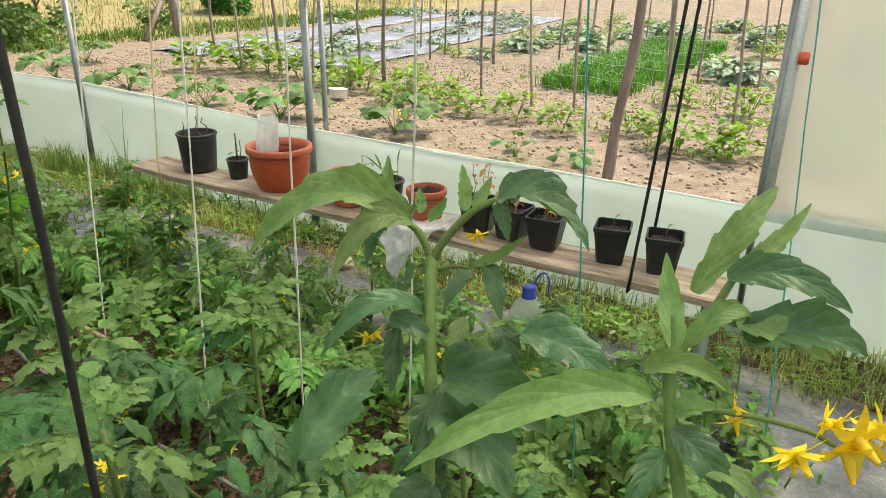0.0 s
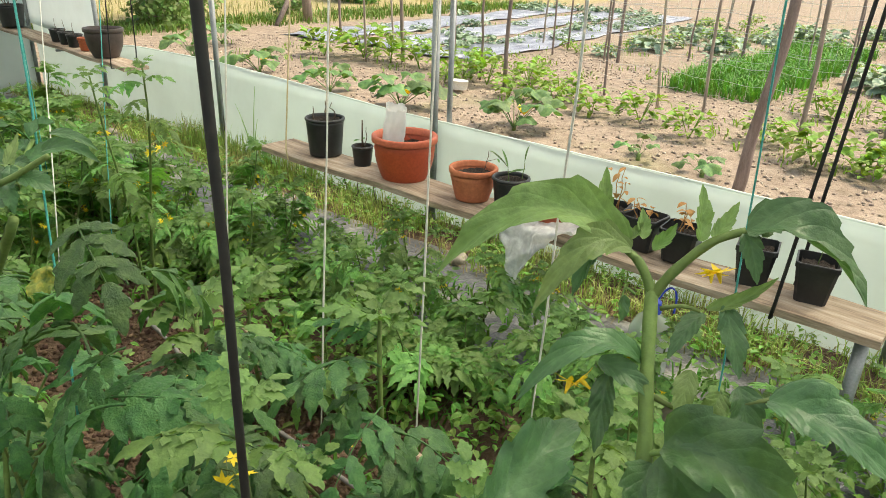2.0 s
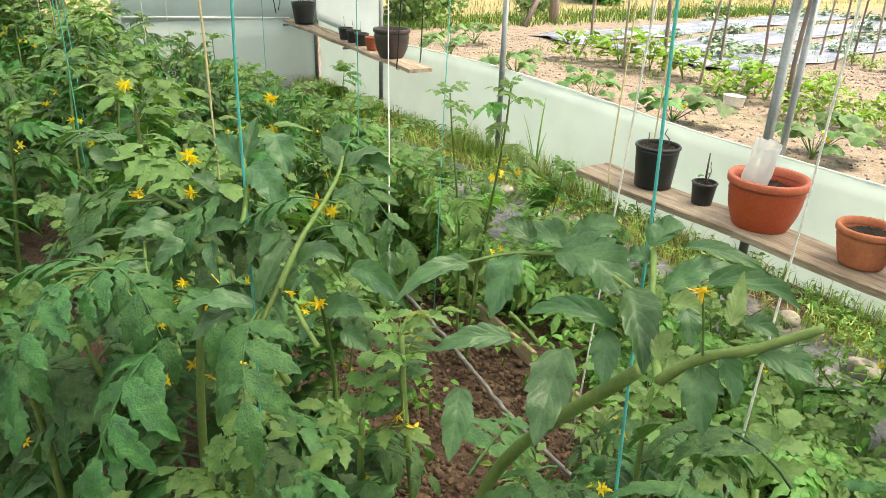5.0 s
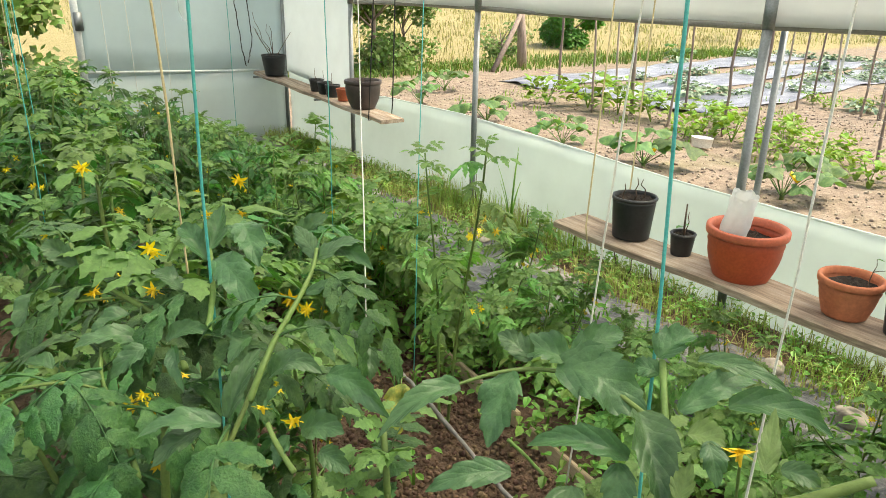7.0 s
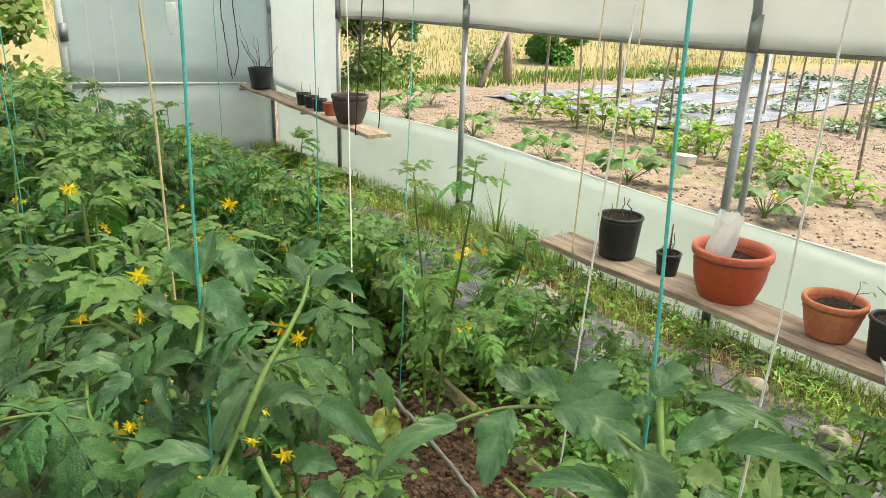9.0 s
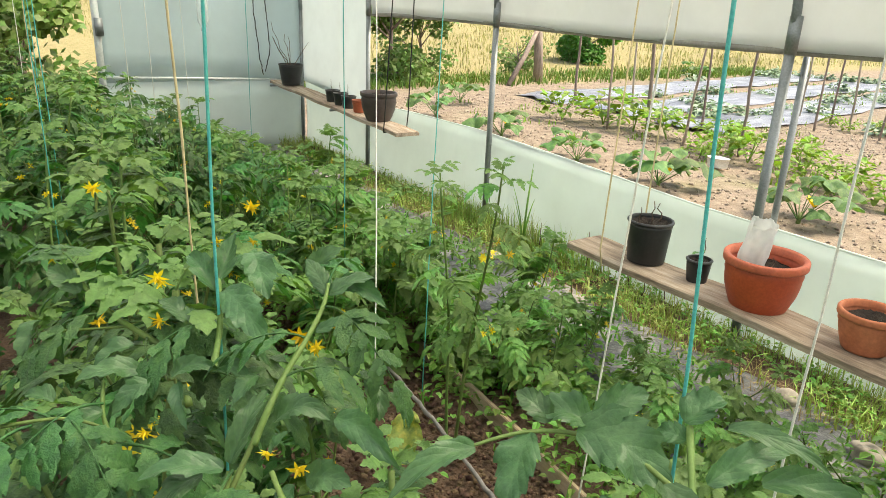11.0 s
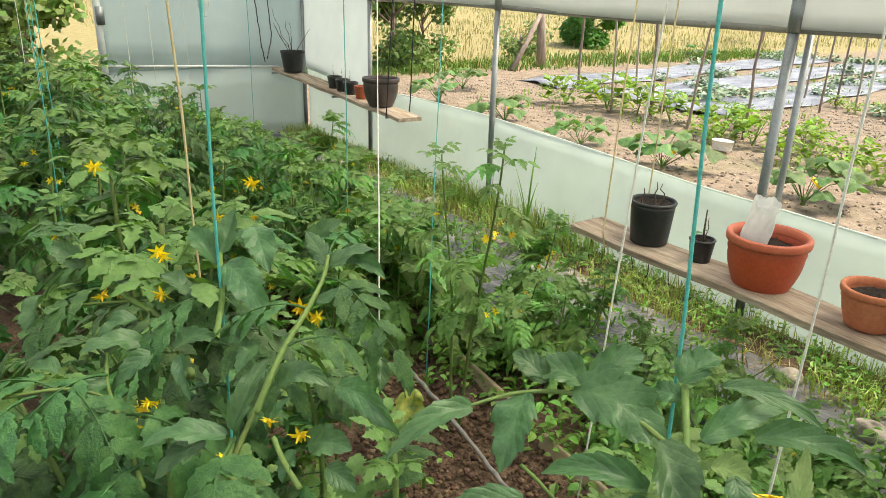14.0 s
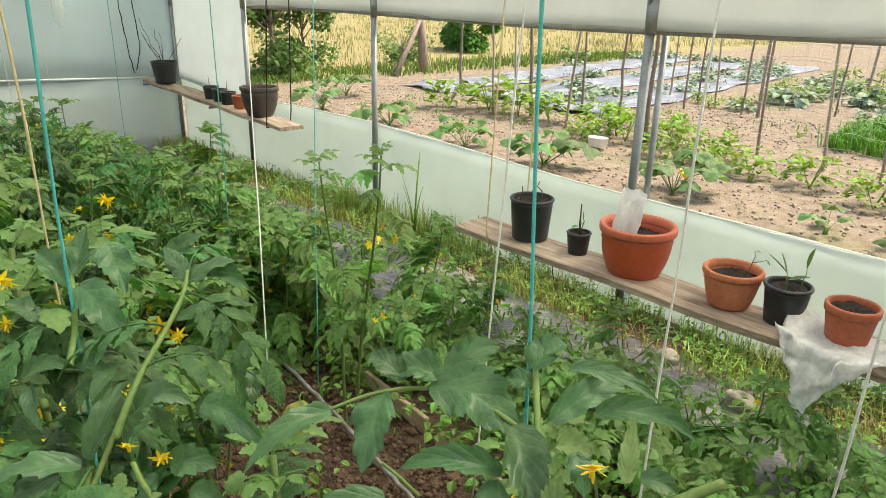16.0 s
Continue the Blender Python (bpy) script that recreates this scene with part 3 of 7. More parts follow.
def round_pot(place, r_rim, height, r_base, mat, rim_mat, label, lip=0.022, lip_out=0.008, soil=0.04, ring=False, bulge=0.0, seed=0):
    ob = thing("flower_pot", place, label, "flower pot", "pots on the shelf", turn=seed * 37)
    body = [(0.0, 0.004), (r_base * 0.9, 0.004), (r_base * 0.94, 0), (r_base, 0.003)]
    top = height - lip
    ri = r_rim - lip_out
    for k in range(1, 13):
        t = k / 12
        r = r_base + (ri - r_base) * t + bulge * math.sin(math.pi * t)
        if ring and k == 10:
            r += 0.003
        body.append((r, 0.003 + (top - 0.003) * t))
    body += [(ri - 0.004, top), (ri - 0.006, top - soil * 0.4), (ri - 0.012, height - soil - 0.02)]
    part("body", lathe(bmesh.new(), body, 48), mat, ob)
    rim = [(ri - 0.004, top - 0.001), (r_rim - 0.002, top - 0.001), (r_rim, top + 0.004), (r_rim, height - 0.005), (r_rim - 0.003, height - 0.0005), (r_rim - 0.008, height), (ri - 0.006, height - 0.003), (ri - 0.007, top - 0.001)]
    part("rim", lathe(bmesh.new(), rim, 48), rim_mat, ob)
    rng = random.Random(seed + 50)
    s = bmesh.new()
    lathe(s, [(0, height - soil)] + [((ri - 0.010) * k / 7, height - soil + rng.uniform(-0.006, 0.006)) for k in range(1, 8)], 30)
    for v in s.verts:
        v.co.z += rng.uniform(-0.005, 0.006)
    part("soil", s, M_SOILDARK, ob, "dark potting soil")
    return ob


Z0 = SHELF_Z + 0.003
rngp = random.Random(5)
PX = -0.838
bp = round_pot((PX, -0.054, Z0 + 0.003), 0.093, 0.177, 0.075, M_BLACKPOT, M_BLACKPOT, "black plastic nursery pot with three bare cuttings", 0.012, 0.005, 0.02, seed=1)
for a, b in (((-0.045, 0.03, 0.15), (-0.055, 0.04, 0.235)), ((0.005, 0.0, 0.15), (0.004, -0.003, 0.25)), ((0.05, -0.03, 0.15), (0.045, -0.025, 0.235))):
    bm = bmesh.new()
    twig(bm, a, b, 0.0035, rngp)
    part("cutting", bm, M_TWIG, bp, "bare brown cutting")
sp = round_pot((PX, -0.305, Z0 + 0.002), 0.050, 0.092, 0.038, M_BLACKPOT, M_BLACKPOT, "small black plastic pot with a leafing twig", 0.008, 0.003, 0.014, seed=2)
bm = bmesh.new()
twig(bm, (-0.005, 0.0, 0.07), (0.0, 0.0, 0.205), 0.005, rngp, 3, 0.003)
part("twig", bm, M_TWIG, sp)
bm = bmesh.new()
twig(bm, (0.01, -0.015, 0.07), (0.02, -0.03, 0.165), 0.0025, rngp, 5, 0.006)
part("twig", bm, M_TWIG, sp)
bm = bmesh.new()
simple_leaf(bm, (-0.005, 0.005, 0.115), (-0.3, 0.9, 0.35), 0.055, 0.022)
simple_leaf(bm, (0, 0.0, 0.125), (-0.8, 0.2, 0.3), 0.035, 0.014)
part("leaf", bm, M_COURG, sp)
rp = round_pot((PX, -0.564, Z0), 0.140, 0.192, 0.094, M_REDPOT, M_REDRIM, "large brick-red plastic pot with a thick rim", 0.028, 0.014, 0.055, ring=True, bulge=0.012, seed=3)
bm = bmesh.new()
twig(bm, (0.035, -0.04, 0.13), (0.04, -0.045, 0.205), 0.003, rngp)
part("twig", bm, M_TWIG, rp)
bm = bmesh.new()
twig(bm, (-0.02, 0.01, 0.13), (-0.022, 0.014, 0.19), 0.003, rngp)
part("twig", bm, M_TWIG, rp)


def crumpled_sleeve():
    """A thin plastic sleeve standing in the pot, crumpled and ragged at its upper edge."""
    rng = random.Random(8)
    bm = bmesh.new()
    rings = []
    n = 40
    rag = [0.030 * noise.noise((math.cos(2 * math.pi * k / n) * 1.4, math.sin(2 * math.pi * k / n) * 1.4, 5)) + rng.uniform(-0.003, 0.003) for k in range(n)]
    for j in range(15):
        t = j / 14
        row = []
        for k in range(n):
            a = 2 * math.pi * k / n
            q = noise.noise((math.cos(a) * 2.6, math.sin(a) * 2.6, t * 3.2))
            w = noise.noise((math.cos(a) * 7, math.sin(a) * 7, t * 7 + 3))
            r = 0.046 - 0.004 * t + (0.014 * q + 0.006 * w) * (0.25 + 0.9 * t)
            row.append(bm.verts.new((r * 0.85 * math.cos(a), r * math.sin(a), 0.185 * t + rag[k] * t ** 4)))
        rings.append(row)
    for a, c in zip(rings, rings[1:]):
        for k in range(n):
            bm.faces.new((a[k], a[(k + 1) % n], c[(k + 1) % n], c[k]))
    bmesh.ops.solidify(bm, geom=list(bm.faces), thickness=0.0008)
    return bm


sleeve = whole("plastic_sleeve", crumpled_sleeve(), M_SLEEVE, label="crumpled whitish plastic sleeve standing in the red pot", category="plastic sleeve")
sleeve.matrix_world = pose(PX - 0.035, -0.525, Z0 + 0.136, 10, -8, 20)
tp = round_pot((PX, -0.937, Z0), 0.098, 0.132, 0.066, M_TERRA, M_TERRA, "orange terracotta-coloured pot with a thin seedling", 0.022, 0.008, 0.03, ring=True, bulge=0.004, seed=4)
bm = bmesh.new()
p = twig(bm, (-0.03, 0.035, 0.1), (-0.045, 0.03, 0.2), 0.0022, rngp, 5, 0.006)
twig(bm, p[3], (-0.075, 0.055, 0.175), 0.0016, rngp, 3, 0.004)
part("seedling", bm, M_TWIG, tp)
bm = bmesh.new()
simple_leaf(bm, (-0.045, 0.03, 0.2), (-0.6, 0.6, 0.1), 0.022, 0.010)
simple_leaf(bm, (-0.075, 0.055, 0.175), (-0.2, 0.9, -0.5), 0.018, 0.009)
part("leaf", bm, M_COURG, tp)
kp = round_pot((PX, -1.118, Z0), 0.074, 0.132, 0.056, M_BLACKPOT, M_BLACKPOT, "black plastic pot with two green seedlings", 0.012, 0.005, 0.016, seed=5)
bm = bmesh.new()
twig(bm, (-0.03, 0.03, 0.1), (-0.034, 0.034, 0.185), 0.0022, rngp, 4, 0.003)
part("seedling_stem", bm, M_STEM, kp)
bm = bmesh.new()
twig(bm, (0.015, 0.0, 0.1), (0.02, -0.005, 0.165), 0.003, rngp, 4, 0.003)
part("seedling_stem", bm, M_STEM, kp)
for base, d, l, w in (((-0.034, 0.034, 0.185), (-0.1, 0.15, 1), 0.075, 0.032), ((0.02, -0.005, 0.17), (0.45, -0.6, 0.8), 0.10, 0.032), ((0.02, -0.005, 0.165), (0.1, -0.3, 0.9), 0.085, 0.028), ((0.018, 0.0, 0.15), (-0.3, 0.5, 0.2), 0.065, 0.028)):
    bm = bmesh.new()
    simple_leaf(bm, base, d, l, w, droop=0.1)
    part("leaf", bm, M_COURG, kp)
gp = round_pot((PX - 0.01, -1.312, Z0 + 0.012), 0.077, 0.120, 0.058, M_TERRA2, M_TERRA2, "reddish-brown plastic pot filled with dark soil", 0.026, 0.005, 0.02, seed=6)


def plastic_bag():
    """A white plastic bag under a pot, hanging over the shelf's edge."""
    rng = random.Random(4)
    bm = bmesh.new()

    def fn(u, v):
        y = -0.175 + 0.33 * u
        drop = v * 0.50
        if drop < 0.22:
            x = 0.085 - drop
            ruck = max(0.0, abs(u - 0.47) - 0.24)
            z = 0.006 + 0.010 * abs(noise.noise((u * 7, v * 9, 2))) + 0.20 * ruck * (0.6 + 0.4 * math.sin(v * 14))
        else:
            k = drop - 0.22
            point = 1 - 0.85 * (abs(u - 0.62) / 0.62) ** 1.4
            x = -0.142 - 0.022 * math.sin(k * 8) + 0.018 * noise.noise((u * 9, v * 3, 4))
            z = 0.20 * max(0.0, abs(u - 0.47) - 0.24) - k * max(0.06, point) * 0.78
            y = y + (0.04 - y) * 0.6 * (k / 0.28)
        return (x, y, z + 0.004)
    sheet(bm, 44, 36, fn)
    for v in bm.verts:
        n = noise.noise_vector(v.co * 16)
        q = noise.noise_vector(v.co * 45)
        v.co += Vector((-abs(n.x) * 0.022 - abs(q.x) * 0.008, n.y * 0.016 + q.y * 0.006, abs(n.z) * 0.018 + abs(q.z) * 0.006))
    bmesh.ops.solidify(bm, geom=list(bm.faces), thickness=0.0012)
    return bm


whole("plastic_bag", plastic_bag(), M_BAG, (PX - 0.01, -1.31, Z0 + 0.002), "crumpled white plastic bag hanging over the plank's edge", "plastic bag")


def square_pot(place, w, h, label, turn, seed, dry=0):
    rng = random.Random(seed)
    ob = thing("square_pot", place, label, "flower pot", "square black pots", turn=turn)
    bm = bmesh.new()
    rings = []
    wb = w * 0.72
    prof = [(wb - 0.006, 0), (wb, 0.004), (w - 0.006, h - 0.018), (w, h - 0.017), (w, h - 0.002), (w - 0.003, h), (w - 0.010, h), (w - 0.014, h - 0.03)]
    for s, z in prof:
        s /= 2
        c = 0.18 * s
        rings.append([bm.verts.new((x, y, z)) for x, y in ((s - c, -s), (s, -s + c), (s, s - c), (s - c, s), (-s + c, s), (-s, s - c), (-s, -s + c), (-s + c, -s))])
    for a, b in zip(rings, rings[1:]):
        for k in range(8):
            bm.faces.new((a[k], a[(k + 1) % 8], b[(k + 1) % 8], b[k]))
    bm.faces.new(rings[0][::-1])
    bmesh.ops.recalc_face_normals(bm, faces=bm.faces)
    part("body", bm, M_BLACKPOT, ob, smooth=False)
    s = bmesh.new()
    sheet(s, 8, 8, lambda u, v: ((u - 0.5) * (w - 0.03), (v - 0.5) * (w - 0.03), h - 0.022 + rng.uniform(-0.006, 0.006)))
    part("soil", s, M_SOILDARK, ob, "dark potting soil")
    for k in range(dry):
        bm = bmesh.new()
        a = (rng.uniform(-0.03, 0.03), rng.uniform(-0.03, 0.03), h - 0.025)
        b = (a[0] + rng.uniform(-0.03, 0.03), a[1] + rng.uniform(-0.03, 0.03), h + rng.uniform(0.03, 0.13))
        pts = twig(bm, a, b, 0.0022, rng, 4, 0.006)
        for q in pts[2:]:
            simple_leaf(bm, q, (rng.uniform(-1, 1), rng.uniform(-1, 1), rng.uniform(-0.3, 0.8)), rng.uniform(0.02, 0.05), rng.uniform(0.012, 0.026), droop=0.5)
        part("withered_plant", bm, M_DRYLEAF, ob, "withered brown seedling")
    return ob


square_pot((PX, -1.535, Z0 + 0.002), 0.125, 0.125, "square black pot with withered seedlings on the plank", 8, 1, 4)
square_pot((PX + 0.01, -1.665, Z0 + 0.002), 0.122, 0.118, "square black pot with withered seedlings on the plank", -4, 2, 3)
square_pot((PX, -1.80, Z0 + 0.002), 0.125, 0.115, "square black pot with tall withered seedlings on the plank", 5, 3, 4)
for y, sd in ((-2.035, 7), (-2.205, 8)):
    q = square_pot((PX, y, Z0 + 0.001), 0.118, 0.128, "square black pot with one small green sprout", 12, sd)
    bm = bmesh.new()
    twig(bm, (0.01, 0, 0.10), (0.012, -0.004, 0.152), 0.002, rngp, 3, 0.002)
    simple_leaf(bm, (0.012, -0.004, 0.15), (0.4, -0.6, 0.5), 0.02, 0.01)
    part("sprout", bm, M_STEM, q)

# pots on the far shelf
fx = lambda y: -0.30 + 0.03 * (y - 2.74) / 2.68
fz = lambda y: 0.600 + 0.090 * (y - 2.74) / 2.68 + 0.004
urn = round_pot((fx(3.21), 3.21, fz(3.21)), 0.150, 0.225, 0.095, M_BROWNPOT, M_BROWNPOT, "large dark brown plastic pot with faint ribs", 0.03, 0.012, 0.03, ring=True, bulge=0.016, seed=9)
for k, yy in enumerate((3.20, 3.27)):
    bm = bmesh.new()
    twig(bm, (0, yy - 3.21, 0.18), (0.01, yy - 3.21 + 0.02, 0.27), 0.003, rngp, 4, 0.01)
    part("twig", bm, M_TWIG, urn)
round_pot((fx(3.56), 3.56, fz(3.56)), 0.062, 0.105, 0.045, M_TERRA2, M_TERRA2, "small reddish-brown plastic pot beside the dark urn", 0.016, 0.004, 0.02, seed=10)
for k, y in enumerate((3.76, 3.92, 4.09)):
    p = round_pot((fx(y), y, fz(y)), 0.068, 0.105, 0.052, M_BLACKPOT, M_BLACKPOT, "small black plastic pot with a dry stalk", 0.01, 0.004, 0.02, seed=11 + k)
    bm = bmesh.new()
    twig(bm, (0, 0, 0.08), (0.01, 0.01, 0.20), 0.003, rngp, 4, 0.008)
    part("stalk", bm, M_TWIG, p)
ep = round_pot((fx(5.08), 5.08, fz(5.08)), 0.125, 0.205, 0.092, M_BLACKPOT, M_BLACKPOT, "black plastic pot with bare branching twigs by the end wall", 0.014, 0.005, 0.02, seed=15)
for k in range(6):
    bm = bmesh.new()
    a = rngp.uniform(0, 6.28)
    pts = twig(bm, (0.03 * math.cos(a), 0.03 * math.sin(a), 0.18), (0.2 * math.cos(a), 0.2 * math.sin(a), rngp.uniform(0.35, 0.62)), 0.004, rngp, 5, 0.02)
    part("twig", bm, M_TWIG, ep)

# ---- bottle, cords, twine ----
bt = thing("water_bottle", (-0.72, -1.70, 0.05), "clear five-litre water bottle with a blue cap and handle", "bottle")
part("body", lathe(bmesh.new(), [(0, 0.004), (0.06, 0), (0.076, 0.012), (0.078, 0.06), (0.074, 0.07), (0.078, 0.08), (0.078, 0.13), (0.074, 0.14), (0.078, 0.15), (0.075, 0.19), (0.055, 0.235), (0.026, 0.262), (0.024, 0.275)], 32), M_CLEAR, bt)
part("cap", lathe(bmesh.new(), [(0.0, 0.310), (0.022, 0.310), (0.027, 0.305), (0.027, 0.272), (0.030, 0.270), (0.030, 0.264)], 24), M_BLUECAP, bt, "blue screw cap")
bm = bmesh.new()
tube(bm, [(0.028 + 0.045 * math.sin(math.pi * k / 14) * 1.0, -0.035 * math.cos(math.pi * k / 14) - 0.03, 0.268 + 0.075 * math.sin(math.pi * k / 14)) for k in range(15)], 0.004, 6)
part("handle", bm, M_BLUECAP, bt, "blue carrying handle")


def cord(name, pts, r, mat, label, category, group="", sides=7, sway=0.004, seed=0):
    rng = random.Random(seed)
    pts = [Vector(p) for p in pts]
    fine = []
    for a, b in zip(pts, pts[1:]):
        n = 12
        fine += [a.lerp(b, i / n) + Vector((rng.uniform(-sway, sway), rng.uniform(-sway, sway), 0)) for i in range(n)]
    fine.append(pts[-1])
    bm = bmesh.new()
    tube(bm, fine, [r * rng.uniform(0.85, 1.15) for _ in fine], sides)
    return whole(name, bm, mat, label=label, category=category, group=group)


cord("hanging_hose", [(-2.724, -2.160, 2.86), (-2.770, -2.236, 1.2), (-2.802, -2.290, 0.03)], 0.0033, M_BLACKCORD, "thin black irrigation hose hanging from the hoop", "hose", sides=10, sway=0.001, seed=1)
lp = bmesh.new()
tube(lp, [(-0.93, -2.26, 2.52), (-0.955, -2.20, 1.4), (-0.968, -2.145, 0.60), (-0.968, -2.14, 0.553), (-0.86, -2.14, 0.551), (-0.762, -2.14, 0.553), (-0.762, -2.145, 0.60), (-0.80, -2.20, 1.4), (-0.84, -2.26, 2.47)], 0.0055, 8)
whole("suspension_cord", lp, M_BLACKCORD, label="black cord looped round the plank shelf and tied to the roof", category="cord")
lp = bmesh.new()
tube(lp, [(-0.22, 2.80, 2.05), (-0.205, 2.90, 0.70), (-0.20, 2.93, 0.575), (-0.30, 2.93, 0.573), (-0.405, 2.93, 0.575), (-0.40, 2.92, 0.70), (-0.36, 2.82, 2.25)], 0.005, 8)
whole("suspension_cord", lp, M_BLACKCORD, label="black cord looped round the far plank and tied to the roof", category="cord")
lp = bmesh.new()
tube(lp, [(-0.60, 0.42, 2.25), (-0.737, 0.245, 1.6), (-0.975, 0.07, 0.62), (-0.978, 0.05, 0.556), (-0.87, 0.05, 0.553), (-0.764, 0.05, 0.556), (-0.762, 0.04, 0.62), (-0.504, 0.229, 1.6), (-0.40, 0.36, 2.1)], 0.0036, 7)
whole("suspension_cord", lp, M_TANCORD, label="straw-coloured twine looped round the plank shelf's end", category="cord")
cord("hanging_cable", [(-0.36, 5.40, 2.3), (-0.40, 5.41, 1.5), (-0.36, 5.41, 1.0), (-0.42, 5.41, 0.78)], 0.005, M_BLACKCORD, "black cable hanging against the end wall film", "cable", seed=4)
cord("hanging_cable", [(-0.55, 5.40, 2.4), (-0.52, 5.41, 1.4), (-0.47, 5.41, 0.9), (-0.44, 5.41, 0.75)], 0.005, M_BLACKCORD, "black cable hanging against the end wall film", "cable", seed=5)

TWINES = [
    ((-2.480, -1.359, 2.900), (-2.646, -1.580, 0.750), M_TEALCORD, 0.0019, "teal"),
    ((-2.812, -1.00, 2.95), (-2.862, -1.045, 0.5), M_TEALCORD, 0.0019, "teal"),
    ((-1.711, -1.224, 2.850), (-1.949, -1.298, 0.200), M_WHITECORD, 0.0024, "white"),
    ((-1.891, -1.678, 2.850), (-1.900, -1.606, 0.200), M_WHITECORD, 0.0024, "white"),
    ((-2.218, -2.188, 2.850), (-1.828, -1.884, 0.200), M_WHITECORD, 0.0022, "white"),
    ((-2.185, -2.303, 2.800), (-1.449, -2.188, 0.050), M_TEALCORD, 0.0020, "teal"),
    ((-0.75, -2.42, 2.6), (-0.95, -2.62, 0.05), M_TEALCORD, 0.0026, "teal"),
    ((-1.080, 1.830, 2.900), (-2.094, -0.059, 0.400), M_WHITECORD, 0.0022, "white"),
    ((-1.626, -0.734, 2.850), (-1.912, -0.801, 0.200), M_WHITECORD, 0.0026, "white"),
    ((-1.142, 1.020, 2.850), (-1.914, -0.065, 0.300), M_TEALCORD, 0.0018, "teal"),
    ((-1.72, 0.92, 2.9), (-1.72, 0.92, 0.4), M_TEALCORD, 0.0022, "teal"),
    ((-2.79, -0.55, 2.95), (-2.76, -0.6, 0.8), M_TANCORD, 0.0021, "straw-coloured"),
    ((-2.86, 0.9, 2.95), (-2.86, 0.9, 0.6), M_TEALCORD, 0.0019, "teal"),
    ((-2.82, 1.25, 2.95), (-2.80, 1.25, 0.6), M_TEALCORD, 0.0019, "teal"),
    ((-2.75, 2.4, 2.95), (-2.75, 2.4, 0.6), M_TANCORD, 0.0021, "straw-coloured"),
    ((-2.66, 3.3, 2.95), (-2.66, 3.3, 0.6), M_TEALCORD, 0.0026, "teal"),
    ((-2.68, 3.9, 2.95), (-2.70, 3.9, 0.6), M_WHITECORD, 0.0020, "white"),
    ((-2.55, 4.3, 2.95), (-2.55, 4.3, 0.6), M_TANCORD, 0.0021, "straw-coloured"),
    ((-2.0, 3.4, 2.95), (-1.95, 3.4, 0.5), M_WHITECORD, 0.0024, "white"),
    ((-1.95, 4.4, 2.95), (-1.93, 4.4, 0.5), M_WHITECORD, 0.0024, "white"),
    ((-1.45, 4.6, 2.9), (-1.42, 4.6, 0.4), M_WHITECORD, 0.0024, "white"),
    ((-1.35, 3.2, 2.9), (-1.35, 3.2, 0.4), M_TEALCORD, 0.0022, "teal"),
]
for k, (a, b, m, r, c) in enumerate(TWINES):
    cord("support_twine", [a, b], r, m, c + " twine hung from the roof to hold up a tomato plant", "twine", "tomato support twines", sway=0.002, seed=20 + k)
hb = thing("hanging_bottle", (-1.985, 2.0, 1.36), "small clear plastic bottle hung upside down on twine", "bottle")
part("body", lathe(bmesh.new(), [(0, 0.16), (0.02, 0.158), (0.027, 0.15), (0.027, 0.05), (0.012, 0.015), (0.012, 0.0), (0, 0.0)], 18), M_CLEAR, hb)
part("string", tube(bmesh.new(), [(0, 0, 0.158), (0.0, 0, 1.6)], 0.0015, 5), M_WHITECORD, hb)

# boards, tube, stones in the beds
def board(name, p0, p1, h, t, label, mat=M_WOOD_PALE, tilt=8):
    p0, p1 = Vector(p0), Vector(p1)
    d = p1 - p0
    bm = box(bmesh.new(), (-t / 2, 0, 0), (t / 2, d.length, h), 0.003)
    ob = whole(name, bm, mat, label=label, category="board", group="bed edging boards", smooth=False)
    ob.matrix_world = Matrix.Translation(p0) @ pose(0, 0, 0, 0, tilt, math.degrees(math.atan2(-d.x, d.y)))


board("edging_board", (-1.56, -0.22, 0.02), (-1.50, 0.42, 0.03), 0.065, 0.022, "pale rough wooden board edging the bed")
board("edging_board", (-1.66, -1.25, 0.01), (-1.58, -0.30, 0.02), 0.065, 0.022, "pale rough wooden board edging the bed", tilt=14)
board("edging_board", (-1.50, 0.50, 0.02), (-1.46, 1.8, 0.02), 0.065, 0.022, "pale rough wooden board edging the bed", tilt=5)
board("edging_board", (-1.72, -2.35, 0.01), (-1.67, -1.35, 0.01), 0.065, 0.022, "pale rough wooden board edging the bed", tilt=10)
cord("drip_tube", [(-1.70, 1.2, 0.06), (-1.73, 0.43, 0.07), (-1.79, -0.04, 0.07), (-1.86, -0.5, 0.06), (-1.9, -2.4, 0.05)], 0.008, M_TUBE, "grey plastic drip tube lying on the soil", "tube", sides=9, sway=0.004, seed=9)


def lump(bm, c, r, rng, n=1):
    ret = bmesh.ops.create_icosphere(bm, subdivisions=n, radius=r)
    off = Vector((rng.uniform(0, 9), rng.uniform(0, 9), rng.uniform(0, 9)))
    sq = Vector((rng.uniform(0.8, 1.25), rng.uniform(0.8, 1.25), rng.uniform(0.5, 0.8)))
    for v in ret["verts"]:
        k = 1 + 0.35 * noise.noise(v.co / r * 0.9 + off)
        v.co = Vector((v.co[i] * sq[i] * k for i in range(3))) + Vector(c)


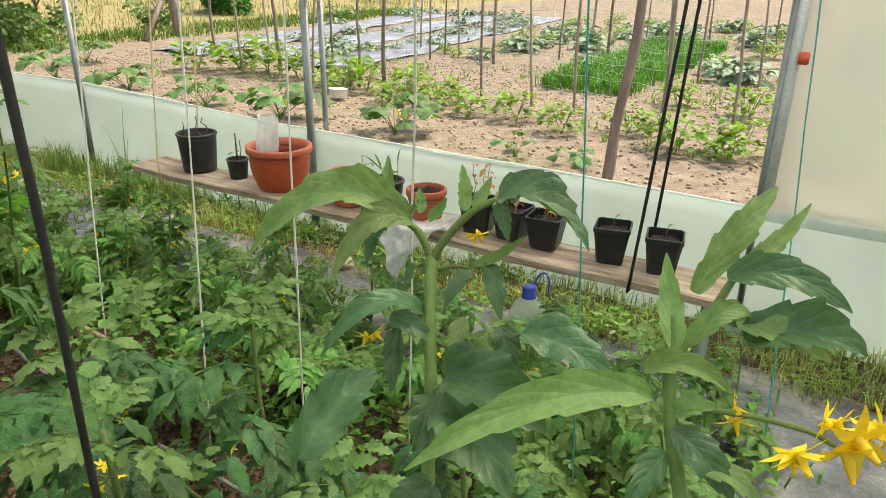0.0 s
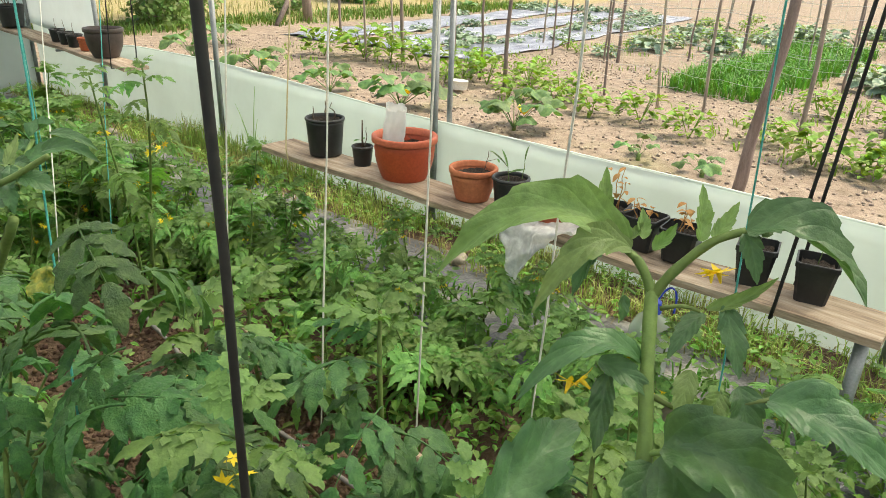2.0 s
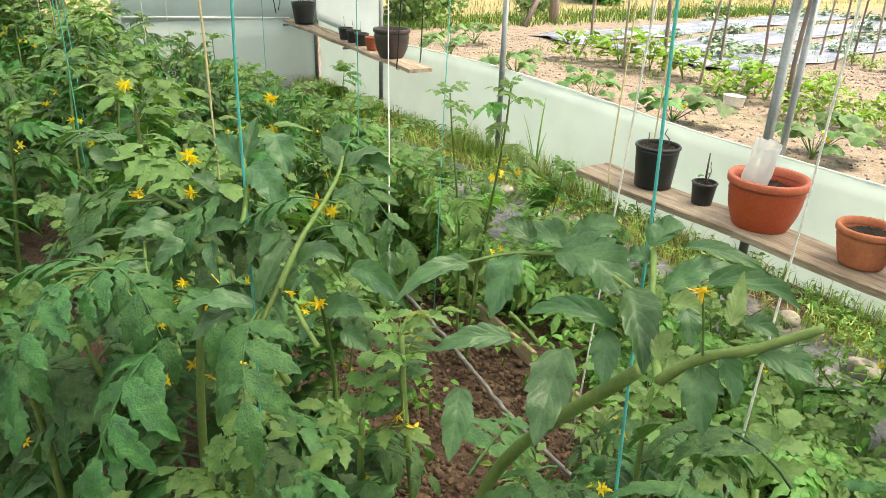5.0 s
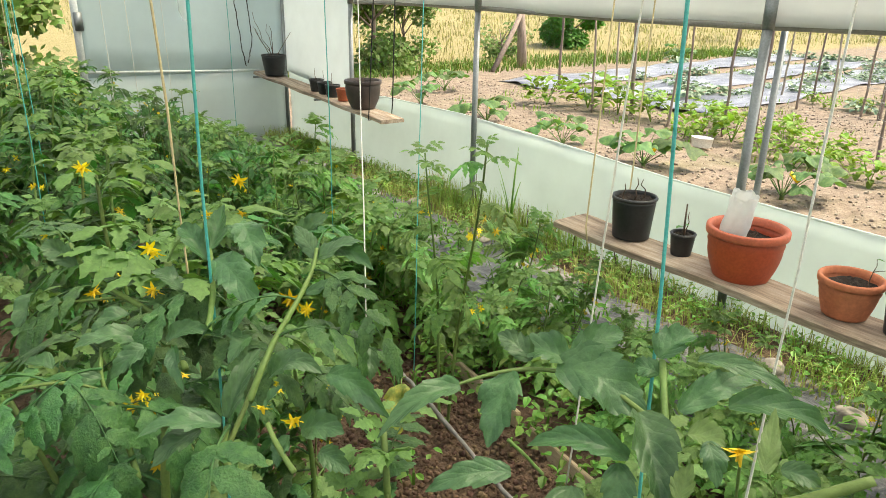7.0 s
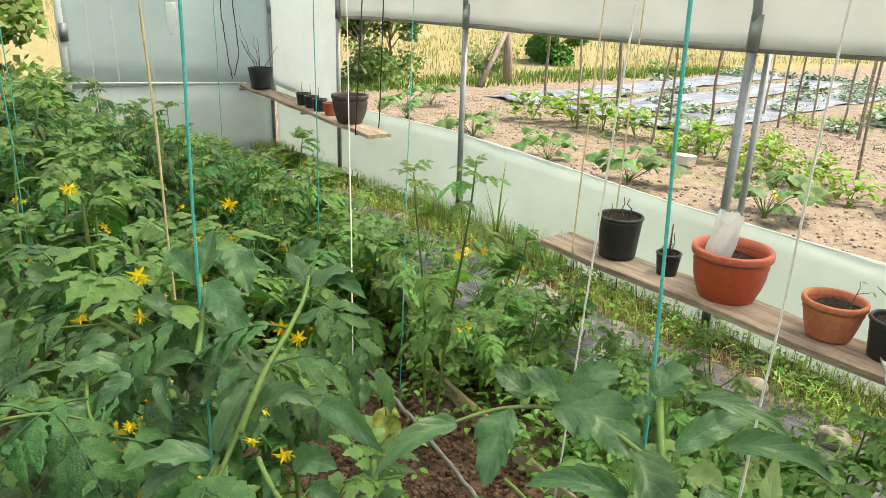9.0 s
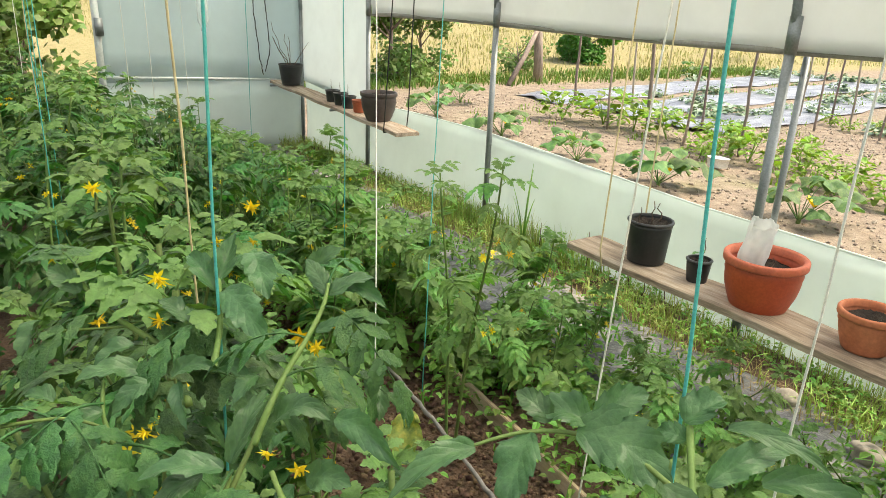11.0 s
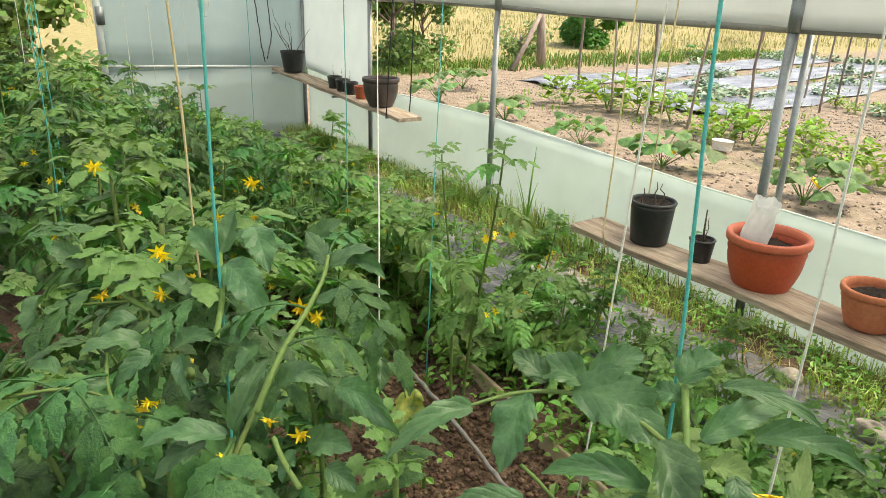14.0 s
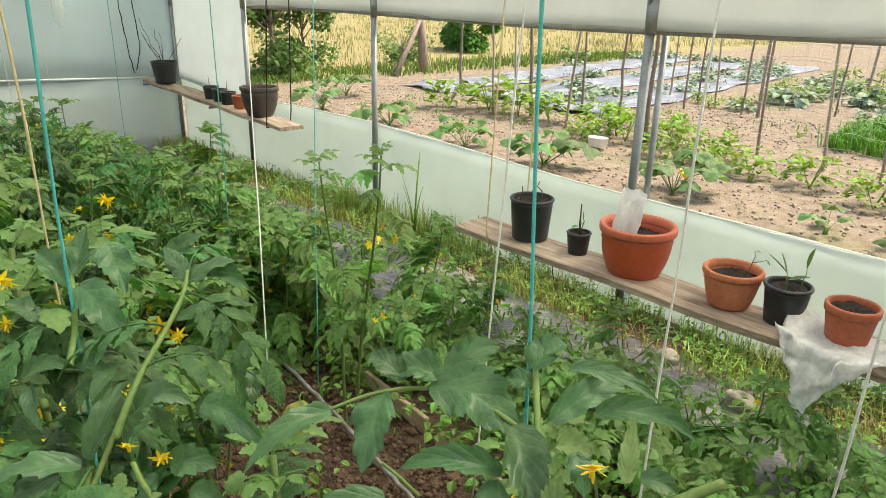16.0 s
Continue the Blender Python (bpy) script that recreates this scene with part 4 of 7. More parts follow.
rs = random.Random(31)
for x, y, r in ((-0.36, 2.35, 0.055), (-0.62, 1.88, 0.05), (-0.48, 0.64, 0.05), (-0.38, -0.52, 0.045), (-0.50, -0.9, 0.05), (-0.52, -1.25, 0.055), (-0.42, 1.45, 0.04), (-0.9, -1.9, 0.06), (-1.0, -2.15, 0.05), (-0.40, 3.1, 0.05)):
    bm = bmesh.new()
    lump(bm, (0, 0, 0), r, rs, 3)
    whole("stone", bm, M_STONE, (x, y, 0.035 + r * 0.35), "grey stone weighing down the mulch film", "stone", "stones on the mulch film")


def clods(n, area, r, seed, mat, name, label, z=0.03):
    rng = random.Random(seed)
    verts, faces = [], []
    base = [(0, 0, 1), (0, 0, -1), (1, 0, 0), (-1, 0, 0), (0, 1, 0), (0, -1, 0)]
    tri = [(0, 2, 4), (0, 4, 3), (0, 3, 5), (0, 5, 2), (1, 4, 2), (1, 3, 4), (1, 5, 3), (1, 2, 5)]
    for _ in range(n):
        x, y = rng.uniform(area[0], area[1]), rng.uniform(area[2], area[3])
        s = r * rng.uniform(0.35, 1.0) ** 1.6
        k = len(verts)
        e = Euler((rng.uniform(0, 6), rng.uniform(0, 6), rng.uniform(0, 6)))
        zz = z(x, y) if callable(z) else z
        for b in base:
            v = Vector(b) * s * rng.uniform(0.65, 1.15)
            v.rotate(e)
            verts.append((v.x + x, v.y + y, v.z * 0.8 + zz + s * 0.25))
        faces += [tuple(k + i for i in f) for f in tri]
    return stuff_mesh(name, verts, faces, mat, label=label, category="soil clods", smooth=True)


clods(8500, (-2.75, -1.55, -1.6, 1.6), 0.019, 3, M_CLOD, "soil_clods", "loose brown soil clods between the tomato plants", 0.025)
clods(9500, (0.25, 7.5, -3.5, 8.5), 0.026, 4, M_PEBBLE, "garden_clods", "pale crumbs of soil and small stones on the garden", lambda x, y: lay(x, y) - 0.02)


def blades(name, n, area, height, width, seed, mat, label, category, lean=0.5, z=0.02, clump=0.0, bias=None):
    rng = random.Random(seed)
    verts, faces = [], []
    cx = cy = 0
    for k in range(n):
        if not clump or k % 9 == 0:
            while True:
                cx, cy = rng.uniform(area[0], area[1]), rng.uniform(area[2], area[3])
                if bias is None or rng.random() < bias(cx, cy):
                    break
        x, y = (cx + rng.gauss(0, clump), cy + rng.gauss(0, clump)) if clump else (cx, cy)
        h = height * rng.uniform(0.4, 1.15)
        w = width * rng.uniform(0.6, 1.2)
        a = rng.uniform(0, 6.283)
        l = lean * rng.uniform(0.2, 1.2) * h
        dx, dy = math.cos(a), math.sin(a)
        zz = z(x, y) if callable(z) else z
        i = len(verts)
        for t, ww in ((0, 1), (0.55, 0.8)):
            px, py, pz = x + dx * l * t * t, y + dy * l * t * t, zz + h * t * (1 - 0.12 * t)
            verts += [(px - dy * w * ww, py + dx * w * ww, pz), (px + dy * w * ww, py - dx * w * ww, pz)]
        verts.append((x + dx * l, y + dy * l, zz + h * (0.9 - 0.35 * lean)))
        faces += [(i, i + 1, i + 3, i + 2), (i + 2, i + 3, i + 4)]
    return stuff_mesh(name, verts, faces, mat, label=label, category=category)


blades("grass_strip", 8600, (-0.38, 0.02, -3.6, 5.35), 0.155, 0.0028, 7, M_GRASS, "green and yellowing grass growing along the film", "grass", 0.7, 0.02, 0.035, lambda x, y: 0.35 + 0.65 * (noise.noise((x * 3, y * 1.6, 7)) > -0.1))
blades("dry_grass_strip", 3000, (-0.42, 0.0, -3.6, 5.35), 0.09, 0.0022, 8, M_DRYGRASS, "dry straw lying in the grass along the film", "dry grass", 1.6, 0.02, 0.05)
blades("grass_strip", 900, (-0.20, -0.02, 0.9, 2.6), 0.28, 0.003, 9, M_GRASS, "tall grass blades beside the film", "grass", 0.35, 0.02, 0.03)
far_z = lambda x, y: lay(x, y) - 0.02
blades("meadow", 46000, (0.0, 40.0, 10.4, 46.0), 0.26, 0.010, 12, M_MEADOW, "tall dry yellow meadow grass", "meadow", 0.5, far_z, 0.25)
blades("meadow_edge", 5200, (0.5, 16.0, 9.4, 11.0), 0.22, 0.012, 13, M_BUSH, "green grass at the edge of the garden", "grass", 0.6, far_z, 0.12)
blades("carrot_bed", 7000, (5.6, 11.6, -0.15, 1.15), 0.30, 0.010, 14, M_CARROT, "thick bright green bed of carrot tops", "carrot bed", 0.7, far_z, 0.05)
blades("garden_weeds", 2600, (3.0, 14.0, -5.0, 8.0), 0.12, 0.008, 15, M_BEAN, "low weeds scattered over the garden soil", "weeds", 0.8, far_z, 0.08)

rw = random.Random(91)
for x, y, h in ((-0.12, 0.95, 0.30), (-0.10, 0.62, 0.26), (-0.14, 0.50, 0.24), (-0.10, 0.35, 0.20), (-0.12, 1.35, 0.22), (-0.08, 2.0, 0.3)):
    bm = bmesh.new()
    twig(bm, (0, 0, -0.02), (rw.uniform(-0.03, 0.03), rw.uniform(-0.04, 0.04), h), 0.004, rw, 5, 0.012)
    whole("dead_stick", bm, M_TWIG, (x, y, 0.02), "thin dark dead stick standing in the grass", "stick", "dead sticks")
iris = thing("iris_plant", (-0.22, 1.42, 0.02), "tuft of tall sword-shaped green leaves by the film", "iris")
for k, (a, h, l) in enumerate(((20, 0.60, 0.06), (140, 0.50, 0.10), (250, 0.42, 0.14), (330, 0.57, 0.03), (80, 0.36, 0.16))):
    verts, faces = [], []
    for i in range(9):
        t = i / 8
        w = 0.021 * (1 - t ** 3) + 0.0005
        cx, cy, cz = l * t * t * math.cos(radians(a)), l * t * t * math.sin(radians(a)), h * t
        verts += [(cx - w * 0.5, cy - w, cz), (cx + 0.003, cy, cz), (cx + w * 0.5, cy + w, cz)]
        if i:
            q = 3 * i
            faces += [(q - 3, q - 2, q + 1, q), (q - 2, q - 1, q + 2, q + 1)]
    me = bpy.data.meshes.new("leaf")
    me.from_pydata(verts, [], faces)
    me.materials.append(M_WEED)
    lf = new("leaf", me)
    lf.parent = iris
def weeds(name, n, area, height, leaf, seed, label, density):
    """Clumps of low round-leaved weeds: small folded oval leaves at all angles."""
    rng = random.Random(seed)
    verts, faces = [], []
    for k in range(n):
        if k % 14 == 0:
            while True:
                cx, cy = rng.uniform(area[0], area[1]), rng.uniform(area[2], area[3])
                if rng.random() < density(cx, cy):
                    break
            h, spread = height * rng.uniform(0.5, 1.3), rng.uniform(0.03, 0.07)
        p = Vector((cx + rng.gauss(0, spread), cy + rng.gauss(0, spread), 0.03 + h * rng.random() ** 0.7))
        a = rng.uniform(0, 6.283)
        d = Vector((math.cos(a), math.sin(a), rng.uniform(-0.4, 0.6))).normalized()
        s = d.cross(Vector((rng.uniform(-0.4, 0.4), rng.uniform(-0.4, 0.4), 1))).normalized()
        up = s.cross(d)
        L = leaf * rng.uniform(0.5, 1.25)
        w = L * rng.uniform(0.24, 0.36)
        i = len(verts)
        for q in (p, p + d * L * 0.3 - s * w + up * w * 0.4, p + d * L * 0.7 - s * w * 0.8 + up * w * 0.3, p + d * L - up * L * 0.15, p + d * L * 0.7 + s * w * 0.8 + up * w * 0.3, p + d * L * 0.3 + s * w + up * w * 0.4):
            verts.append(tuple(q))
        faces += [(i, i + 3, i + 2, i + 1), (i, i + 5, i + 4, i + 3)]
    return stuff_mesh(name, verts, faces, M_WEED, label=label, category="weeds")


weeds("bed_weeds", 9000, (-2.1, -0.50, -2.6, 3.4), 0.18, 0.042, 42, "fresh green round-leaved weeds between the tomato plants", lambda x, y: (0.10 if x < -1.6 and y < 0.5 else 0.15 if x > -0.95 else 1.0) * (0.3 + 0.7 * (noise.noise((x * 2.5, y * 1.5, 4)) > -0.15)))
weeds("strip_weeds", 2600, (-0.42, -0.02, -2.8, 3.6), 0.10, 0.030, 43, "fresh green weeds in the grass along the film", lambda x, y: 0.25 + 0.75 * (noise.noise((x * 3, y * 1.8, 9)) > 0.0))
blades("bed_weeds", 2400, (-2.1, -0.45, -2.6, 3.2), 0.10, 0.006, 41, M_CARROT, "low green weeds spreading over the beds", "weeds", 0.9, 0.03, 0.06, lambda x, y: 0.9 if x > -1.55 else 0.12)

# ---- tomato plants ----
def leaflet(verts, faces, base, d, nrm, length, width, rng, rows=6, teeth=0.22, curl=0.3, fold=0.25):
    """A toothed leaflet: midrib and two half-blades with forward-pointing teeth, curled along its length."""
    d = d.normalized()
    s = d.cross(nrm).normalized()
    nrm = s.cross(d).normalized()
    prev = None
    lob = rng.uniform(0, 1)
    fine = rows >= 9
    cols = (-1.0, -0.52, 0.0, 0.52, 1.0) if fine else (-1.0, 0.0, 1.0)
    count = 4.0 if fine else rows / 2
    bend = rng.uniform(-0.25, 0.25)
    for i in range(rows + 1):
        t = i / rows
        w = 0.5 * width * (math.sin(math.pi * (0.06 + 0.94 * t) ** 0.72) ** 0.85 if t < 1 else 0.0)
        c = base + d * length * (t - 0.08 * curl * t * t) - nrm * curl * length * t * t * 0.5 + s * bend * length * t * t * 0.4
        if i == rows:
            k = len(verts)
            verts.append(tuple(c))
            faces += [(a, b, k) for a, b in zip(prev, prev[1:])]
            break
        row = []
        for q in cols:
            f = (t * count + (lob if q > 0 else lob + 0.37)) % 1.0
            edge = 1 + (teeth * (1.5 * f - 0.75) * 1.6 if fine else teeth * 1.3 * (1 if (i + (q > 0)) % 2 else -0.9)) if abs(q) == 1 else 1.0
            quilt = 0.16 * w * math.sin(math.pi * f) if abs(q) < 1 and q else 0.0
            up = nrm * (fold * w * 0.8 * abs(q) - (0.20 * w if fine and abs(q) == 1 else 0) + 0.05 * width * math.sin(t * 9 + lob * 6) * abs(q) + quilt)
            row.append(len(verts))
            verts.append(tuple(c + s * q * w * edge + up + d * abs(q) * w * (0.18 + 0.34 * f * teeth * 4 if fine else 0.2)))
        if prev:
            for k in range(len(cols) - 1):
                faces.append((prev[k], prev[k + 1], row[k + 1], row[k]))
        prev = row


def stalk(verts, faces, pts, r0, r1, sides=4):
    n = len(pts)
    ring0 = None
    for i, p in enumerate(pts):
        d = (pts[min(i + 1, n - 1)] - pts[max(i - 1, 0)]).normalized()
        a = d.cross(Vector((0.3, 0.9, 0.31))).normalized()
        b = d.cross(a)
        r = r0 + (r1 - r0) * i / (n - 1)
        k = len(verts)
        for q in range(sides):
            t = 2 * math.pi * q / sides
            verts.append(tuple(p + (a * math.cos(t) + b * math.sin(t)) * r))
        if ring0 is not None:
            for q in range(sides):
                faces.append((ring0 + q, ring0 + (q + 1) % sides, k + (q + 1) % sides, k + q))
        ring0 = k


def compound_leaf(seed, length, pairs, droop, rows, wide=0.5, curl=0.35, mat=None):
    """A tomato leaf along +x: stalk, pairs of leaflets, an end leaflet, small ones between."""
    rng = random.Random(seed)
    verts, faces = [], []
    n = 8
    spine = [Vector((length * 0.8 * t, 0.02 * length * math.sin(t * 4 + seed), length * (0.28 * t - (0.28 + droop) * t * t))) for t in [i / n for i in range(n + 1)]]
    stalk(verts, faces, spine, 0.0032 * length / 0.22, 0.0012 * length / 0.22)
    def along(t):
        k = min(int(t * n), n - 1)
        f = t * n - k
        return spine[k].lerp(spine[k + 1], f), (spine[k + 1] - spine[k]).normalized()
    for k in range(pairs):
        t = 0.32 + 0.62 * k / max(1, pairs - 0.4)
        for side in (-1, 1):
            c, d = along(min(0.97, t + rng.uniform(-0.025, 0.025)))
            out = Vector((d.x * rng.uniform(0.45, 0.75), side, d.z + rng.uniform(-0.35, 0.1)))
            L = length * rng.uniform(0.34, 0.46) * (0.75 + 0.5 * math.sin(math.pi * (k + 0.8) / (pairs + 0.8)))
            leaflet(verts, faces, c, out, Vector((-d.z, rng.uniform(-0.3, 0.3), 1)), L, L * wide * rng.uniform(0.9, 1.15), rng, rows, curl=curl * rng.uniform(0.5, 1.6))
            if rng.random() < 0.6:
                c, d = along(min(0.95, t + 0.08))
                leaflet(verts, faces, c, Vector((d.x * 0.5, side, -0.1)), Vector((0, 0, 1)), L * 0.35, L * 0.22, rng, 3, curl=0.3)
    c, d = along(1.0)
    L = length * 0.48
    leaflet(verts, faces, c, d + Vector((0, 0, -0.1)), Vector((-d.z, 0, 1)), L, L * wide * 1.15, rng, rows + 2, curl=curl)
    me = bpy.data.meshes.new("leaf")
    me.from_pydata([tuple(v) for v in verts], [], faces)
    me.materials.append(mat or M_LEAF)
    me.shade_smooth()
    return me


FAR_LEAVES = [compound_leaf(100 + i, 0.19 + 0.025 * (i % 4), 3 + i % 2, 0.20 + 0.16 * (i % 3), 8, 0.34, 0.35 + 0.25 * (i % 2)) for i in range(10)]
LOW_LEAVES = [compound_leaf(150 + i, 0.20 + 0.025 * (i % 4), 3 + i % 2, 0.15 + 0.16 * (i % 3), 8, 0.34, 0.35 + 0.25 * (i % 2), M_LEAF_LIT) for i in range(8)]
NEAR_LEAVES = [compound_leaf(200 + i, 0.21 + 0.022 * (i % 4), 3, 0.22 + 0.15 * (i % 3), 12, 0.37, 0.45 + 0.3 * (i % 2), M_LEAF_SHADED) for i in range(8)]
TIP_LEAVES = [compound_leaf(300 + i, 0.10 + 0.02 * (i % 3), 2 + i % 2, 0.05 + 0.12 * (i % 3), 8, 0.5, 0.5, M_LEAF_TIP) for i in range(5)]


def flower_truss(seed, count):
    rng = random.Random(seed)
    verts, faces = [], []
    green_v, green_f = [], []
    tip = Vector((0.07, 0, -0.01))
    stalk(green_v, green_f, [Vector((0, 0, 0)), Vector((0.035, 0, 0.012)), tip], 0.0016, 0.0010)
    for k in range(count):
        c = tip + Vector((rng.uniform(-0.035, 0.02), rng.uniform(-0.03, 0.03), rng.uniform(-0.03, 0.012)))
        stalk(green_v, green_f, [tip - Vector((0.02, 0, 0)), (tip + c) / 2 + Vector((0, 0, 0.006)), c], 0.0010, 0.0008)
        ax = Vector((rng.uniform(-0.2, 0.8), rng.uniform(-0.8, 0.8), rng.uniform(-0.9, -0.1))).normalized()
        a = ax.orthogonal().normalized()
        b = ax.cross(a)
        L = rng.uniform(0.012, 0.017)
        for q in range(6):
            t = q * 1.047 + rng.uniform(-0.2, 0.2)
            d = a * math.cos(t) + b * math.sin(t)
            leaflet(verts, faces, c, d + ax * rng.uniform(-0.1, 0.6), -ax, L, L * 0.42, rng, 3, 0.0, -0.6, 0.3)
        stalk(verts, faces, [c, c + ax * 0.006, c + ax * 0.012], 0.0032, 0.0012, 5)
    out = []
    for v, f, m, n in ((verts, faces, M_PETAL, "blossom"), (green_v, green_f, M_STEM, "truss_stalk")):
        me = bpy.data.meshes.new(n)
        me.from_pydata([tuple(x) for x in v], [], f)
        me.materials.append(m)
        me.shade_smooth()
        out.append(me)
    return out


TRUSSES = [flower_truss(400 + i, 2 + i % 3) for i in range(5)]


def aim(direction, roll=0.0):
    """Turns +x to the direction, keeping z as far up as can be."""
    x = Vector(direction).normalized()
    z = (Vector((0, 0, 1)) - x * x.z)
    z = z.normalized() if z.length > 1e-3 else Vector((1, 0, 0))
    y = z.cross(x)
    m = Matrix((x, y, z)).transposed().to_4x4()
    return m @ Matrix.Rotation(roll, 4, 'X')


def tomato_plant(place, height, label, seed, leaves=22, near=False, lean=(0.0, 0.0), bare=0.18, flowers=2, size=1.0, tip=True, thick=1.0, side_shoots=1, pool=None):
    rng = random.Random(seed)
    ob = thing("tomato_plant", place, label, "tomato plant", "tomato plants")
    n = 10
    ph = rng.uniform(0, 6)
    spine = [Vector((lean[0] * t + 0.03 * math.sin(t * 5 + ph) * t, lean[1] * t + 0.03 * math.cos(t * 4 + ph) * t, height * t)) for t in [i / n for i in range(n + 1)]]
    bm = bmesh.new()
    tube(bm, [spine[0] - Vector((0, 0, 0.06))] + spine, [0.008 * thick] + [(0.008 - 0.0045 * i / n) * thick for i in range(n + 1)], 8 if near else 6)
    shoots = [(spine, 1.0)]
    for k in range(side_shoots):
        t0 = rng.uniform(0.25, 0.5)
        c = spine[int(t0 * n)]
        a = rng.uniform(0, 6.28)
        up = height * rng.uniform(0.30, 0.42)
        sh = [c + Vector((math.cos(a) * 0.22 * (u ** 0.7), math.sin(a) * 0.22 * (u ** 0.7), up * u)) for u in [i / 6 for i in range(7)]]
        tube(bm, sh, [0.0055 * thick * (1 - 0.5 * i / 6) for i in range(7)], 6)
        shoots.append((sh, 0.8))
    part("stem", bm, M_STEM, ob, "pale green hairy stem")
    pool = pool or (NEAR_LEAVES if near else FAR_LEAVES)
    ang = rng.uniform(0, 6.28)
    for k in range(leaves):
        sp, sc = shoots[0] if k < leaves * 0.72 or len(shoots) == 1 else shoots[1 + k % (len(shoots) - 1)]
        t = bare + (0.97 - bare) * ((k * 0.618) % 1.0)
        j = min(int(t * (len(sp) - 1)), len(sp) - 2)
        c = sp[j].lerp(sp[j + 1], t * (len(sp) - 1) - j)
        ang += 2.4 + rng.uniform(-0.4, 0.4)
        elev = 0.55 * t - 0.15 + rng.uniform(-0.25, 0.25)
        s = size * sc * (1.05 - 0.45 * max(0, t - 0.55) / 0.45) * rng.uniform(0.8, 1.15)
        lf = new("leaf", rng.choice(pool))
        lf.parent = ob
        lf.matrix_parent_inverse = Matrix()
        lf.matrix_basis = Matrix.Translation(c) @ aim((math.cos(ang), math.sin(ang), elev), rng.uniform(-0.4, 0.4)) @ Matrix.Diagonal((s, s, s, 1))
    if tip:
        for sp, sc in shoots:
            for k in range(5):
                a = k * 1.26 + rng.uniform(-0.3, 0.3)
                lf = new("young_leaf", rng.choice(TIP_LEAVES))
                lf.parent = ob
                s = size * sc * rng.uniform(0.7, 1.1)
                lf.matrix_basis = Matrix.Translation(sp[-1] - Vector((0, 0, 0.012 * k))) @ aim((math.cos(a), math.sin(a), rng.uniform(0.5, 1.6)), rng.uniform(-0.3, 0.3)) @ Matrix.Diagonal((s, s, s, 1))
    for k in range(flowers):
        t = rng.uniform(0.55, 0.96)
        j = min(int(t * n), n - 1)
        a = rng.uniform(0, 6.28)
        petals, green = rng.choice(TRUSSES)
        fl = new("flower_truss", green)
        fl.parent = ob
        fl.matrix_basis = Matrix.Translation(spine[j]) @ aim((math.cos(a), math.sin(a), rng.uniform(-0.1, 0.5))) @ Matrix.Diagonal((0.95, 0.95, 0.95, 1))
        pt = new("blossom", petals)
        pt.parent = fl
        pt["label"] = "yellow star-shaped blossoms"
    return ob


LBL = "bushy green tomato plant with yellow blossoms tied to twine"
MODELS = [tomato_plant((-2.70 + 0.08 * i, 2.0 + 0.42 * i, 0.03), (0.98, 1.04, 0.92, 1.0, 0.95)[i], LBL, 500 + i, 30, False, (0.05 * (i - 2), 0.04), 0.15, 2, 1.0, True, 1.1, 2) for i in range(5)]
LOW = [tomato_plant((-1.25 + 0.05 * i, 1.2 + 0.5 * i, 0.03), (0.50, 0.56, 0.46, 0.6)[i], "low sprawling tomato plant growing through the mulch film", 520 + i, 18, False, (0.1 * (i - 1), 0.08), 0.05, 2, 1.12, True, 0.9, 2, LOW_LEAVES) for i in range(4)]
rt = random.Random(77)


def grown(models, x, y, s):
    src = rt.choice(models)
    copy_thing(src, pose(x, y, 0.03, rt.uniform(-6, 6), rt.uniform(-6, 6), rt.uniform(0, 360)) @ Matrix.Diagonal((s, s, s * rt.uniform(0.93, 1.07), 1)))


for y in [-0.20 + 0.36 * i for i in range(15)]:
    grown(MODELS, -2.78 + rt.uniform(-0.12, 0.12), y + rt.uniform(-0.1, 0.1), 1.02 if y < 2.5 else 1.0)
    if y > 0.6:
        grown(MODELS, -2.30 + rt.uniform(-0.12, 0.12), y + 0.1 + rt.uniform(-0.1, 0.1), 0.84)
        grown(MODELS, -1.84 + rt.uniform(-0.12, 0.12), y + rt.uniform(-0.1, 0.1), 0.76)
for y in [-1.75 + 0.40 * i for i in range(17)]:
    grown(LOW, -1.22 + rt.uniform(-0.12, 0.12), y + rt.uniform(-0.1, 0.1), rt.uniform(0.62, 0.8))
    if y > 1.0:
        grown(LOW, -1.06 + rt.uniform(-0.10, 0.06), y + rt.uniform(-0.1, 0.1), rt.uniform(0.5, 0.68))
        grown(LOW, -1.5 + rt.uniform(-0.1, 0.1), y + rt.uniform(-0.1, 0.1), rt.uniform(0.78, 0.95))
for y in [0.0 + 0.5 * i for i in range(10)]:
    grown(MODELS, -3.22 + rt.uniform(-0.1, 0.1), y + rt.uniform(-0.1, 0.1), 0.98)
for y in [-2.55 + 0.40 * i for i in range(9)]:
    grown(LOW, -0.88 + rt.uniform(-0.10, 0.10), y, rt.uniform(0.50, 0.72))
    grown(LOW, -1.14 + rt.uniform(-0.15, 0.15), y + 0.19, rt.uniform(0.6, 0.82))
for x, y, s in ((-1.62, 0.62, 0.95), (-1.55, 0.85, 1.1), (-1.78, 0.95, 1.15), (-1.42, 0.5, 0.8), (-2.05, 0.55, 0.8), (-2.25, 0.62, 1.1), (-1.6, -0.9, 0.7), (-1.55, -2.0, 0.8), (-1.38, 0.15, 0.7), (-1.85, 0.68, 1.0), (-1.35, -2.5, 0.75), (-1.45, -1.2, 0.75), (-2.45, -0.35, 0.8)):
    grown(LOW, x, y, s)

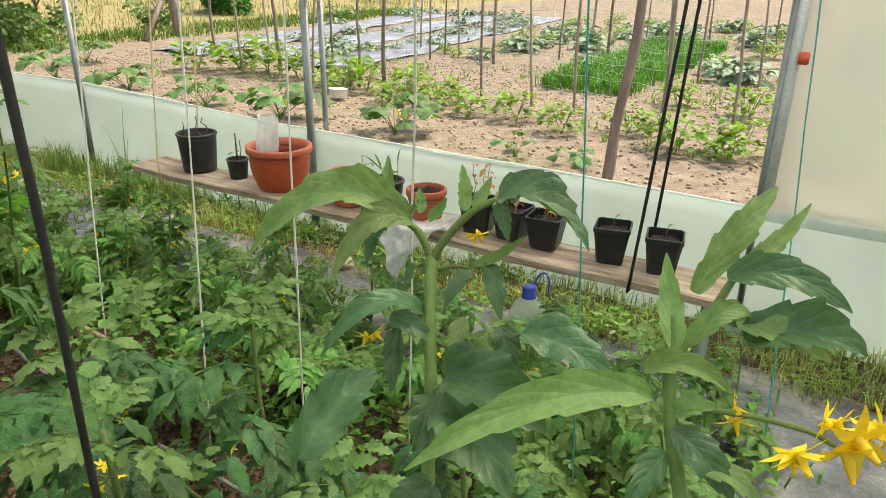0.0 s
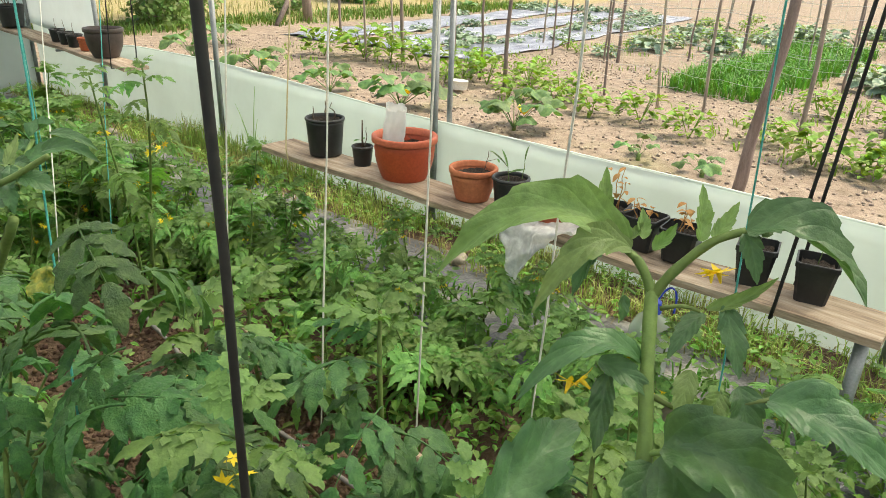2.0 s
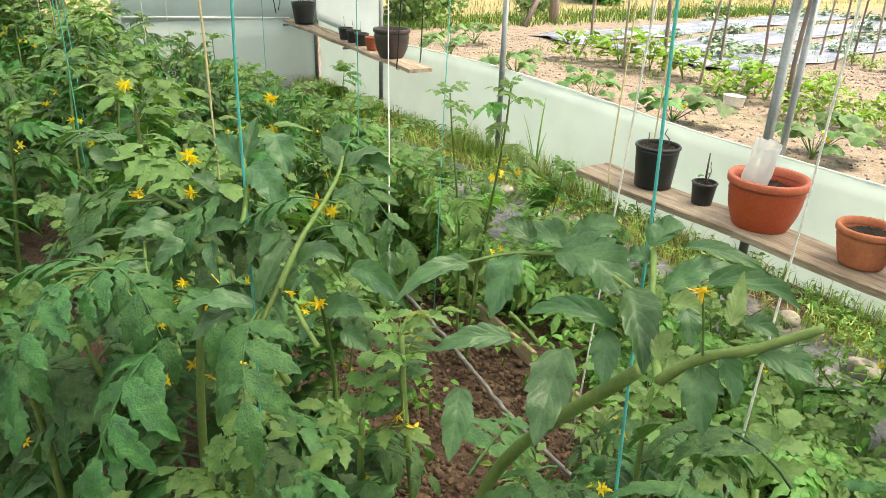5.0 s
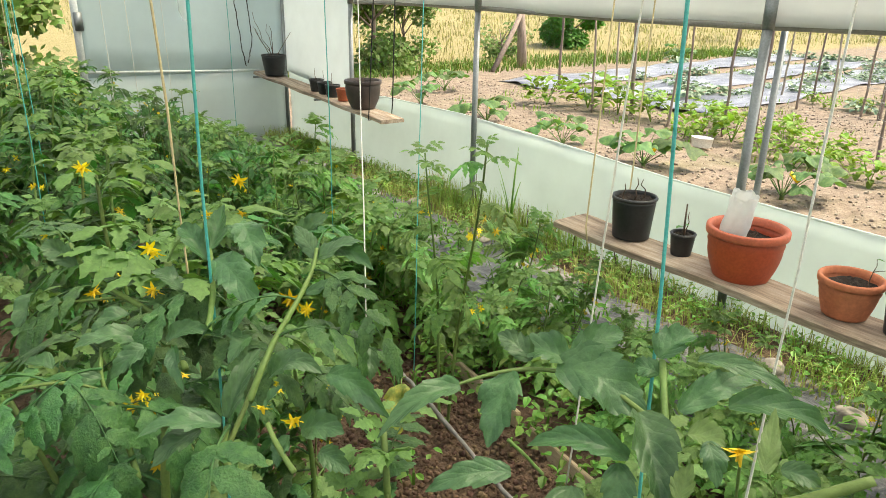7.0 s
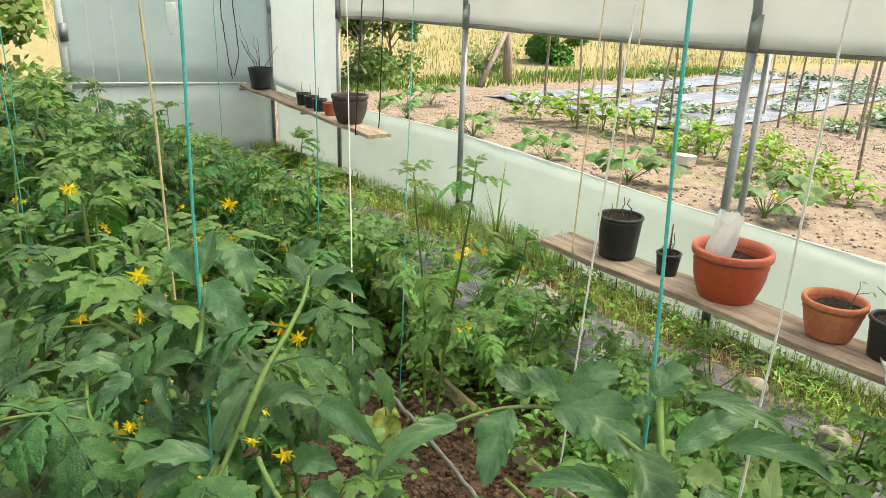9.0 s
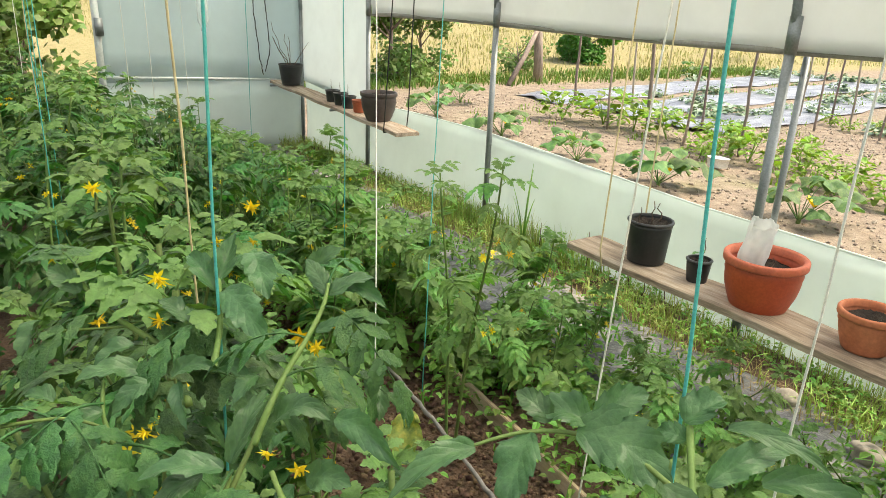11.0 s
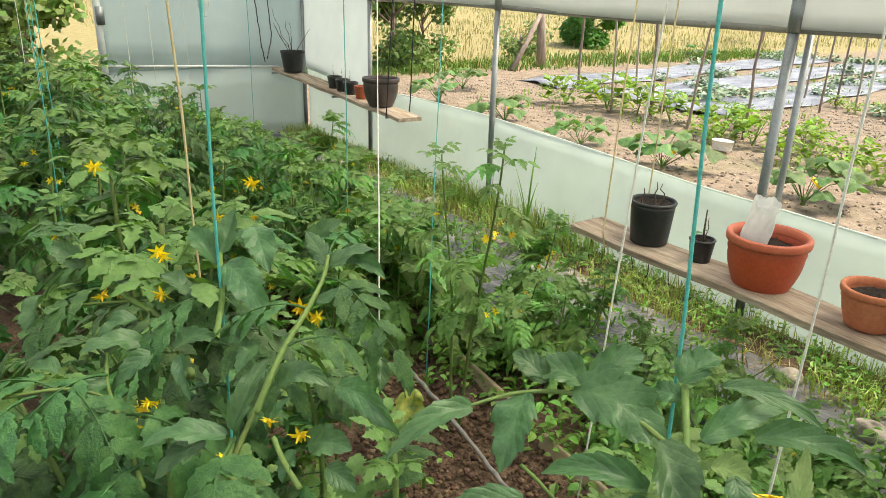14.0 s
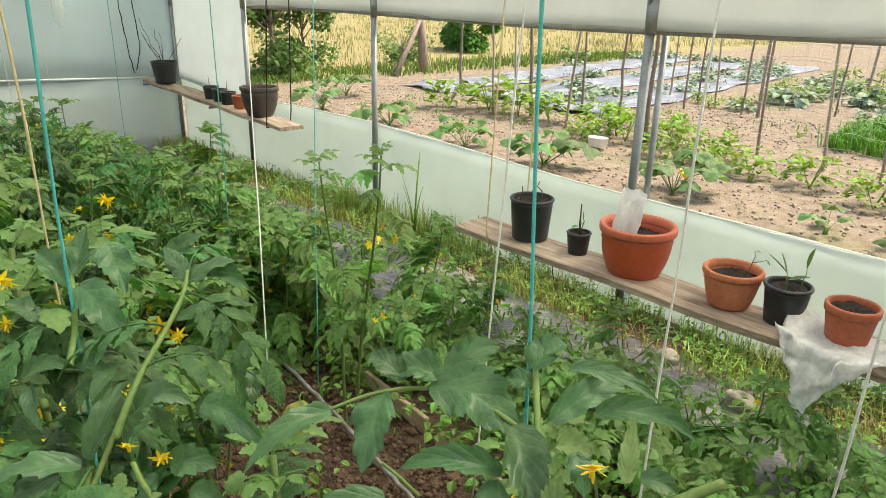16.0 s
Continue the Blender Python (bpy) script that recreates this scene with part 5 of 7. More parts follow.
# the plants that the camera passes closely
NEAR = "tall leafy tomato plant with thick pale stem and yellow blossoms"
tomato_plant((-2.76, -0.62, 0.03), 1.10, NEAR, 601, 30, True, (-0.05, 0.05), 0.2, 4, 1.0, True, 1.4, 2)
tomato_plant((-2.92, -0.86, 0.03), 1.16, NEAR, 602, 30, True, (0.02, -0.1), 0.25, 4, 0.95, True, 1.4, 2)
tomato_plant((-2.62, -0.95, 0.03), 0.80, NEAR, 603, 22, True, (-0.1, -0.2), 0.25, 4, 0.95, True, 1.4, 1)
tomato_plant((-2.66, -1.22, 0.03), 0.92, NEAR, 604, 16, True, (0.03, 0.10), 0.35, 2, 0.8, True, 1.4, 1)
tomato_plant((-1.76, -0.06, 0.03), 1.08, "slender upright tomato plant with a bare lower stem", 606, 11, False, (-0.04, -0.20), 0.45, 3, 0.66, True, 0.9, 0, LOW_LEAVES)
tomato_plant((-1.77, -0.02, 0.03), 1.04, "slender leaning tomato plant with sparse small leaves", 616, 9, False, (-0.10, -0.06), 0.55, 2, 0.64, True, 0.8, 0, LOW_LEAVES)
tomato_plant((-2.58, 0.10, 0.03), 0.85, NEAR, 607, 26, True, (0.1, 0.0), 0.15, 3, 0.95, True, 1.2, 1)


for x, y, h, k in ((-2.45, -1.66, 0.90, 620), (-2.28, -1.36, 0.74, 621), (-2.15, -1.78, 0.84, 622), (-2.58, -1.98, 0.96, 623), (-2.02, -1.16, 0.60, 624), (-2.36, -2.16, 0.82, 625), (-2.05, -2.2, 0.7, 626), (-3.16, -0.72, 1.0, 627), (-3.2, -0.32, 1.0, 628), (-3.12, -1.12, 0.72, 629), (-2.5, -0.5, 0.72, 630), (-2.68, -0.25, 0.9, 631)):
    tomato_plant((x, y, 0.03), h, "leafy tomato plant with drooping dark green leaves", k, 22, True, (0.0, 0.03), 0.3, 2, 0.9, True, 1.2, 1)


def frond(plant, base, tip, width, sag=0.1, material=None, face=(-0.46, -0.30, 0.84), rows=24):
    """A single broad tomato leaflet from base to tip: toothed edge, quilted between its veins, arched by sag."""
    rng = random.Random(int(abs(base[0] * 9000 + base[1] * 5000 + tip[2] * 7000)))
    base, tip = Vector(base) - plant.location, Vector(tip) - plant.location
    length = (tip - base).length
    width = min(width, 0.8 * length)
    face = (Vector(face) + Vector((rng.uniform(-0.35, 0.35), rng.uniform(-0.35, 0.35), rng.uniform(-0.2, 0.2)))).normalized()
    top = (base + tip) / 2 + Vector((0, 0, 1)) * sag * length * 2 + face * 0.04 * length
    verts, faces, uvs = [], [], []
    cols = (-1.0, -0.72, -0.36, 0.0, 0.36, 0.72, 1.0)
    ph, teeth = rng.uniform(0, 1), rng.choice((4, 5, 5, 6))
    twist = rng.uniform(-0.5, 0.5)
    rim = rng.uniform(-0.55, 0.15)
    cup = rng.uniform(0.2, 0.85)
    prev = None
    for i in range(rows + 1):
        t = i / rows
        c = base * (1 - t) ** 2 + top * 2 * t * (1 - t) + tip * t * t
        d = ((top - base) * (1 - t) + (tip - top) * t).normalized()
        s = d.cross(face)
        s = s.normalized() if s.length > 0.1 else d.orthogonal().normalized()
        n = s.cross(d)
        a = twist * (t - 0.3)
        s, n = s * math.cos(a) + n * math.sin(a), n * math.cos(a) - s * math.sin(a)
        w = 0.5 * width * max(0.02, math.sin(math.pi * min(1.0, 0.03 + 0.97 * t) ** 0.66)) ** 0.78
        row = []
        for q in cols:
            r = abs(q)
            f = (t * teeth + ph + (0.3 if q > 0 else 0)) % 1.0
            out = (0.86 + 0.24 * f) if r == 1 else 1.0
            lift = cup * w * r ** 1.3 + rim * w * max(0.0, r - 0.6) + 0.06 * w * math.sin(math.pi * f) * (1 - abs(2 * r - 1)) + 0.15 * w * math.sin(t * 13 + ph * 6 + q) * r
            p = c + s * q * w * out + n * lift + d * (0.22 + 0.22 * f) * w * r
            p += n * 0.34 * w * noise.noise(p * 62 + Vector((ph * 9, 0, 0))) * (0.35 + r)
            row.append(len(verts))
            uvs.append((t, q))
            verts.append(tuple(p))
        if prev:
            for k in range(len(cols) - 1):
                faces.append((prev[k], prev[k + 1], row[k + 1], row[k]))
        prev = row
    me = bpy.data.meshes.new("leaf")
    me.from_pydata(verts, [], faces)
    lay_uv = me.uv_layers.new(name="leaf")
    for lp in me.loops:
        lay_uv.data[lp.index].uv = uvs[lp.vertex_index]
    me.materials.append(material or M_BROAD)
    me.shade_smooth()
    ob = new("leaf", me)
    ob.parent = plant


def shoot(plant, pts, r0, r1):
    bm = bmesh.new()
    pts = [Vector(p) - plant.location for p in pts]
    fine = []
    for i in range(len(pts) - 1):
        p0, p1, p2, p3 = (pts[max(0, min(len(pts) - 1, i + k))] for k in (-1, 0, 1, 2))
        for k in range(6):
            f = k / 6
            fine.append(0.5 * (2 * p1 + (p2 - p0) * f + (2 * p0 - 5 * p1 + 4 * p2 - p3) * f * f + (3 * p1 - p0 - 3 * p2 + p3) * f ** 3))
    fine.append(pts[-1])
    n = len(fine)
    tube(bm, fine, [(r0 + (r1 - r0) * i / (n - 1)) * (1 + 0.06 * math.sin(i * 1.3)) for i in range(n)], 9)
    part("stem", bm, M_STEM, plant)


def bloom(plant, centre, size):
    """One open tomato flower with bent-back petals and a yellow cone."""
    rng = random.Random(int(abs(centre[0] * 7777 + centre[2] * 999)))
    c = Vector(centre) - plant.location
    size = size * 0.7
    verts, faces = [], []
    for k in range(2):
        ax = Vector((rng.uniform(-0.9, 0.2), rng.uniform(-0.9, 0.1), rng.uniform(-0.8, 0.0))).normalized()
        a = ax.orthogonal().normalized()
        b = ax.cross(a)
        o = c + Vector((rng.uniform(-0.3, 0.3), rng.uniform(-0.3, 0.3), rng.uniform(-0.3, 0.3))) * size * k
        L = size * 0.62
        for q in range(6):
            t = q * 1.047 + rng.uniform(-0.2, 0.2)
            leaflet(verts, faces, o, a * math.cos(t) + b * math.sin(t) + ax * rng.uniform(0.0, 0.8), -ax, L, L * 0.36, rng, 5, 0.0, -0.7, 0.4)
        stalk(verts, faces, [o, o + ax * L * 0.4, o + ax * L * 0.8], L * 0.2, L * 0.06, 7)
    me = bpy.data.meshes.new("blossom")
    me.from_pydata([tuple(v) for v in verts], [], faces)
    me.materials.append(M_PETAL)
    me.shade_smooth()
    ob = new("blossom", me)
    ob.parent = plant
    ob["label"] = "open yellow tomato blossom"


tip_a = tomato_plant((-2.666, -2.465, 0.03), 1.13, "tall tomato plant with a broad leafy tip and yellow blossom", 608, 9, True, (0.0, 0.0), 0.3, 0, 0.6, False, 0.8, 0)
tip_b = tomato_plant((-2.735, -2.640, 0.03), 1.17, "tall tomato plant with pale curling tip leaves and large blossoms", 609, 6, True, (0.0, 0.0), 0.3, 0, 0.5, False, 0.6, 0)
tip_c = tomato_plant((-2.712, -1.370, 0.03), 0.70, "tomato plant with a leafy shoot arching over the bed", 610, 8, True, (0.0, 0.0), 0.3, 0, 0.7, False, 1.2, 0)
tip_d = tomato_plant((-2.93, -1.15, 0.03), 0.85, "bushy tomato plant with thick branching stems and blossoms", 611, 14, True, (0.0, 0.0), 0.4, 0, 0.7, False, 1.4, 1)
def side_leaf(plant, base, az, elev, s, k):
    lf = new("leaf", NEAR_LEAVES[k % len(NEAR_LEAVES)])
    lf.parent = plant
    lf.matrix_basis = Matrix.Translation(Vector(base) - plant.location) @ aim((math.cos(radians(az)), math.sin(radians(az)), elev), 0.2) @ Matrix.Diagonal((s, s, s, 1))


shoot(tip_a, [(-2.668, -2.466, 1.160), (-2.637, -2.450, 1.231), (-2.615, -2.435, 1.271), (-2.586, -2.418, 1.313)], 0.0051, 0.0042)
shoot(tip_a, [(-2.586, -2.419, 1.311), (-2.585, -2.407, 1.329), (-2.584, -2.391, 1.337)], 0.0037, 0.0023)
shoot(tip_a, [(-2.586, -2.419, 1.311), (-2.579, -2.427, 1.328), (-2.568, -2.442, 1.348), (-2.559, -2.458, 1.358)], 0.0037, 0.0023)
shoot(tip_a, [(-2.586, -2.425, 1.304), (-2.583, -2.437, 1.309), (-2.582, -2.448, 1.309)], 0.0016, 0.0011)
shoot(tip_a, [(-2.617, -2.438, 1.263), (-2.611, -2.461, 1.259), (-2.593, -2.499, 1.275)], 0.0019, 0.0014)
shoot(tip_a, [(-2.636, -2.449, 1.235), (-2.633, -2.460, 1.241)], 0.0022, 0.0018)
shoot(tip_a, [(-2.592, -2.410, 1.311), (-2.594, -2.404, 1.314), (-2.597, -2.404, 1.307)], 0.0009, 0.0007)
frond(tip_a, (-2.586, -2.397, 1.339), (-2.663, -2.308, 1.315), 0.030, 0.28, M_BROAD_TIP)
frond(tip_a, (-2.585, -2.400, 1.337), (-2.645, -2.369, 1.303), 0.021, 0.30, M_BROAD_TIP)
frond(tip_a, (-2.588, -2.382, 1.340), (-2.613, -2.378, 1.306), 0.015, 0.10, M_BROAD)
frond(tip_a, (-2.589, -2.374, 1.347), (-2.592, -2.341, 1.370), 0.015, -0.10, M_BROAD_TIP)
frond(tip_a, (-2.587, -2.381, 1.343), (-2.570, -2.369, 1.380), 0.012, -0.05, M_BROAD_TIP)
frond(tip_a, (-2.588, -2.364, 1.349), (-2.608, -2.331, 1.349), 0.012, 0.10, M_BROAD_TIP)
frond(tip_a, (-2.580, -2.404, 1.343), (-2.570, -2.397, 1.359), 0.010, -0.10, M_BROAD_TIP)
frond(tip_a, (-2.578, -2.411, 1.337), (-2.566, -2.419, 1.354), 0.009, -0.10, M_BROAD_TIP)
frond(tip_a, (-2.584, -2.398, 1.342), (-2.576, -2.402, 1.353), 0.008, -0.10, M_BROAD_TIP)
frond(tip_a, (-2.570, -2.437, 1.348), (-2.560, -2.428, 1.380), 0.013, -0.08, M_BROAD_TIP)
frond(tip_a, (-2.566, -2.442, 1.350), (-2.552, -2.449, 1.372), 0.010, -0.10, M_BROAD_TIP)
frond(tip_a, (-2.559, -2.458, 1.358), (-2.551, -2.527, 1.329), 0.037, 0.22, M_BROAD)
frond(tip_a, (-2.555, -2.467, 1.355), (-2.541, -2.465, 1.374), 0.010, -0.10, M_BROAD)
frond(tip_a, (-2.560, -2.458, 1.357), (-2.569, -2.473, 1.331), 0.013, 0.10, M_BROAD)
frond(tip_a, (-2.580, -2.451, 1.310), (-2.557, -2.481, 1.334), 0.009, -0.10, M_BROAD_TIP)
frond(tip_a, (-2.573, -2.459, 1.314), (-2.590, -2.480, 1.279), 0.016, 0.05, M_BROAD)
frond(tip_a, (-2.581, -2.450, 1.308), (-2.609, -2.443, 1.286), 0.013, 0.10, M_BROAD)
frond(tip_a, (-2.610, -2.428, 1.278), (-2.672, -2.380, 1.258), 0.019, 0.30, M_BROAD)
frond(tip_a, (-2.626, -2.415, 1.271), (-2.648, -2.423, 1.229), 0.015, 0.02, M_BROAD)
frond(tip_a, (-2.627, -2.408, 1.278), (-2.620, -2.443, 1.262), 0.016, 0.10, M_BROAD)
frond(tip_a, (-2.594, -2.498, 1.275), (-2.589, -2.566, 1.253), 0.036, 0.12, M_BROAD)
frond(tip_a, (-2.596, -2.482, 1.278), (-2.606, -2.498, 1.249), 0.021, 0.10, M_BROAD)
frond(tip_a, (-2.603, -2.475, 1.273), (-2.617, -2.474, 1.256), 0.016, 0.10, M_BROAD_TIP)
frond(tip_a, (-2.632, -2.458, 1.246), (-2.631, -2.536, 1.229), 0.044, 0.16, M_BROAD)
frond(tip_a, (-2.636, -2.458, 1.238), (-2.665, -2.527, 1.196), 0.052, 0.08, M_BROAD)
frond(tip_a, (-2.639, -2.455, 1.234), (-2.673, -2.460, 1.210), 0.026, 0.10, M_BROAD)
frond(tip_a, (-2.603, -2.456, 1.281), (-2.625, -2.460, 1.256), 0.014, 0.10, M_BROAD_TIP)
frond(tip_a, (-2.596, -2.404, 1.310), (-2.601, -2.407, 1.294), 0.008, 0.00, M_BROAD)
frond(tip_a, (-2.721, -2.399, 1.211), (-2.641, -2.406, 1.239), 0.036, 0.10, M_BROAD)
frond(tip_a, (-2.674, -2.475, 1.189), (-2.712, -2.470, 1.168), 0.034, 0.10, M_BROAD)
bloom(tip_a, (-2.572, -2.447, 1.332), 0.022)
bloom(tip_a, (-2.640, -2.404, 1.269), 0.024)
shoot(tip_b, [(-2.740, -2.647, 1.284), (-2.723, -2.630, 1.327), (-2.710, -2.623, 1.350), (-2.697, -2.619, 1.369)], 0.0036, 0.0027)
shoot(tip_b, [(-2.709, -2.623, 1.352), (-2.689, -2.632, 1.369), (-2.677, -2.639, 1.386)], 0.0024, 0.0017)
shoot(tip_b, [(-2.720, -2.628, 1.336), (-2.711, -2.653, 1.337), (-2.703, -2.680, 1.334), (-2.702, -2.693, 1.330)], 0.0014, 0.0010)
frond(tip_b, (-2.707, -2.623, 1.357), (-2.685, -2.609, 1.394), 0.012, -0.05, M_BROAD_TIP)
frond(tip_b, (-2.689, -2.624, 1.379), (-2.648, -2.647, 1.423), 0.015, 0.06, M_BROAD_TIP)
frond(tip_b, (-2.673, -2.641, 1.391), (-2.642, -2.662, 1.416), 0.009, -0.10, M_BROAD_TIP)
frond(tip_b, (-2.679, -2.636, 1.386), (-2.670, -2.688, 1.378), 0.017, 0.16, M_BROAD)
frond(tip_b, (-2.703, -2.628, 1.360), (-2.689, -2.650, 1.374), 0.011, 0.30, M_BROAD_TIP)
frond(tip_b, (-2.688, -2.649, 1.362), (-2.679, -2.697, 1.363), 0.024, 0.14, M_BROAD)
frond(tip_b, (-2.688, -2.644, 1.369), (-2.682, -2.684, 1.358), 0.016, 0.10, M_BROAD_TIP)
frond(tip_b, (-2.723, -2.619, 1.341), (-2.801, -2.539, 1.319), 0.018, 0.12, M_BROAD_TIP)
frond(tip_b, (-2.717, -2.613, 1.349), (-2.709, -2.650, 1.344), 0.012, 0.20, M_BROAD_TIP)
frond(tip_b, (-2.722, -2.627, 1.333), (-2.714, -2.646, 1.338), 0.010, 0.10, M_BROAD_TIP)
frond(tip_b, (-2.727, -2.631, 1.330), (-2.732, -2.661, 1.308), 0.017, 0.10, M_BROAD)
frond(tip_b, (-2.731, -2.646, 1.318), (-2.727, -2.672, 1.306), 0.014, 0.15, M_BROAD_TIP)
frond(tip_b, (-2.732, -2.631, 1.321), (-2.759, -2.621, 1.303), 0.014, 0.10, M_BROAD)
frond(tip_b, (-2.688, -2.634, 1.369), (-2.683, -2.656, 1.365), 0.010, -0.10, M_BROAD)
bloom(tip_b, (-2.712, -2.654, 1.334), 0.020)
bloom(tip_b, (-2.711, -2.697, 1.335), 0.038)
bloom(tip_b, (-2.722, -2.678, 1.334), 0.029)
bloom(tip_b, (-2.701, -2.687, 1.340), 0.022)
bloom(tip_b, (-2.703, -2.703, 1.343), 0.025)
shoot(tip_c, [(-2.712, -1.370, 0.720), (-2.700, -1.450, 0.960), (-2.677, -1.600, 1.165)], 0.0085, 0.0065)
shoot(tip_c, [(-2.724, -1.657, 1.203), (-2.715, -1.684, 1.236), (-2.701, -1.711, 1.253), (-2.673, -1.742, 1.278)], 0.0044, 0.0033)
shoot(tip_c, [(-2.724, -1.657, 1.203), (-2.677, -1.606, 1.209), (-2.617, -1.546, 1.249)], 0.0039, 0.0028)
shoot(tip_c, [(-2.663, -1.596, 1.220), (-2.675, -1.539, 1.238), (-2.696, -1.498, 1.241), (-2.733, -1.474, 1.241), (-2.778, -1.461, 1.235)], 0.0027, 0.0014)
shoot(tip_c, [(-2.755, -1.507, 1.200), (-2.747, -1.517, 1.190), (-2.737, -1.533, 1.174)], 0.0016, 0.0014)
frond(tip_c, (-2.728, -1.477, 1.242), (-2.770, -1.500, 1.194), 0.037, 0.05, M_BROAD)
frond(tip_c, (-2.773, -1.464, 1.235), (-2.848, -1.455, 1.207), 0.021, 0.12, M_BROAD)
frond(tip_c, (-2.695, -1.497, 1.244), (-2.663, -1.570, 1.220), 0.052, 0.14, M_BROAD)
frond(tip_c, (-2.685, -1.500, 1.250), (-2.714, -1.467, 1.253), 0.029, 0.10, M_BROAD)
frond(tip_c, (-2.681, -1.503, 1.251), (-2.632, -1.513, 1.266), 0.028, 0.10, M_BROAD)
frond(tip_c, (-2.712, -1.483, 1.249), (-2.725, -1.453, 1.265), 0.023, 0.10, M_BROAD)
frond(tip_c, (-2.619, -1.543, 1.251), (-2.588, -1.554, 1.269), 0.033, 0.10, M_BROAD)
frond(tip_c, (-2.674, -1.570, 1.231), (-2.712, -1.632, 1.190), 0.036, 0.08, M_BROAD)
frond(tip_c, (-2.702, -1.588, 1.211), (-2.760, -1.536, 1.213), 0.022, 0.12, M_BROAD)
frond(tip_c, (-2.770, -1.530, 1.189), (-2.834, -1.504, 1.181), 0.022, 0.10, M_BROAD)
frond(tip_c, (-2.710, -1.585, 1.207), (-2.735, -1.612, 1.174), 0.026, 0.08, M_BROAD)
frond(tip_c, (-2.744, -1.571, 1.192), (-2.804, -1.611, 1.141), 0.039, 0.05, M_BROAD)
frond(tip_c, (-2.607, -1.573, 1.259), (-2.574, -1.641, 1.246), 0.017, 0.12, M_BROAD)
frond(tip_c, (-2.636, -1.623, 1.252), (-2.593, -1.683, 1.242), 0.022, 0.14, M_BROAD)
frond(tip_c, (-2.702, -1.692, 1.263), (-2.677, -1.678, 1.295), 0.014, -0.10, M_BROAD_TIP)
frond(tip_c, (-2.693, -1.697, 1.265), (-2.683, -1.718, 1.262), 0.015, 0.10, M_BROAD)
frond(tip_c, (-2.703, -1.691, 1.238), (-2.710, -1.714, 1.211), 0.019, 0.06, M_BROAD)
frond(tip_c, (-2.675, -1.617, 1.239), (-2.671, -1.645, 1.242), 0.025, 0.10, M_BROAD_TIP)
frond(tip_c, (-2.708, -1.638, 1.207), (-2.685, -1.631, 1.225), 0.018, -0.10, M_BROAD_TIP)
frond(tip_c, (-2.621, -1.548, 1.239), (-2.634, -1.527, 1.239), 0.025, 0.10, M_BROAD)
frond(tip_c, (-2.679, -1.637, 1.246), (-2.690, -1.656, 1.222), 0.019, 0.10, M_BROAD)
frond(tip_c, (-2.646, -1.588, 1.232), (-2.570, -1.606, 1.242), 0.024, 0.12, M_BROAD)
frond(tip_c, (-2.806, -1.508, 1.135), (-2.842, -1.546, 1.093), 0.029, 0.06, M_BROAD)
frond(tip_c, (-2.698, -1.714, 1.251), (-2.676, -1.748, 1.238), 0.027, 0.12, M_BROAD)
frond(tip_c, (-2.711, -1.680, 1.225), (-2.734, -1.709, 1.190), 0.030, 0.08, M_BROAD)
shoot(tip_c, [(-2.715, -1.684, 1.236), (-2.741, -1.696, 1.280), (-2.758, -1.704, 1.305)], 0.0011, 0.0008)
bloom(tip_c, (-2.761, -1.705, 1.313), 0.021)
side_leaf(tip_c, (-2.572, -1.651, 1.013), 202, 0.3, 0.57, 0)
side_leaf(tip_c, (-2.677, -1.594, 0.922), 85, 0.3, 0.54, 1)
side_leaf(tip_c, (-2.647, -1.502, 0.872), 344, 0.1, 0.67, 2)
shoot(tip_c, [(-2.700, -1.440, 0.652), (-2.673, -1.471, 0.792), (-2.647, -1.502, 0.872)], 0.0032, 0.0018)
side_leaf(tip_c, (-2.697, -1.751, 0.952), 309, 0.4, 0.62, 3)
side_leaf(tip_c, (-2.678, -1.806, 1.220), 251, 0.1, 0.58, 4)
side_leaf(tip_c, (-2.474, -1.595, 0.797), 45, -0.1, 0.51, 5)
side_leaf(tip_c, (-2.581, -1.744, 0.906), 317, -0.0, 0.57, 6)
side_leaf(tip_c, (-2.597, -1.717, 1.083), 83, 0.3, 0.55, 7)
side_leaf(tip_c, (-2.700, -1.686, 1.118), 203, 0.3, 0.71, 8)
side_leaf(tip_c, (-2.681, -1.854, 1.004), 141, -0.2, 0.67, 9)
side_leaf(tip_c, (-2.618, -1.658, 0.897), 336, -0.2, 0.58, 10)
side_leaf(tip_c, (-2.736, -1.439, 0.947), 29, 0.2, 0.59, 11)
side_leaf(tip_c, (-2.667, -1.503, 0.979), 187, 0.2, 0.64, 12)
shoot(tip_c, [(-2.700, -1.440, 0.759), (-2.683, -1.471, 0.899), (-2.667, -1.503, 0.979)], 0.0032, 0.0018)
side_leaf(tip_c, (-2.661, -1.675, 1.038), 147, 0.1, 0.52, 13)
side_leaf(tip_c, (-2.542, -1.530, 0.867), 212, 0.4, 0.68, 14)
shoot(tip_c, [(-2.700, -1.440, 0.647), (-2.621, -1.485, 0.787), (-2.542, -1.530, 0.867)], 0.0032, 0.0018)
side_leaf(tip_c, (-2.725, -1.578, 1.001), 168, 0.2, 0.52, 15)
side_leaf(tip_c, (-2.711, -1.850, 1.083), 74, 0.1, 0.69, 16)
side_leaf(tip_c, (-2.483, -1.626, 0.975), 68, -0.0, 0.66, 17)
side_leaf(tip_c, (-2.452, -1.602, 0.898), 233, -0.2, 0.69, 18)
shoot(tip_c, [(-2.700, -1.440, 0.678), (-2.576, -1.521, 0.818), (-2.452, -1.602, 0.898)], 0.0032, 0.0018)
side_leaf(tip_c, (-2.613, -1.596, 0.823), 315, 0.0, 0.54, 19)
side_leaf(tip_c, (-2.721, -1.452, 0.773), 66, -0.0, 0.56, 20)
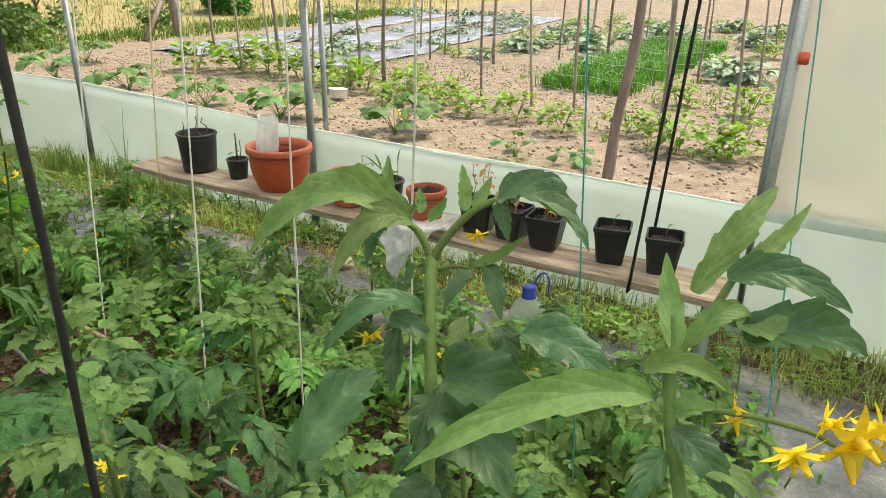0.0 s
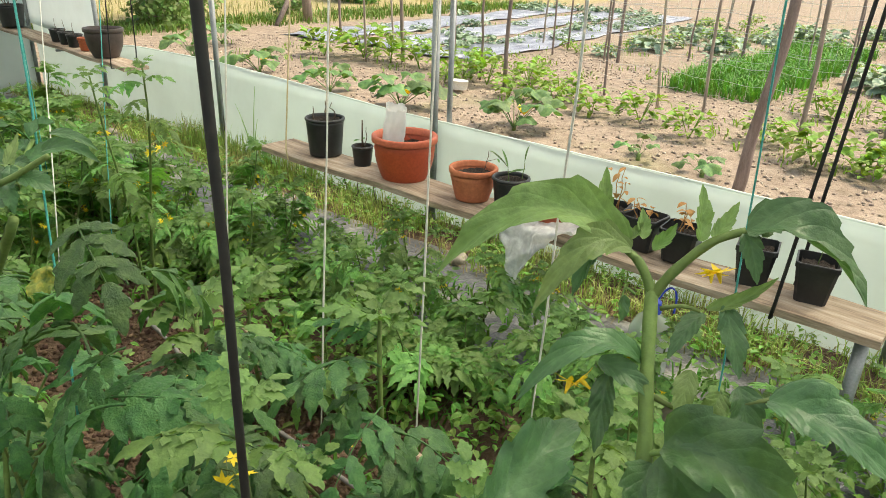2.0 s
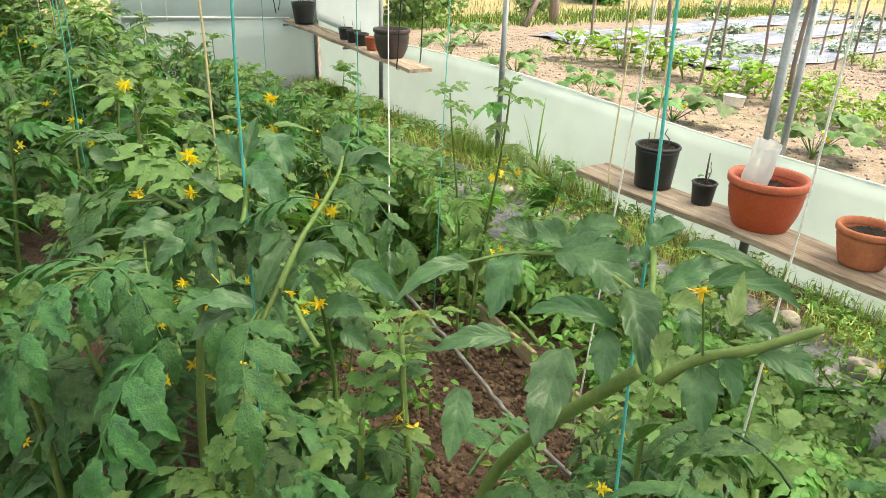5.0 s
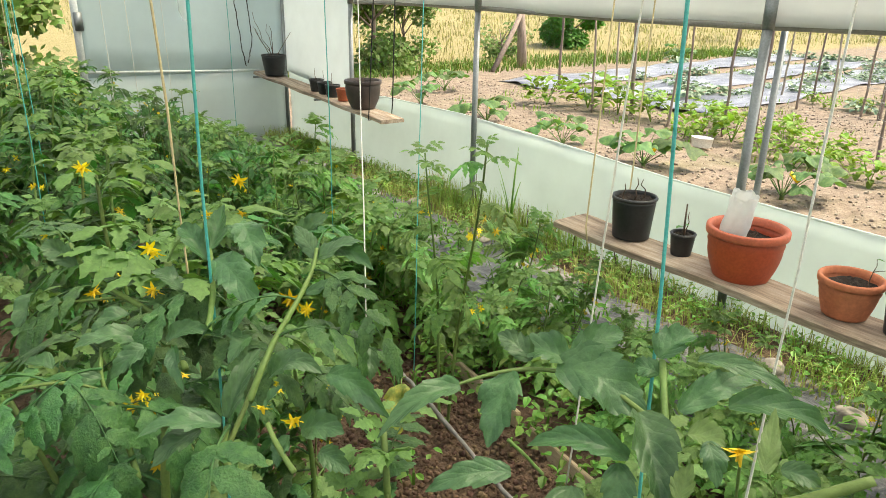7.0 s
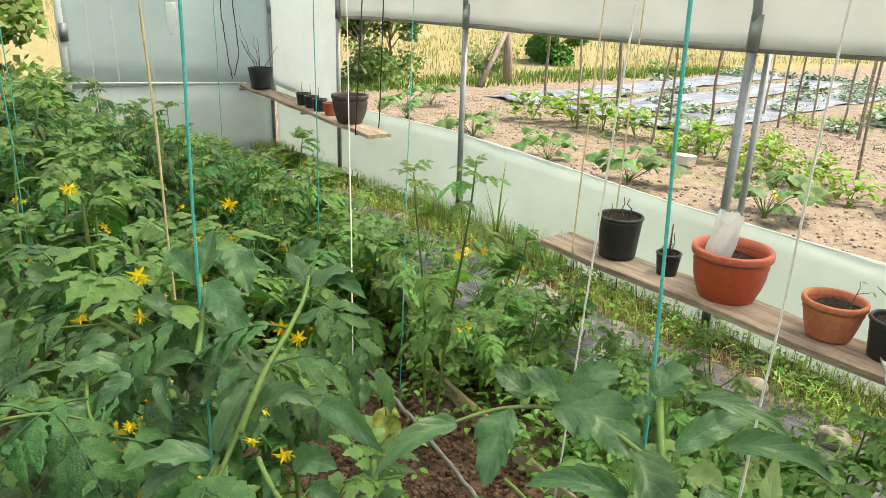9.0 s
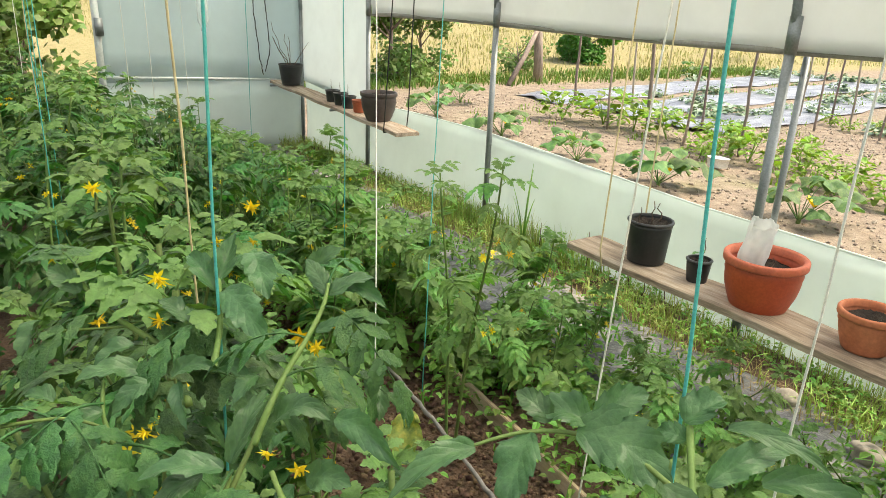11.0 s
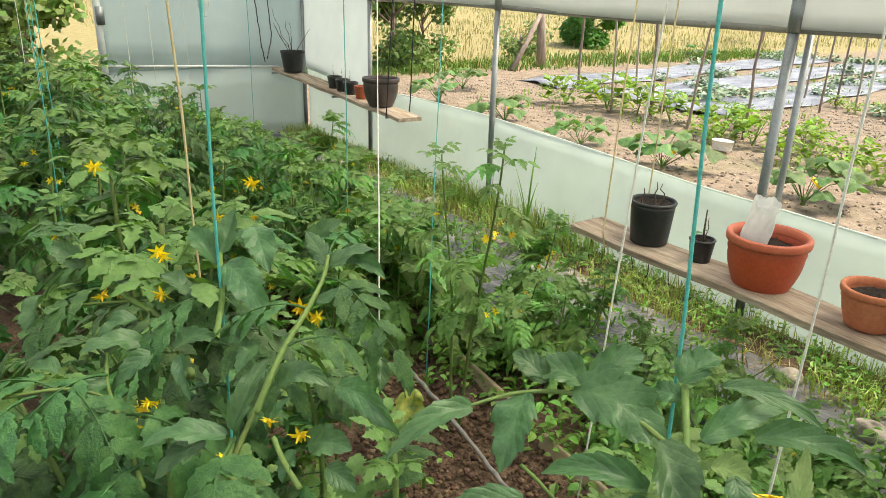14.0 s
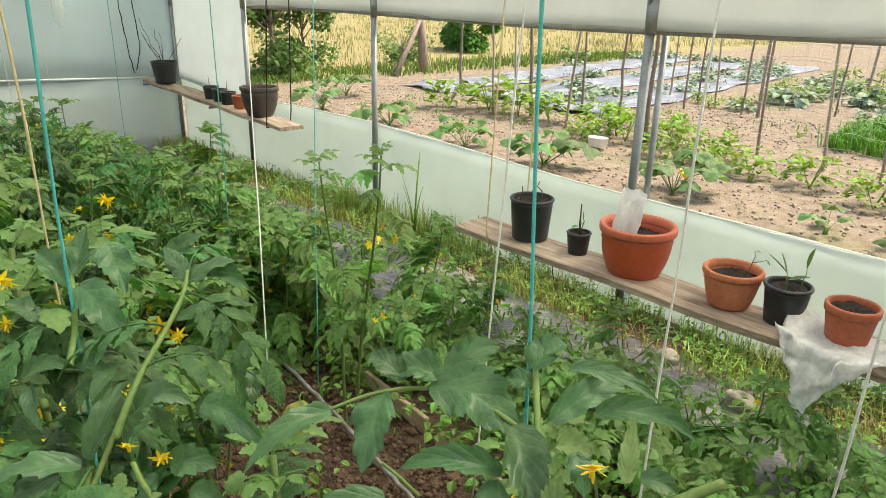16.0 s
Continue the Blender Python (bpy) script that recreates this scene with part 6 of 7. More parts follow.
shoot(tip_c, [(-2.700, -1.440, 0.553), (-2.710, -1.446, 0.693), (-2.721, -1.452, 0.773)], 0.0032, 0.0018)
side_leaf(tip_c, (-2.645, -1.817, 1.141), 3, -0.0, 0.57, 21)
side_leaf(tip_c, (-2.522, -1.685, 0.893), 229, 0.2, 0.52, 22)
side_leaf(tip_c, (-2.737, -1.774, 1.116), 30, -0.1, 0.62, 23)
side_leaf(tip_c, (-2.635, -1.772, 1.026), 189, -0.1, 0.55, 24)
side_leaf(tip_c, (-2.690, -1.410, 0.844), 252, -0.0, 0.61, 25)
shoot(tip_d, [(-2.874, -1.223, 1.126), (-2.852, -1.208, 1.152), (-2.824, -1.186, 1.175), (-2.787, -1.163, 1.201), (-2.757, -1.141, 1.225), (-2.742, -1.124, 1.245)], 0.0041, 0.0023)
shoot(tip_d, [(-2.898, -1.305, 1.050), (-2.910, -1.282, 1.080), (-2.914, -1.249, 1.088), (-2.903, -1.233, 1.112)], 0.0044, 0.0031)
shoot(tip_d, [(-2.914, -1.249, 1.088), (-2.860, -1.212, 1.143)], 0.0031, 0.0029)
shoot(tip_d, [(-2.985, -1.166, 1.036), (-2.986, -1.138, 1.066), (-2.990, -1.109, 1.095), (-2.993, -1.072, 1.116), (-2.985, -1.039, 1.141)], 0.0039, 0.0021)
shoot(tip_d, [(-3.093, -1.069, 1.132), (-3.028, -1.090, 1.133), (-2.973, -1.117, 1.106)], 0.0022, 0.0016)
shoot(tip_d, [(-2.904, -1.088, 1.109), (-2.904, -1.021, 1.141), (-2.924, -0.985, 1.158), (-2.950, -0.940, 1.172), (-2.973, -0.892, 1.196), (-2.980, -0.864, 1.217)], 0.0049, 0.0026)
shoot(tip_d, [(-3.028, -0.919, 1.161), (-2.986, -0.936, 1.162), (-2.935, -0.960, 1.165)], 0.0020, 0.0016)
shoot(tip_d, [(-2.877, -1.283, 1.134), (-2.876, -1.304, 1.120), (-2.870, -1.329, 1.101)], 0.0026, 0.0031)
shoot(tip_d, [(-2.876, -1.092, 1.148), (-2.850, -1.044, 1.181), (-2.832, -0.988, 1.219)], 0.0044, 0.0031)
frond(tip_d, (-2.910, -1.238, 1.120), (-2.986, -1.209, 1.116), 0.029, 0.12, M_BROAD)
frond(tip_d, (-2.904, -1.240, 1.126), (-2.857, -1.223, 1.185), 0.023, 0.10, M_BROAD)
frond(tip_d, (-2.854, -1.237, 1.157), (-2.816, -1.285, 1.173), 0.026, 0.25, M_BROAD)
frond(tip_d, (-2.851, -1.305, 1.129), (-2.824, -1.347, 1.139), 0.031, 0.12, M_BROAD)
frond(tip_d, (-2.788, -1.240, 1.142), (-2.759, -1.326, 1.119), 0.031, 0.12, M_BROAD)
frond(tip_d, (-2.920, -1.085, 1.150), (-2.874, -1.114, 1.161), 0.022, 0.20, M_BROAD)
frond(tip_d, (-2.873, -1.114, 1.164), (-2.851, -1.158, 1.161), 0.019, 0.20, M_BROAD)
frond(tip_d, (-2.833, -1.016, 1.215), (-2.812, -1.104, 1.170), 0.045, 0.10, M_BROAD)
frond(tip_d, (-2.784, -0.985, 1.247), (-2.790, -1.051, 1.207), 0.041, 0.06, M_BROAD)
frond(tip_d, (-2.770, -1.149, 1.200), (-2.725, -1.178, 1.212), 0.019, 0.10, M_BROAD)
frond(tip_d, (-2.943, -1.043, 1.145), (-3.014, -1.041, 1.148), 0.028, 0.12, M_BROAD)
frond(tip_d, (-2.692, -1.166, 1.114), (-2.709, -1.193, 1.084), 0.024, 0.03, M_BROAD)
frond(tip_d, (-2.941, -1.072, 1.143), (-2.985, -1.077, 1.116), 0.024, 0.12, M_BROAD)
frond(tip_d, (-2.915, -1.091, 1.144), (-2.918, -1.132, 1.106), 0.021, 0.10, M_BROAD)
frond(tip_d, (-2.928, -1.227, 1.114), (-2.980, -1.226, 1.088), 0.029, 0.10, M_BROAD)
frond(tip_d, (-2.992, -1.071, 1.119), (-3.047, -1.069, 1.090), 0.030, 0.12, M_BROAD)
frond(tip_d, (-3.017, -1.091, 1.091), (-3.065, -1.094, 1.061), 0.031, 0.10, M_BROAD)
frond(tip_d, (-2.985, -1.130, 1.087), (-3.029, -1.136, 1.057), 0.031, 0.10, M_BROAD)
frond(tip_d, (-2.871, -1.260, 1.138), (-2.851, -1.265, 1.160), 0.016, -0.05, M_BROAD)
frond(tip_d, (-2.862, -1.299, 1.124), (-2.880, -1.310, 1.099), 0.022, 0.10, M_BROAD)
frond(tip_d, (-2.840, -1.322, 1.109), (-2.823, -1.354, 1.096), 0.024, 0.10, M_BROAD)
frond(tip_d, (-3.031, -0.910, 1.174), (-3.059, -0.935, 1.131), 0.030, 0.10, M_BROAD)
frond(tip_d, (-2.878, -1.023, 1.180), (-2.903, -0.970, 1.197), 0.026, 0.10, M_BROAD)
frond(tip_d, (-2.981, -0.887, 1.193), (-3.011, -0.853, 1.219), 0.030, 0.10, M_BROAD)
frond(tip_d, (-2.832, -0.988, 1.219), (-2.800, -0.964, 1.269), 0.028, -0.05, M_BROAD)
frond(tip_d, (-2.838, -0.990, 1.205), (-2.854, -0.936, 1.239), 0.031, 0.10, M_BROAD)
frond(tip_d, (-2.743, -1.128, 1.233), (-2.696, -1.155, 1.254), 0.028, 0.10, M_BROAD)
frond(tip_d, (-2.743, -1.128, 1.233), (-2.751, -1.082, 1.264), 0.024, 0.05, M_BROAD)
frond(tip_d, (-2.722, -1.115, 1.239), (-2.691, -1.173, 1.222), 0.025, 0.12, M_BROAD)
frond(tip_d, (-2.747, -1.071, 1.237), (-2.706, -1.086, 1.272), 0.026, 0.08, M_BROAD)
frond(tip_d, (-2.940, -0.989, 1.152), (-2.987, -0.988, 1.134), 0.027, 0.12, M_BROAD)
frond(tip_d, (-3.037, -1.034, 1.126), (-3.061, -1.013, 1.131), 0.023, 0.10, M_BROAD)
frond(tip_d, (-2.845, -1.159, 1.169), (-2.877, -1.171, 1.149), 0.022, 0.10, M_BROAD)
side_leaf(tip_d, (-2.990, -1.068, 1.128), 200, 0.1, 0.62, 0)
side_leaf(tip_d, (-2.990, -1.108, 1.098), -40, -0.1, 0.66, 1)
side_leaf(tip_d, (-2.986, -1.040, 1.138), 120, 0.3, 0.55, 2)
side_leaf(tip_d, (-2.904, -1.021, 1.141), 60, 0.2, 0.60, 3)
side_leaf(tip_d, (-2.924, -0.985, 1.158), -100, 0.0, 0.60, 4)
side_leaf(tip_d, (-2.950, -0.940, 1.172), 170, 0.2, 0.60, 5)
side_leaf(tip_d, (-2.978, -0.867, 1.213), 110, 0.4, 0.50, 6)
side_leaf(tip_d, (-2.824, -1.186, 1.175), -20, 0.1, 0.50, 7)
side_leaf(tip_d, (-2.787, -1.163, 1.201), 150, 0.1, 0.50, 8)
side_leaf(tip_d, (-2.742, -1.124, 1.245), 40, 0.4, 0.45, 9)
side_leaf(tip_d, (-2.757, -1.141, 1.225), -70, 0.0, 0.50, 10)
side_leaf(tip_d, (-2.903, -1.233, 1.112), -120, -0.1, 0.55, 11)
side_leaf(tip_d, (-2.876, -1.092, 1.148), -60, 0.1, 0.55, 12)
side_leaf(tip_d, (-2.850, -1.044, 1.181), 170, 0.1, 0.60, 13)
side_leaf(tip_d, (-2.832, -0.988, 1.219), 20, 0.3, 0.50, 14)
side_leaf(tip_d, (-2.983, -1.157, 1.059), -150, -0.1, 0.65, 15)
side_leaf(tip_d, (-3.042, -1.081, 1.130), 140, 0.2, 0.55, 16)
side_leaf(tip_d, (-3.028, -1.090, 1.133), -80, -0.1, 0.55, 17)
side_leaf(tip_d, (-3.063, -1.078, 1.130), 210, 0.0, 0.55, 18)
side_leaf(tip_d, (-2.938, -0.959, 1.162), -30, 0.2, 0.55, 19)
bloom(tip_d, (-2.912, -0.997, 1.182), 0.031)
bloom(tip_d, (-2.896, -0.966, 1.220), 0.033)
bloom(tip_d, (-2.971, -0.953, 1.181), 0.025)
bloom(tip_d, (-2.873, -1.258, 1.139), 0.023)
bloom(tip_d, (-2.856, -1.298, 1.137), 0.027)
bloom(tip_d, (-2.786, -1.140, 1.194), 0.035)
bloom(tip_d, (-2.960, -1.124, 1.113), 0.021)
bloom(tip_d, (-2.921, -0.659, 1.271), 0.032)
bloom(tip_d, (-2.740, -0.862, 1.271), 0.030)
bloom(tip_d, (-2.763, -0.924, 1.240), 0.021)
bloom(tip_d, (-3.003, -0.819, 1.219), 0.020)
bloom(tip_d, (-2.802, -0.895, 1.238), 0.019)
bloom(tip_d, (-2.777, -1.163, 1.186), 0.024)
frond(tip_d, (-2.337, -0.665, 0.689), (-2.394, -0.737, 0.611), 0.080, 0.03, M_YELLOWLEAF)
shoot(tip_d, [(-2.307, -0.637, 0.683), (-2.323, -0.647, 0.693), (-2.337, -0.665, 0.689)], 0.0016, 0.0012)

# ---- the garden outside ----
def stake(x, y, h, lean, r, label="rough wooden garden stake", group="garden stakes", seed=0):
    rng = random.Random(seed)
    n = 6
    bm = bmesh.new()
    pts = [Vector((lean[0] * t + rng.uniform(-0.012, 0.012), lean[1] * t + rng.uniform(-0.012, 0.012), -0.15 + (h + 0.15) * t)) for t in [i / n for i in range(n + 1)]]
    tube(bm, pts, [r * (1 - 0.3 * i / n) * rng.uniform(0.9, 1.1) for i in range(n + 1)], 7)
    whole("garden_stake", bm, M_STAKE, (x, y, lay(x, y) - 0.02), label, "stake", group)


STAKES = [(4.50, 4.49), (4.17, 3.66), (5.53, 4.40), (4.29, 2.95), (4.18, 2.50), (4.6, 1.35), (4.4, 0.6), (4.2, 0.04), (4.05, -0.96), (3.49, -1.72), (4.17, 4.9), (5.7, 5.86), (5.7, 7.15), (7.1, 3.65), (7.8, 3.5), (7.3, 2.86), (7.26, 2.58), (8.1, 4.5), (8.1, 3.98), (8.3, 1.9), (8.4, 1.1), (8.6, 0.2), (7.2, -0.6), (7.0, -1.4), (11.5, 2.5), (11.5, 1.4), (11.7, 0.2), (11.5, -1.0), (5.4, -2.3)]
rk = random.Random(15)
for k, (x, y) in enumerate(STAKES):
    stake(x, y, rk.uniform(1.35, 1.75), (rk.uniform(-0.08, 0.08), rk.uniform(-0.10, 0.10)), 0.018 if k % 4 else 0.027, seed=k)
stake(1.89, -1.11, 1.7, (0.02, -0.18), 0.042, "thick leaning wooden post with a knotty bark", seed=50)


def net(p0, p1, h0, h1, cols, rows, label):
    p0, p1 = Vector(p0), Vector(p1)
    ob = thing("trellis_net", p0, label, "trellis net", "trellis nets")
    verts, faces = [], []
    w = 0.0018
    side = (p1 - p0).normalized()
    L = (p1 - p0).length
    for j in range(rows + 1):
        z = h0 + (h1 - h0) * j / rows
        prev = None
        for i in range(cols + 1):
            c = side * (L * i / cols) + Vector((0, 0, z - 0.03 * math.sin(math.pi * ((i * 5.0 / cols) % 1.0))))
            k = len(verts)
            verts += [tuple(c - Vector((0, 0, w))), tuple(c + Vector((0, 0, w)))]
            if prev is not None:
                faces.append((prev, k, k + 1, prev + 1))
            prev = k
    for i in range(cols + 1):
        c = side * (L * i / cols)
        k = len(verts)
        verts += [tuple(c - side * w * 0.6 + Vector((0, 0, h0))), tuple(c + side * w * 0.6 + Vector((0, 0, h0))), tuple(c + side * w * 0.6 + Vector((0, 0, h1))), tuple(c - side * w * 0.6 + Vector((0, 0, h1)))]
        faces.append((k, k + 1, k + 2, k + 3))
    me = bpy.data.meshes.new("mesh_net")
    me.from_pydata(verts, [], faces)
    me.materials.append(M_WIRE)
    o = new("mesh_net", me)
    o.parent = ob
    o["kind"] = "stuff"


net((4.5, 1.4, 0), (4.0, -1.1, 0), 0.25, 1.35, 17, 7, "thin white trellis net strung between stakes")
net((7.2, 2.9, 0), (7.0, -1.6, 0), 0.25, 1.35, 26, 7, "thin white trellis net strung between stakes")

fence = thing("corner_post", (7.16, 9.85, 0.0), "old wooden fence post with a slanting brace", "fence post")
bm = bmesh.new()
tube(bm, [(0.05, 0, -0.1), (0.0, 0, 0.6), (-0.12, 0.0, 1.45)], [0.11, 0.095, 0.08], 9)
part("post", bm, M_STAKE, fence)
bm = bmesh.new()
tube(bm, [(-1.15, -0.5, 0.0), (-0.6, -0.28, 0.55), (-0.05, -0.03, 1.12)], [0.055, 0.05, 0.045], 8)
part("brace", bm, M_STAKE, fence, "slanting pale brace pole")
tub = thing("plastic_tub", (3.50, 2.66, 0.0), "white plastic tub lying on the garden soil", "tub")
bm = lathe(bmesh.new(), [(0, 0.0), (0.07, 0.0), (0.075, 0.01), (0.085, 0.10), (0.088, 0.10), (0.084, 0.10), (0.07, 0.012), (0, 0.01)], 24)
for v in bm.verts:
    v.co.y *= 1.5
part("body", bm, M_WHITEPLASTIC, tub)


def big_leaf(seed, L):
    """A lobed courgette leaf on a stalk, along +x."""
    rng = random.Random(seed)
    verts, faces = [], []
    stalk(verts, faces, [Vector((0, 0, 0)), Vector((L * 0.45, 0, L * 0.62)), Vector((L * 0.85, 0, L * 0.85))], 0.006, 0.004, 5)
    c = Vector((L * 0.85, 0, L * 0.85))
    m = 20
    centre = len(verts)
    verts.append(tuple(c))
    for ringn, rr in ((0, 0.5), (1, 1.0)):
        for k in range(m):
            a = -2.75 + 5.5 * k / (m - 1)
            lob = 1 + 0.20 * math.cos(a * 5) + rng.uniform(-0.05, 0.05)
            r = L * 0.5 * rr * lob * (0.85 + 0.15 * math.cos(a))
            verts.append((c.x + r * math.cos(a), r * math.sin(a), c.z + 0.10 * L * rr * math.sin(3 * a + seed) + (0.12 * rr - 0.22 * rr * rr) * L))
    for k in range(m - 1):
        faces.append((centre, centre + 1 + k, centre + 2 + k))
        faces.append((centre + 1 + k, centre + 1 + m + k, centre + 2 + m + k, centre + 2 + k))
    me = bpy.data.meshes.new("leaf")
    me.from_pydata(verts, [], faces)
    me.materials.append(M_COURG)
    me.shade_smooth()
    return me


BIG = [big_leaf(i, 0.30 + 0.03 * i) for i in range(5)]


def courgette(x, y, s, leaves, seed, flower=False):
    rng = random.Random(seed)
    ob = thing("courgette_plant", (x, y, lay(x, y) - 0.02), "young courgette plant with large lobed leaves on bare soil", "courgette plant", "courgette row")
    bm = bmesh.new()
    tube(bm, [(0, 0, -0.03), (0.01, 0, 0.05), (0.03, 0.01, 0.10 * s)], [0.02, 0.018, 0.012], 7)
    part("stem", bm, M_STEM, ob)
    for k in range(leaves):
        lf = new("leaf", rng.choice(BIG))
        lf.parent = ob
        a = k * 2.4 + rng.uniform(-0.3, 0.3)
        q = s * rng.uniform(0.55, 1.05)
        lf.matrix_basis = pose(0, 0, 0.02, 0, rng.uniform(-12, 22), math.degrees(a)) @ Matrix.Diagonal((q, q, q * 1.15, 1))
    if flower:
        bm = bmesh.new()
        for k in range(5):
            simple_leaf(bm, (0.0, -0.1, 0.16), (math.cos(k * 1.26), math.sin(k * 1.26), 1.0), 0.11, 0.06, droop=0.0)
        part("blossom", bm, M_PETAL, ob, "large yellow courgette blossom")


for k, (x, y, s, n, fl) in enumerate(((2.43, 6.5, 0.85, 9, False), (2.44, 5.03, 0.95, 10, True), (2.25, 3.49, 0.75, 9, False), (2.25, 2.40, 0.92, 14, True), (2.33, 1.05, 0.80, 12, True), (2.25, -0.75, 0.5, 6, False), (2.3, -0.2, 0.45, 5, False), (3.6, 7.6, 0.8, 8, False), (12.2, 9.6, 1.0, 9, False))):
    courgette(x, y, s, n, 700 + k, fl)


def bean_mesh(seed, r, h, n, leaf):
    rng = random.Random(seed)
    verts, faces = [], []
    for k in range(n):
        a = rng.uniform(0, 6.28)
        q = r * math.sqrt(rng.random())
        c = Vector((q * math.cos(a), q * math.sin(a), h * rng.uniform(0.25, 1.0) * (1 - 0.35 * q / r)))
        d = Vector((math.cos(a) + rng.uniform(-0.6, 0.6), math.sin(a) + rng.uniform(-0.6, 0.6), rng.uniform(-0.3, 0.5)))
        leaflet(verts, faces, c, d, Vector((rng.uniform(-0.3, 0.3), rng.uniform(-0.3, 0.3), 1)), leaf * rng.uniform(0.7, 1.2), leaf * 0.75, rng, 4, 0.0, 0.5, 0.2)
    for k in range(4):
        a = rng.uniform(0, 6.28)
        stalk(verts, faces, [Vector((0, 0, 0)), Vector((r * 0.5 * math.cos(a), r * 0.5 * math.sin(a), h * 0.7))], 0.004, 0.002)
    me = bpy.data.meshes.new("foliage")
    me.from_pydata([tuple(v) for v in verts], [], faces)
    return me


BEANS = [bean_mesh(i, 0.17, 0.22, 60, 0.075) for i in range(4)]
for me in BEANS:
    me.materials.append(M_BEAN)
CABB = [bean_mesh(20 + i, 0.24, 0.22, 34, 0.16) for i in range(3)]
for me in CABB:
    me.materials.append(M_CABBAGE)


def low_plant(x, y, s, meshes, name, label, category, group):
    ob = new(name, rk.choice(meshes))
    ob.matrix_world = pose(x, y, lay(x, y) - 0.02, 0, 0, rk.uniform(0, 360)) @ Matrix.Diagonal((s, s, s * 1.3, 1))
    tagged(ob, label, category, group)


for x, y, s in ((4.25, 3.2, 1.3), (4.1, 2.7, 1.2), (4.7, 2.5, 1.0), (3.6, 1.45, 0.9), (3.58, 0.95, 0.95), (3.6, 0.42, 1.05), (3.3, -0.2, 0.95), (3.6, -0.75, 0.9), (3.2, -1.28, 1.2), (3.42, -1.8, 1.1), (3.08, -1.75, 0.8), (4.3, 4.0, 1.3), (4.35, 4.6, 1.5), (4.4, 5.2, 1.6), (4.12, 5.75, 1.4), (4.9, 3.4, 1.0), (4.3, 2.2, 1.0), (4.0, 1.6, 1.1), (3.7, 3.05, 0.8), (3.65, 2.05, 0.9), (5.3, -0.8, 1.0), (5.1, -1.6, 1.1), (4.9, -2.4, 1.0), (3.3, -2.5, 1.1)):
    low_plant(x, y, s * 1.25, BEANS, "bean_plant", "small bright green bush bean on bare soil", "bean plant", "bush beans")

for v0, v1 in ((0.0, 0.27), (0.36, 0.62), (0.72, 1.0)):
    def strip(u, v, v0=v0, v1=v1):
        w = v0 + (v1 - v0) * v
        x, y = 5.3 + 11.0 * u + 0.25 * noise.noise((v * 3, v0 * 9, 0)), 3.9 + 1.2 * u + 4.3 * w + 0.22 * noise.noise((u * 7, v0 * 5, 0))
        return (x, y, lay(x, y) + 0.004 + 0.03 * noise.noise((u * 22, v * 4, v0)) + 0.02 * math.sin(v * math.pi))
    whole("mulch_sheet", sheet(bmesh.new(), 70, 12, strip, 0.004), M_SILVER, label="shiny dark silver mulch sheeting over a vegetable bed", category="mulch sheet", group="mulch sheets")
for i in range(90):
    u, v = rk.random(), rk.random()
    x, y = 5.6 + 10.4 * u, 4.1 + 1.2 * u + 4.0 * v
    if v > 0.3 and u < 0.8 and rk.random() < 0.75:
        continue
    low_plant(x, y, rk.uniform(0.4, 0.9), CABB, "cabbage_plant", "blue-green cabbage plant growing through mulch sheeting", "cabbage", "cabbages")
for i in range(120):
    x, y = rk.uniform(7.5, 16.0), rk.uniform(-3.0, 3.9)
    if y < 1.3 and x < 11.8 and y > -0.3:
        continue
    low_plant(x, y, rk.uniform(0.6, 1.25), CABB if i % 2 else BEANS, "vegetable_plant", "leafy vegetable plant in the far garden rows", "vegetable", "far vegetable rows")


